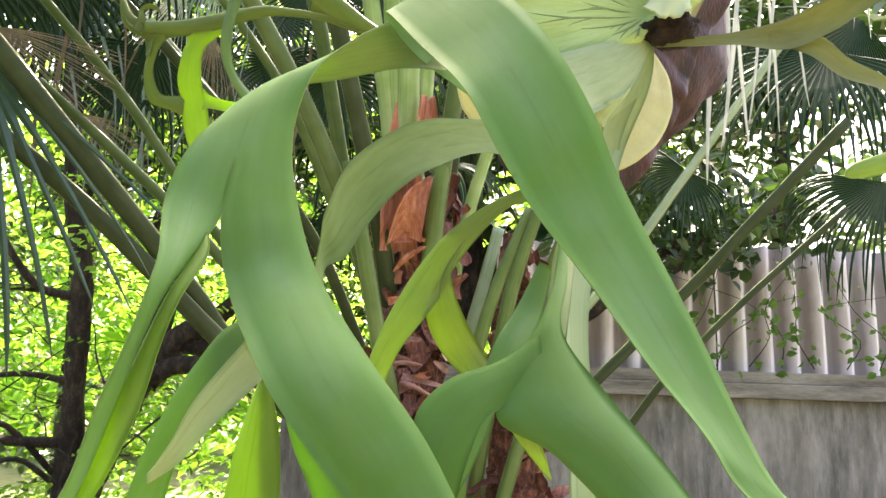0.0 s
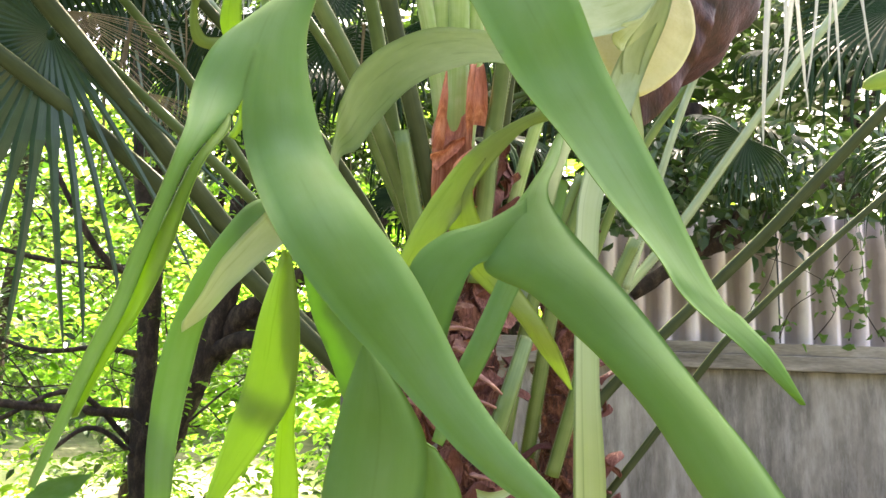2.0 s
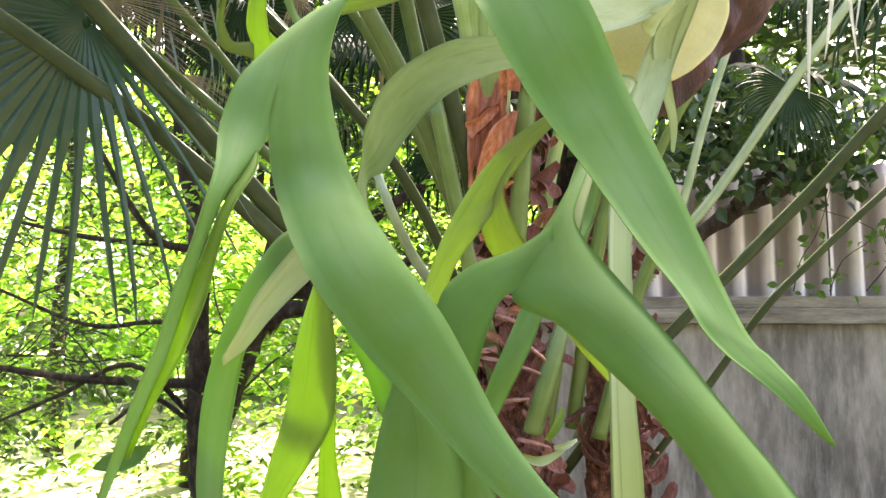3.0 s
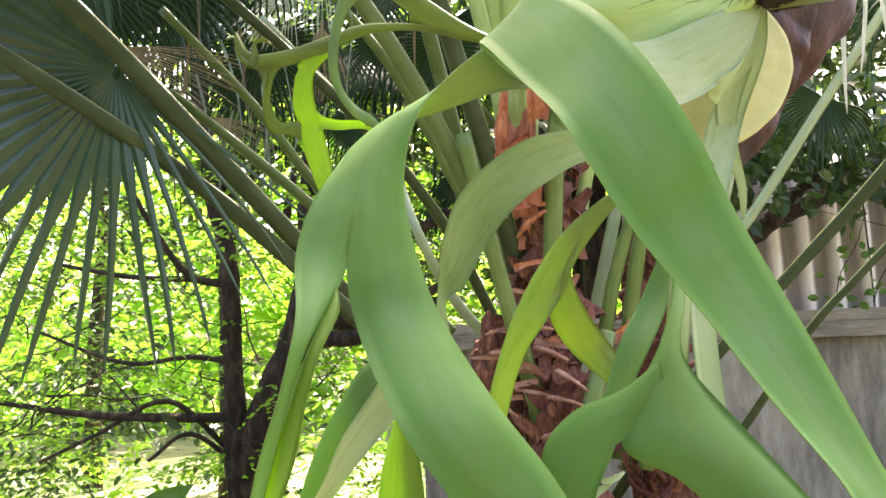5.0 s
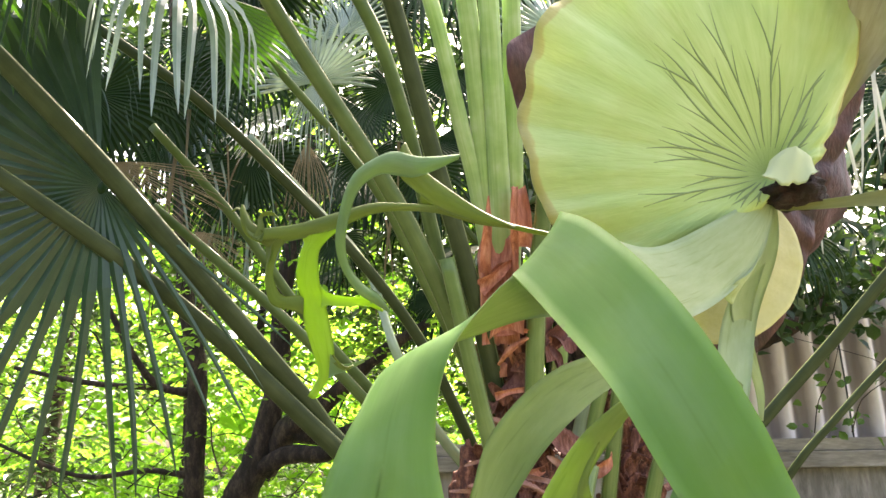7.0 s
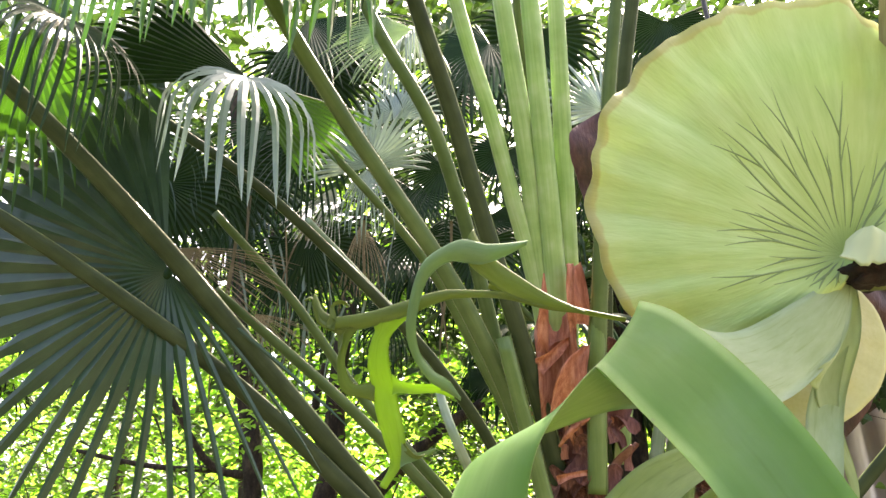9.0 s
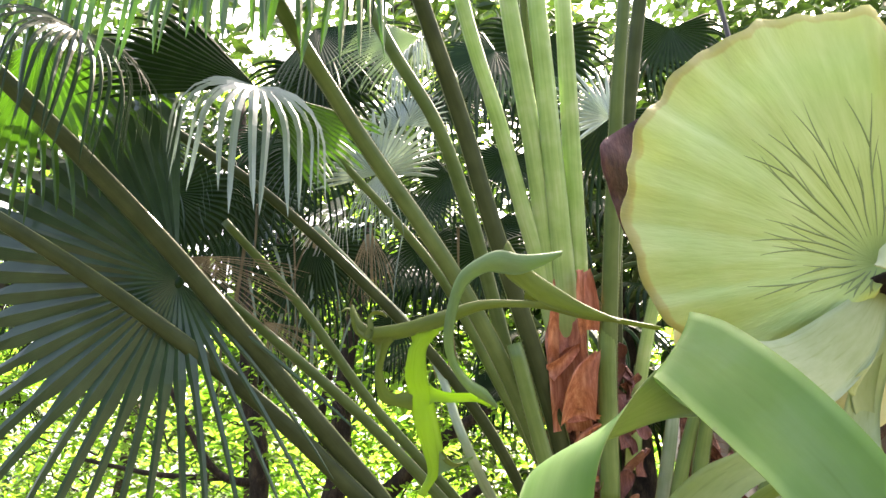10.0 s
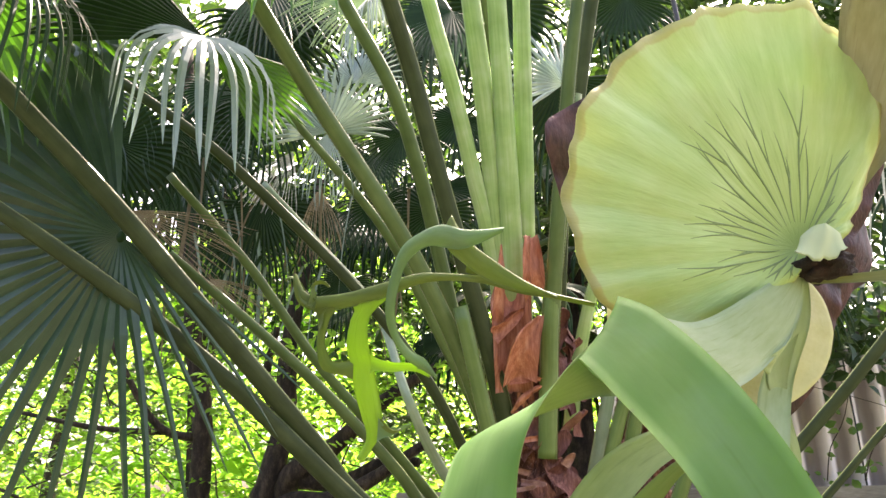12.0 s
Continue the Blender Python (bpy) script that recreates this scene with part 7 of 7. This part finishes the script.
# unseen leaves added behind and beside the camera to cut frontal sky light
leaves("blocking_foliage", 27000, 0.22, SHRUB_LEAF, clumps([(-8, 2.2, -6.5, -3.2, 0.1, 4.0), (2.2, 7, -8, -5, 0.1, 4.2), (-7.5, -5.5, -4, 3.5, 0.1, 4.5)], 40, 0.35), 23, None, "unseen dense shrubs added to block sky light from behind the camera", "foliage")

# ---- on the wall ----
vine = thing("wall_vine", (1.9, 3.5, 1.66), "small green climbing vine hanging on the corrugated sheet", "vine")
q = random.Random(5)
tips = []
for i in range(11):
    x0 = 1.25 + 0.16 * i
    pts = [np.array((x0, 3.54, 1.68)), np.array((x0 + q.uniform(-0.1, 0.1), 3.50, 1.82)), np.array((x0 + q.uniform(-0.2, 0.2), 3.46, 1.96)), np.array((x0 + q.uniform(-0.3, 0.3), 3.44, q.uniform(2.0, 2.25)))]
    stem("runner", [tuple(p) for p in pts], [0.003, 0.0025, 0.002, 0.0012], BARK, vine, sides=5, steps=4)
    tips += [p for p in spline(pts, 6)]
tips = np.array(tips)
leaves("foliage", 240, 0.046, VINE_LEAF, lambda r, n: tips[r.integers(0, len(tips), n)] + r.normal(size=(n, 3)) * np.array((0.035, 0.02, 0.035)), 7, vine, slim=0.75, lean=0.1)
leaves("sheet_creeper", 1000, 0.075, SHRUB_LEAF, clumps([(0.6, 2.0, 3.15, 3.5, 2.16, 2.65)], 16, 0.07), 17, None, "dark round-leaved creeper hanging over the top of the sheet", "creeper", slim=0.7)
v, f, uv = tube([(1.422, 3.56, 1.659), (1.422, 3.555, 1.892), (1.423, 3.56, 2.133), (1.428, 3.57, 2.437)], [0.004] * 4, sides=6)
tagged(new("cable", mesh_from("cable", v, f, [WIRE], None, uv)), "thin black cable running up the corrugated sheet", "cable")
log = thing("dead_branch", (0.986, 3.515, 2.041), "dark dead branch lying over the top of the sheet", "branch")
stem("bough", [(0.724, 3.562, 1.871), (1.001, 3.565, 2.062), (1.294, 3.629, 2.209), (1.626, 3.686, 2.427), (2.105, 3.763, 2.647)], [0.03, 0.04, 0.035, 0.03, 0.02], BARK, log, sides=12, jitter=0.25, seed=9)
stem("twig", [(0.988, 3.508, 2.08), (1.217, 3.456, 2.258), (1.48, 3.479, 2.328)], [0.03, 0.025, 0.012], BARK, log, sides=8, jitter=0.25, seed=3)
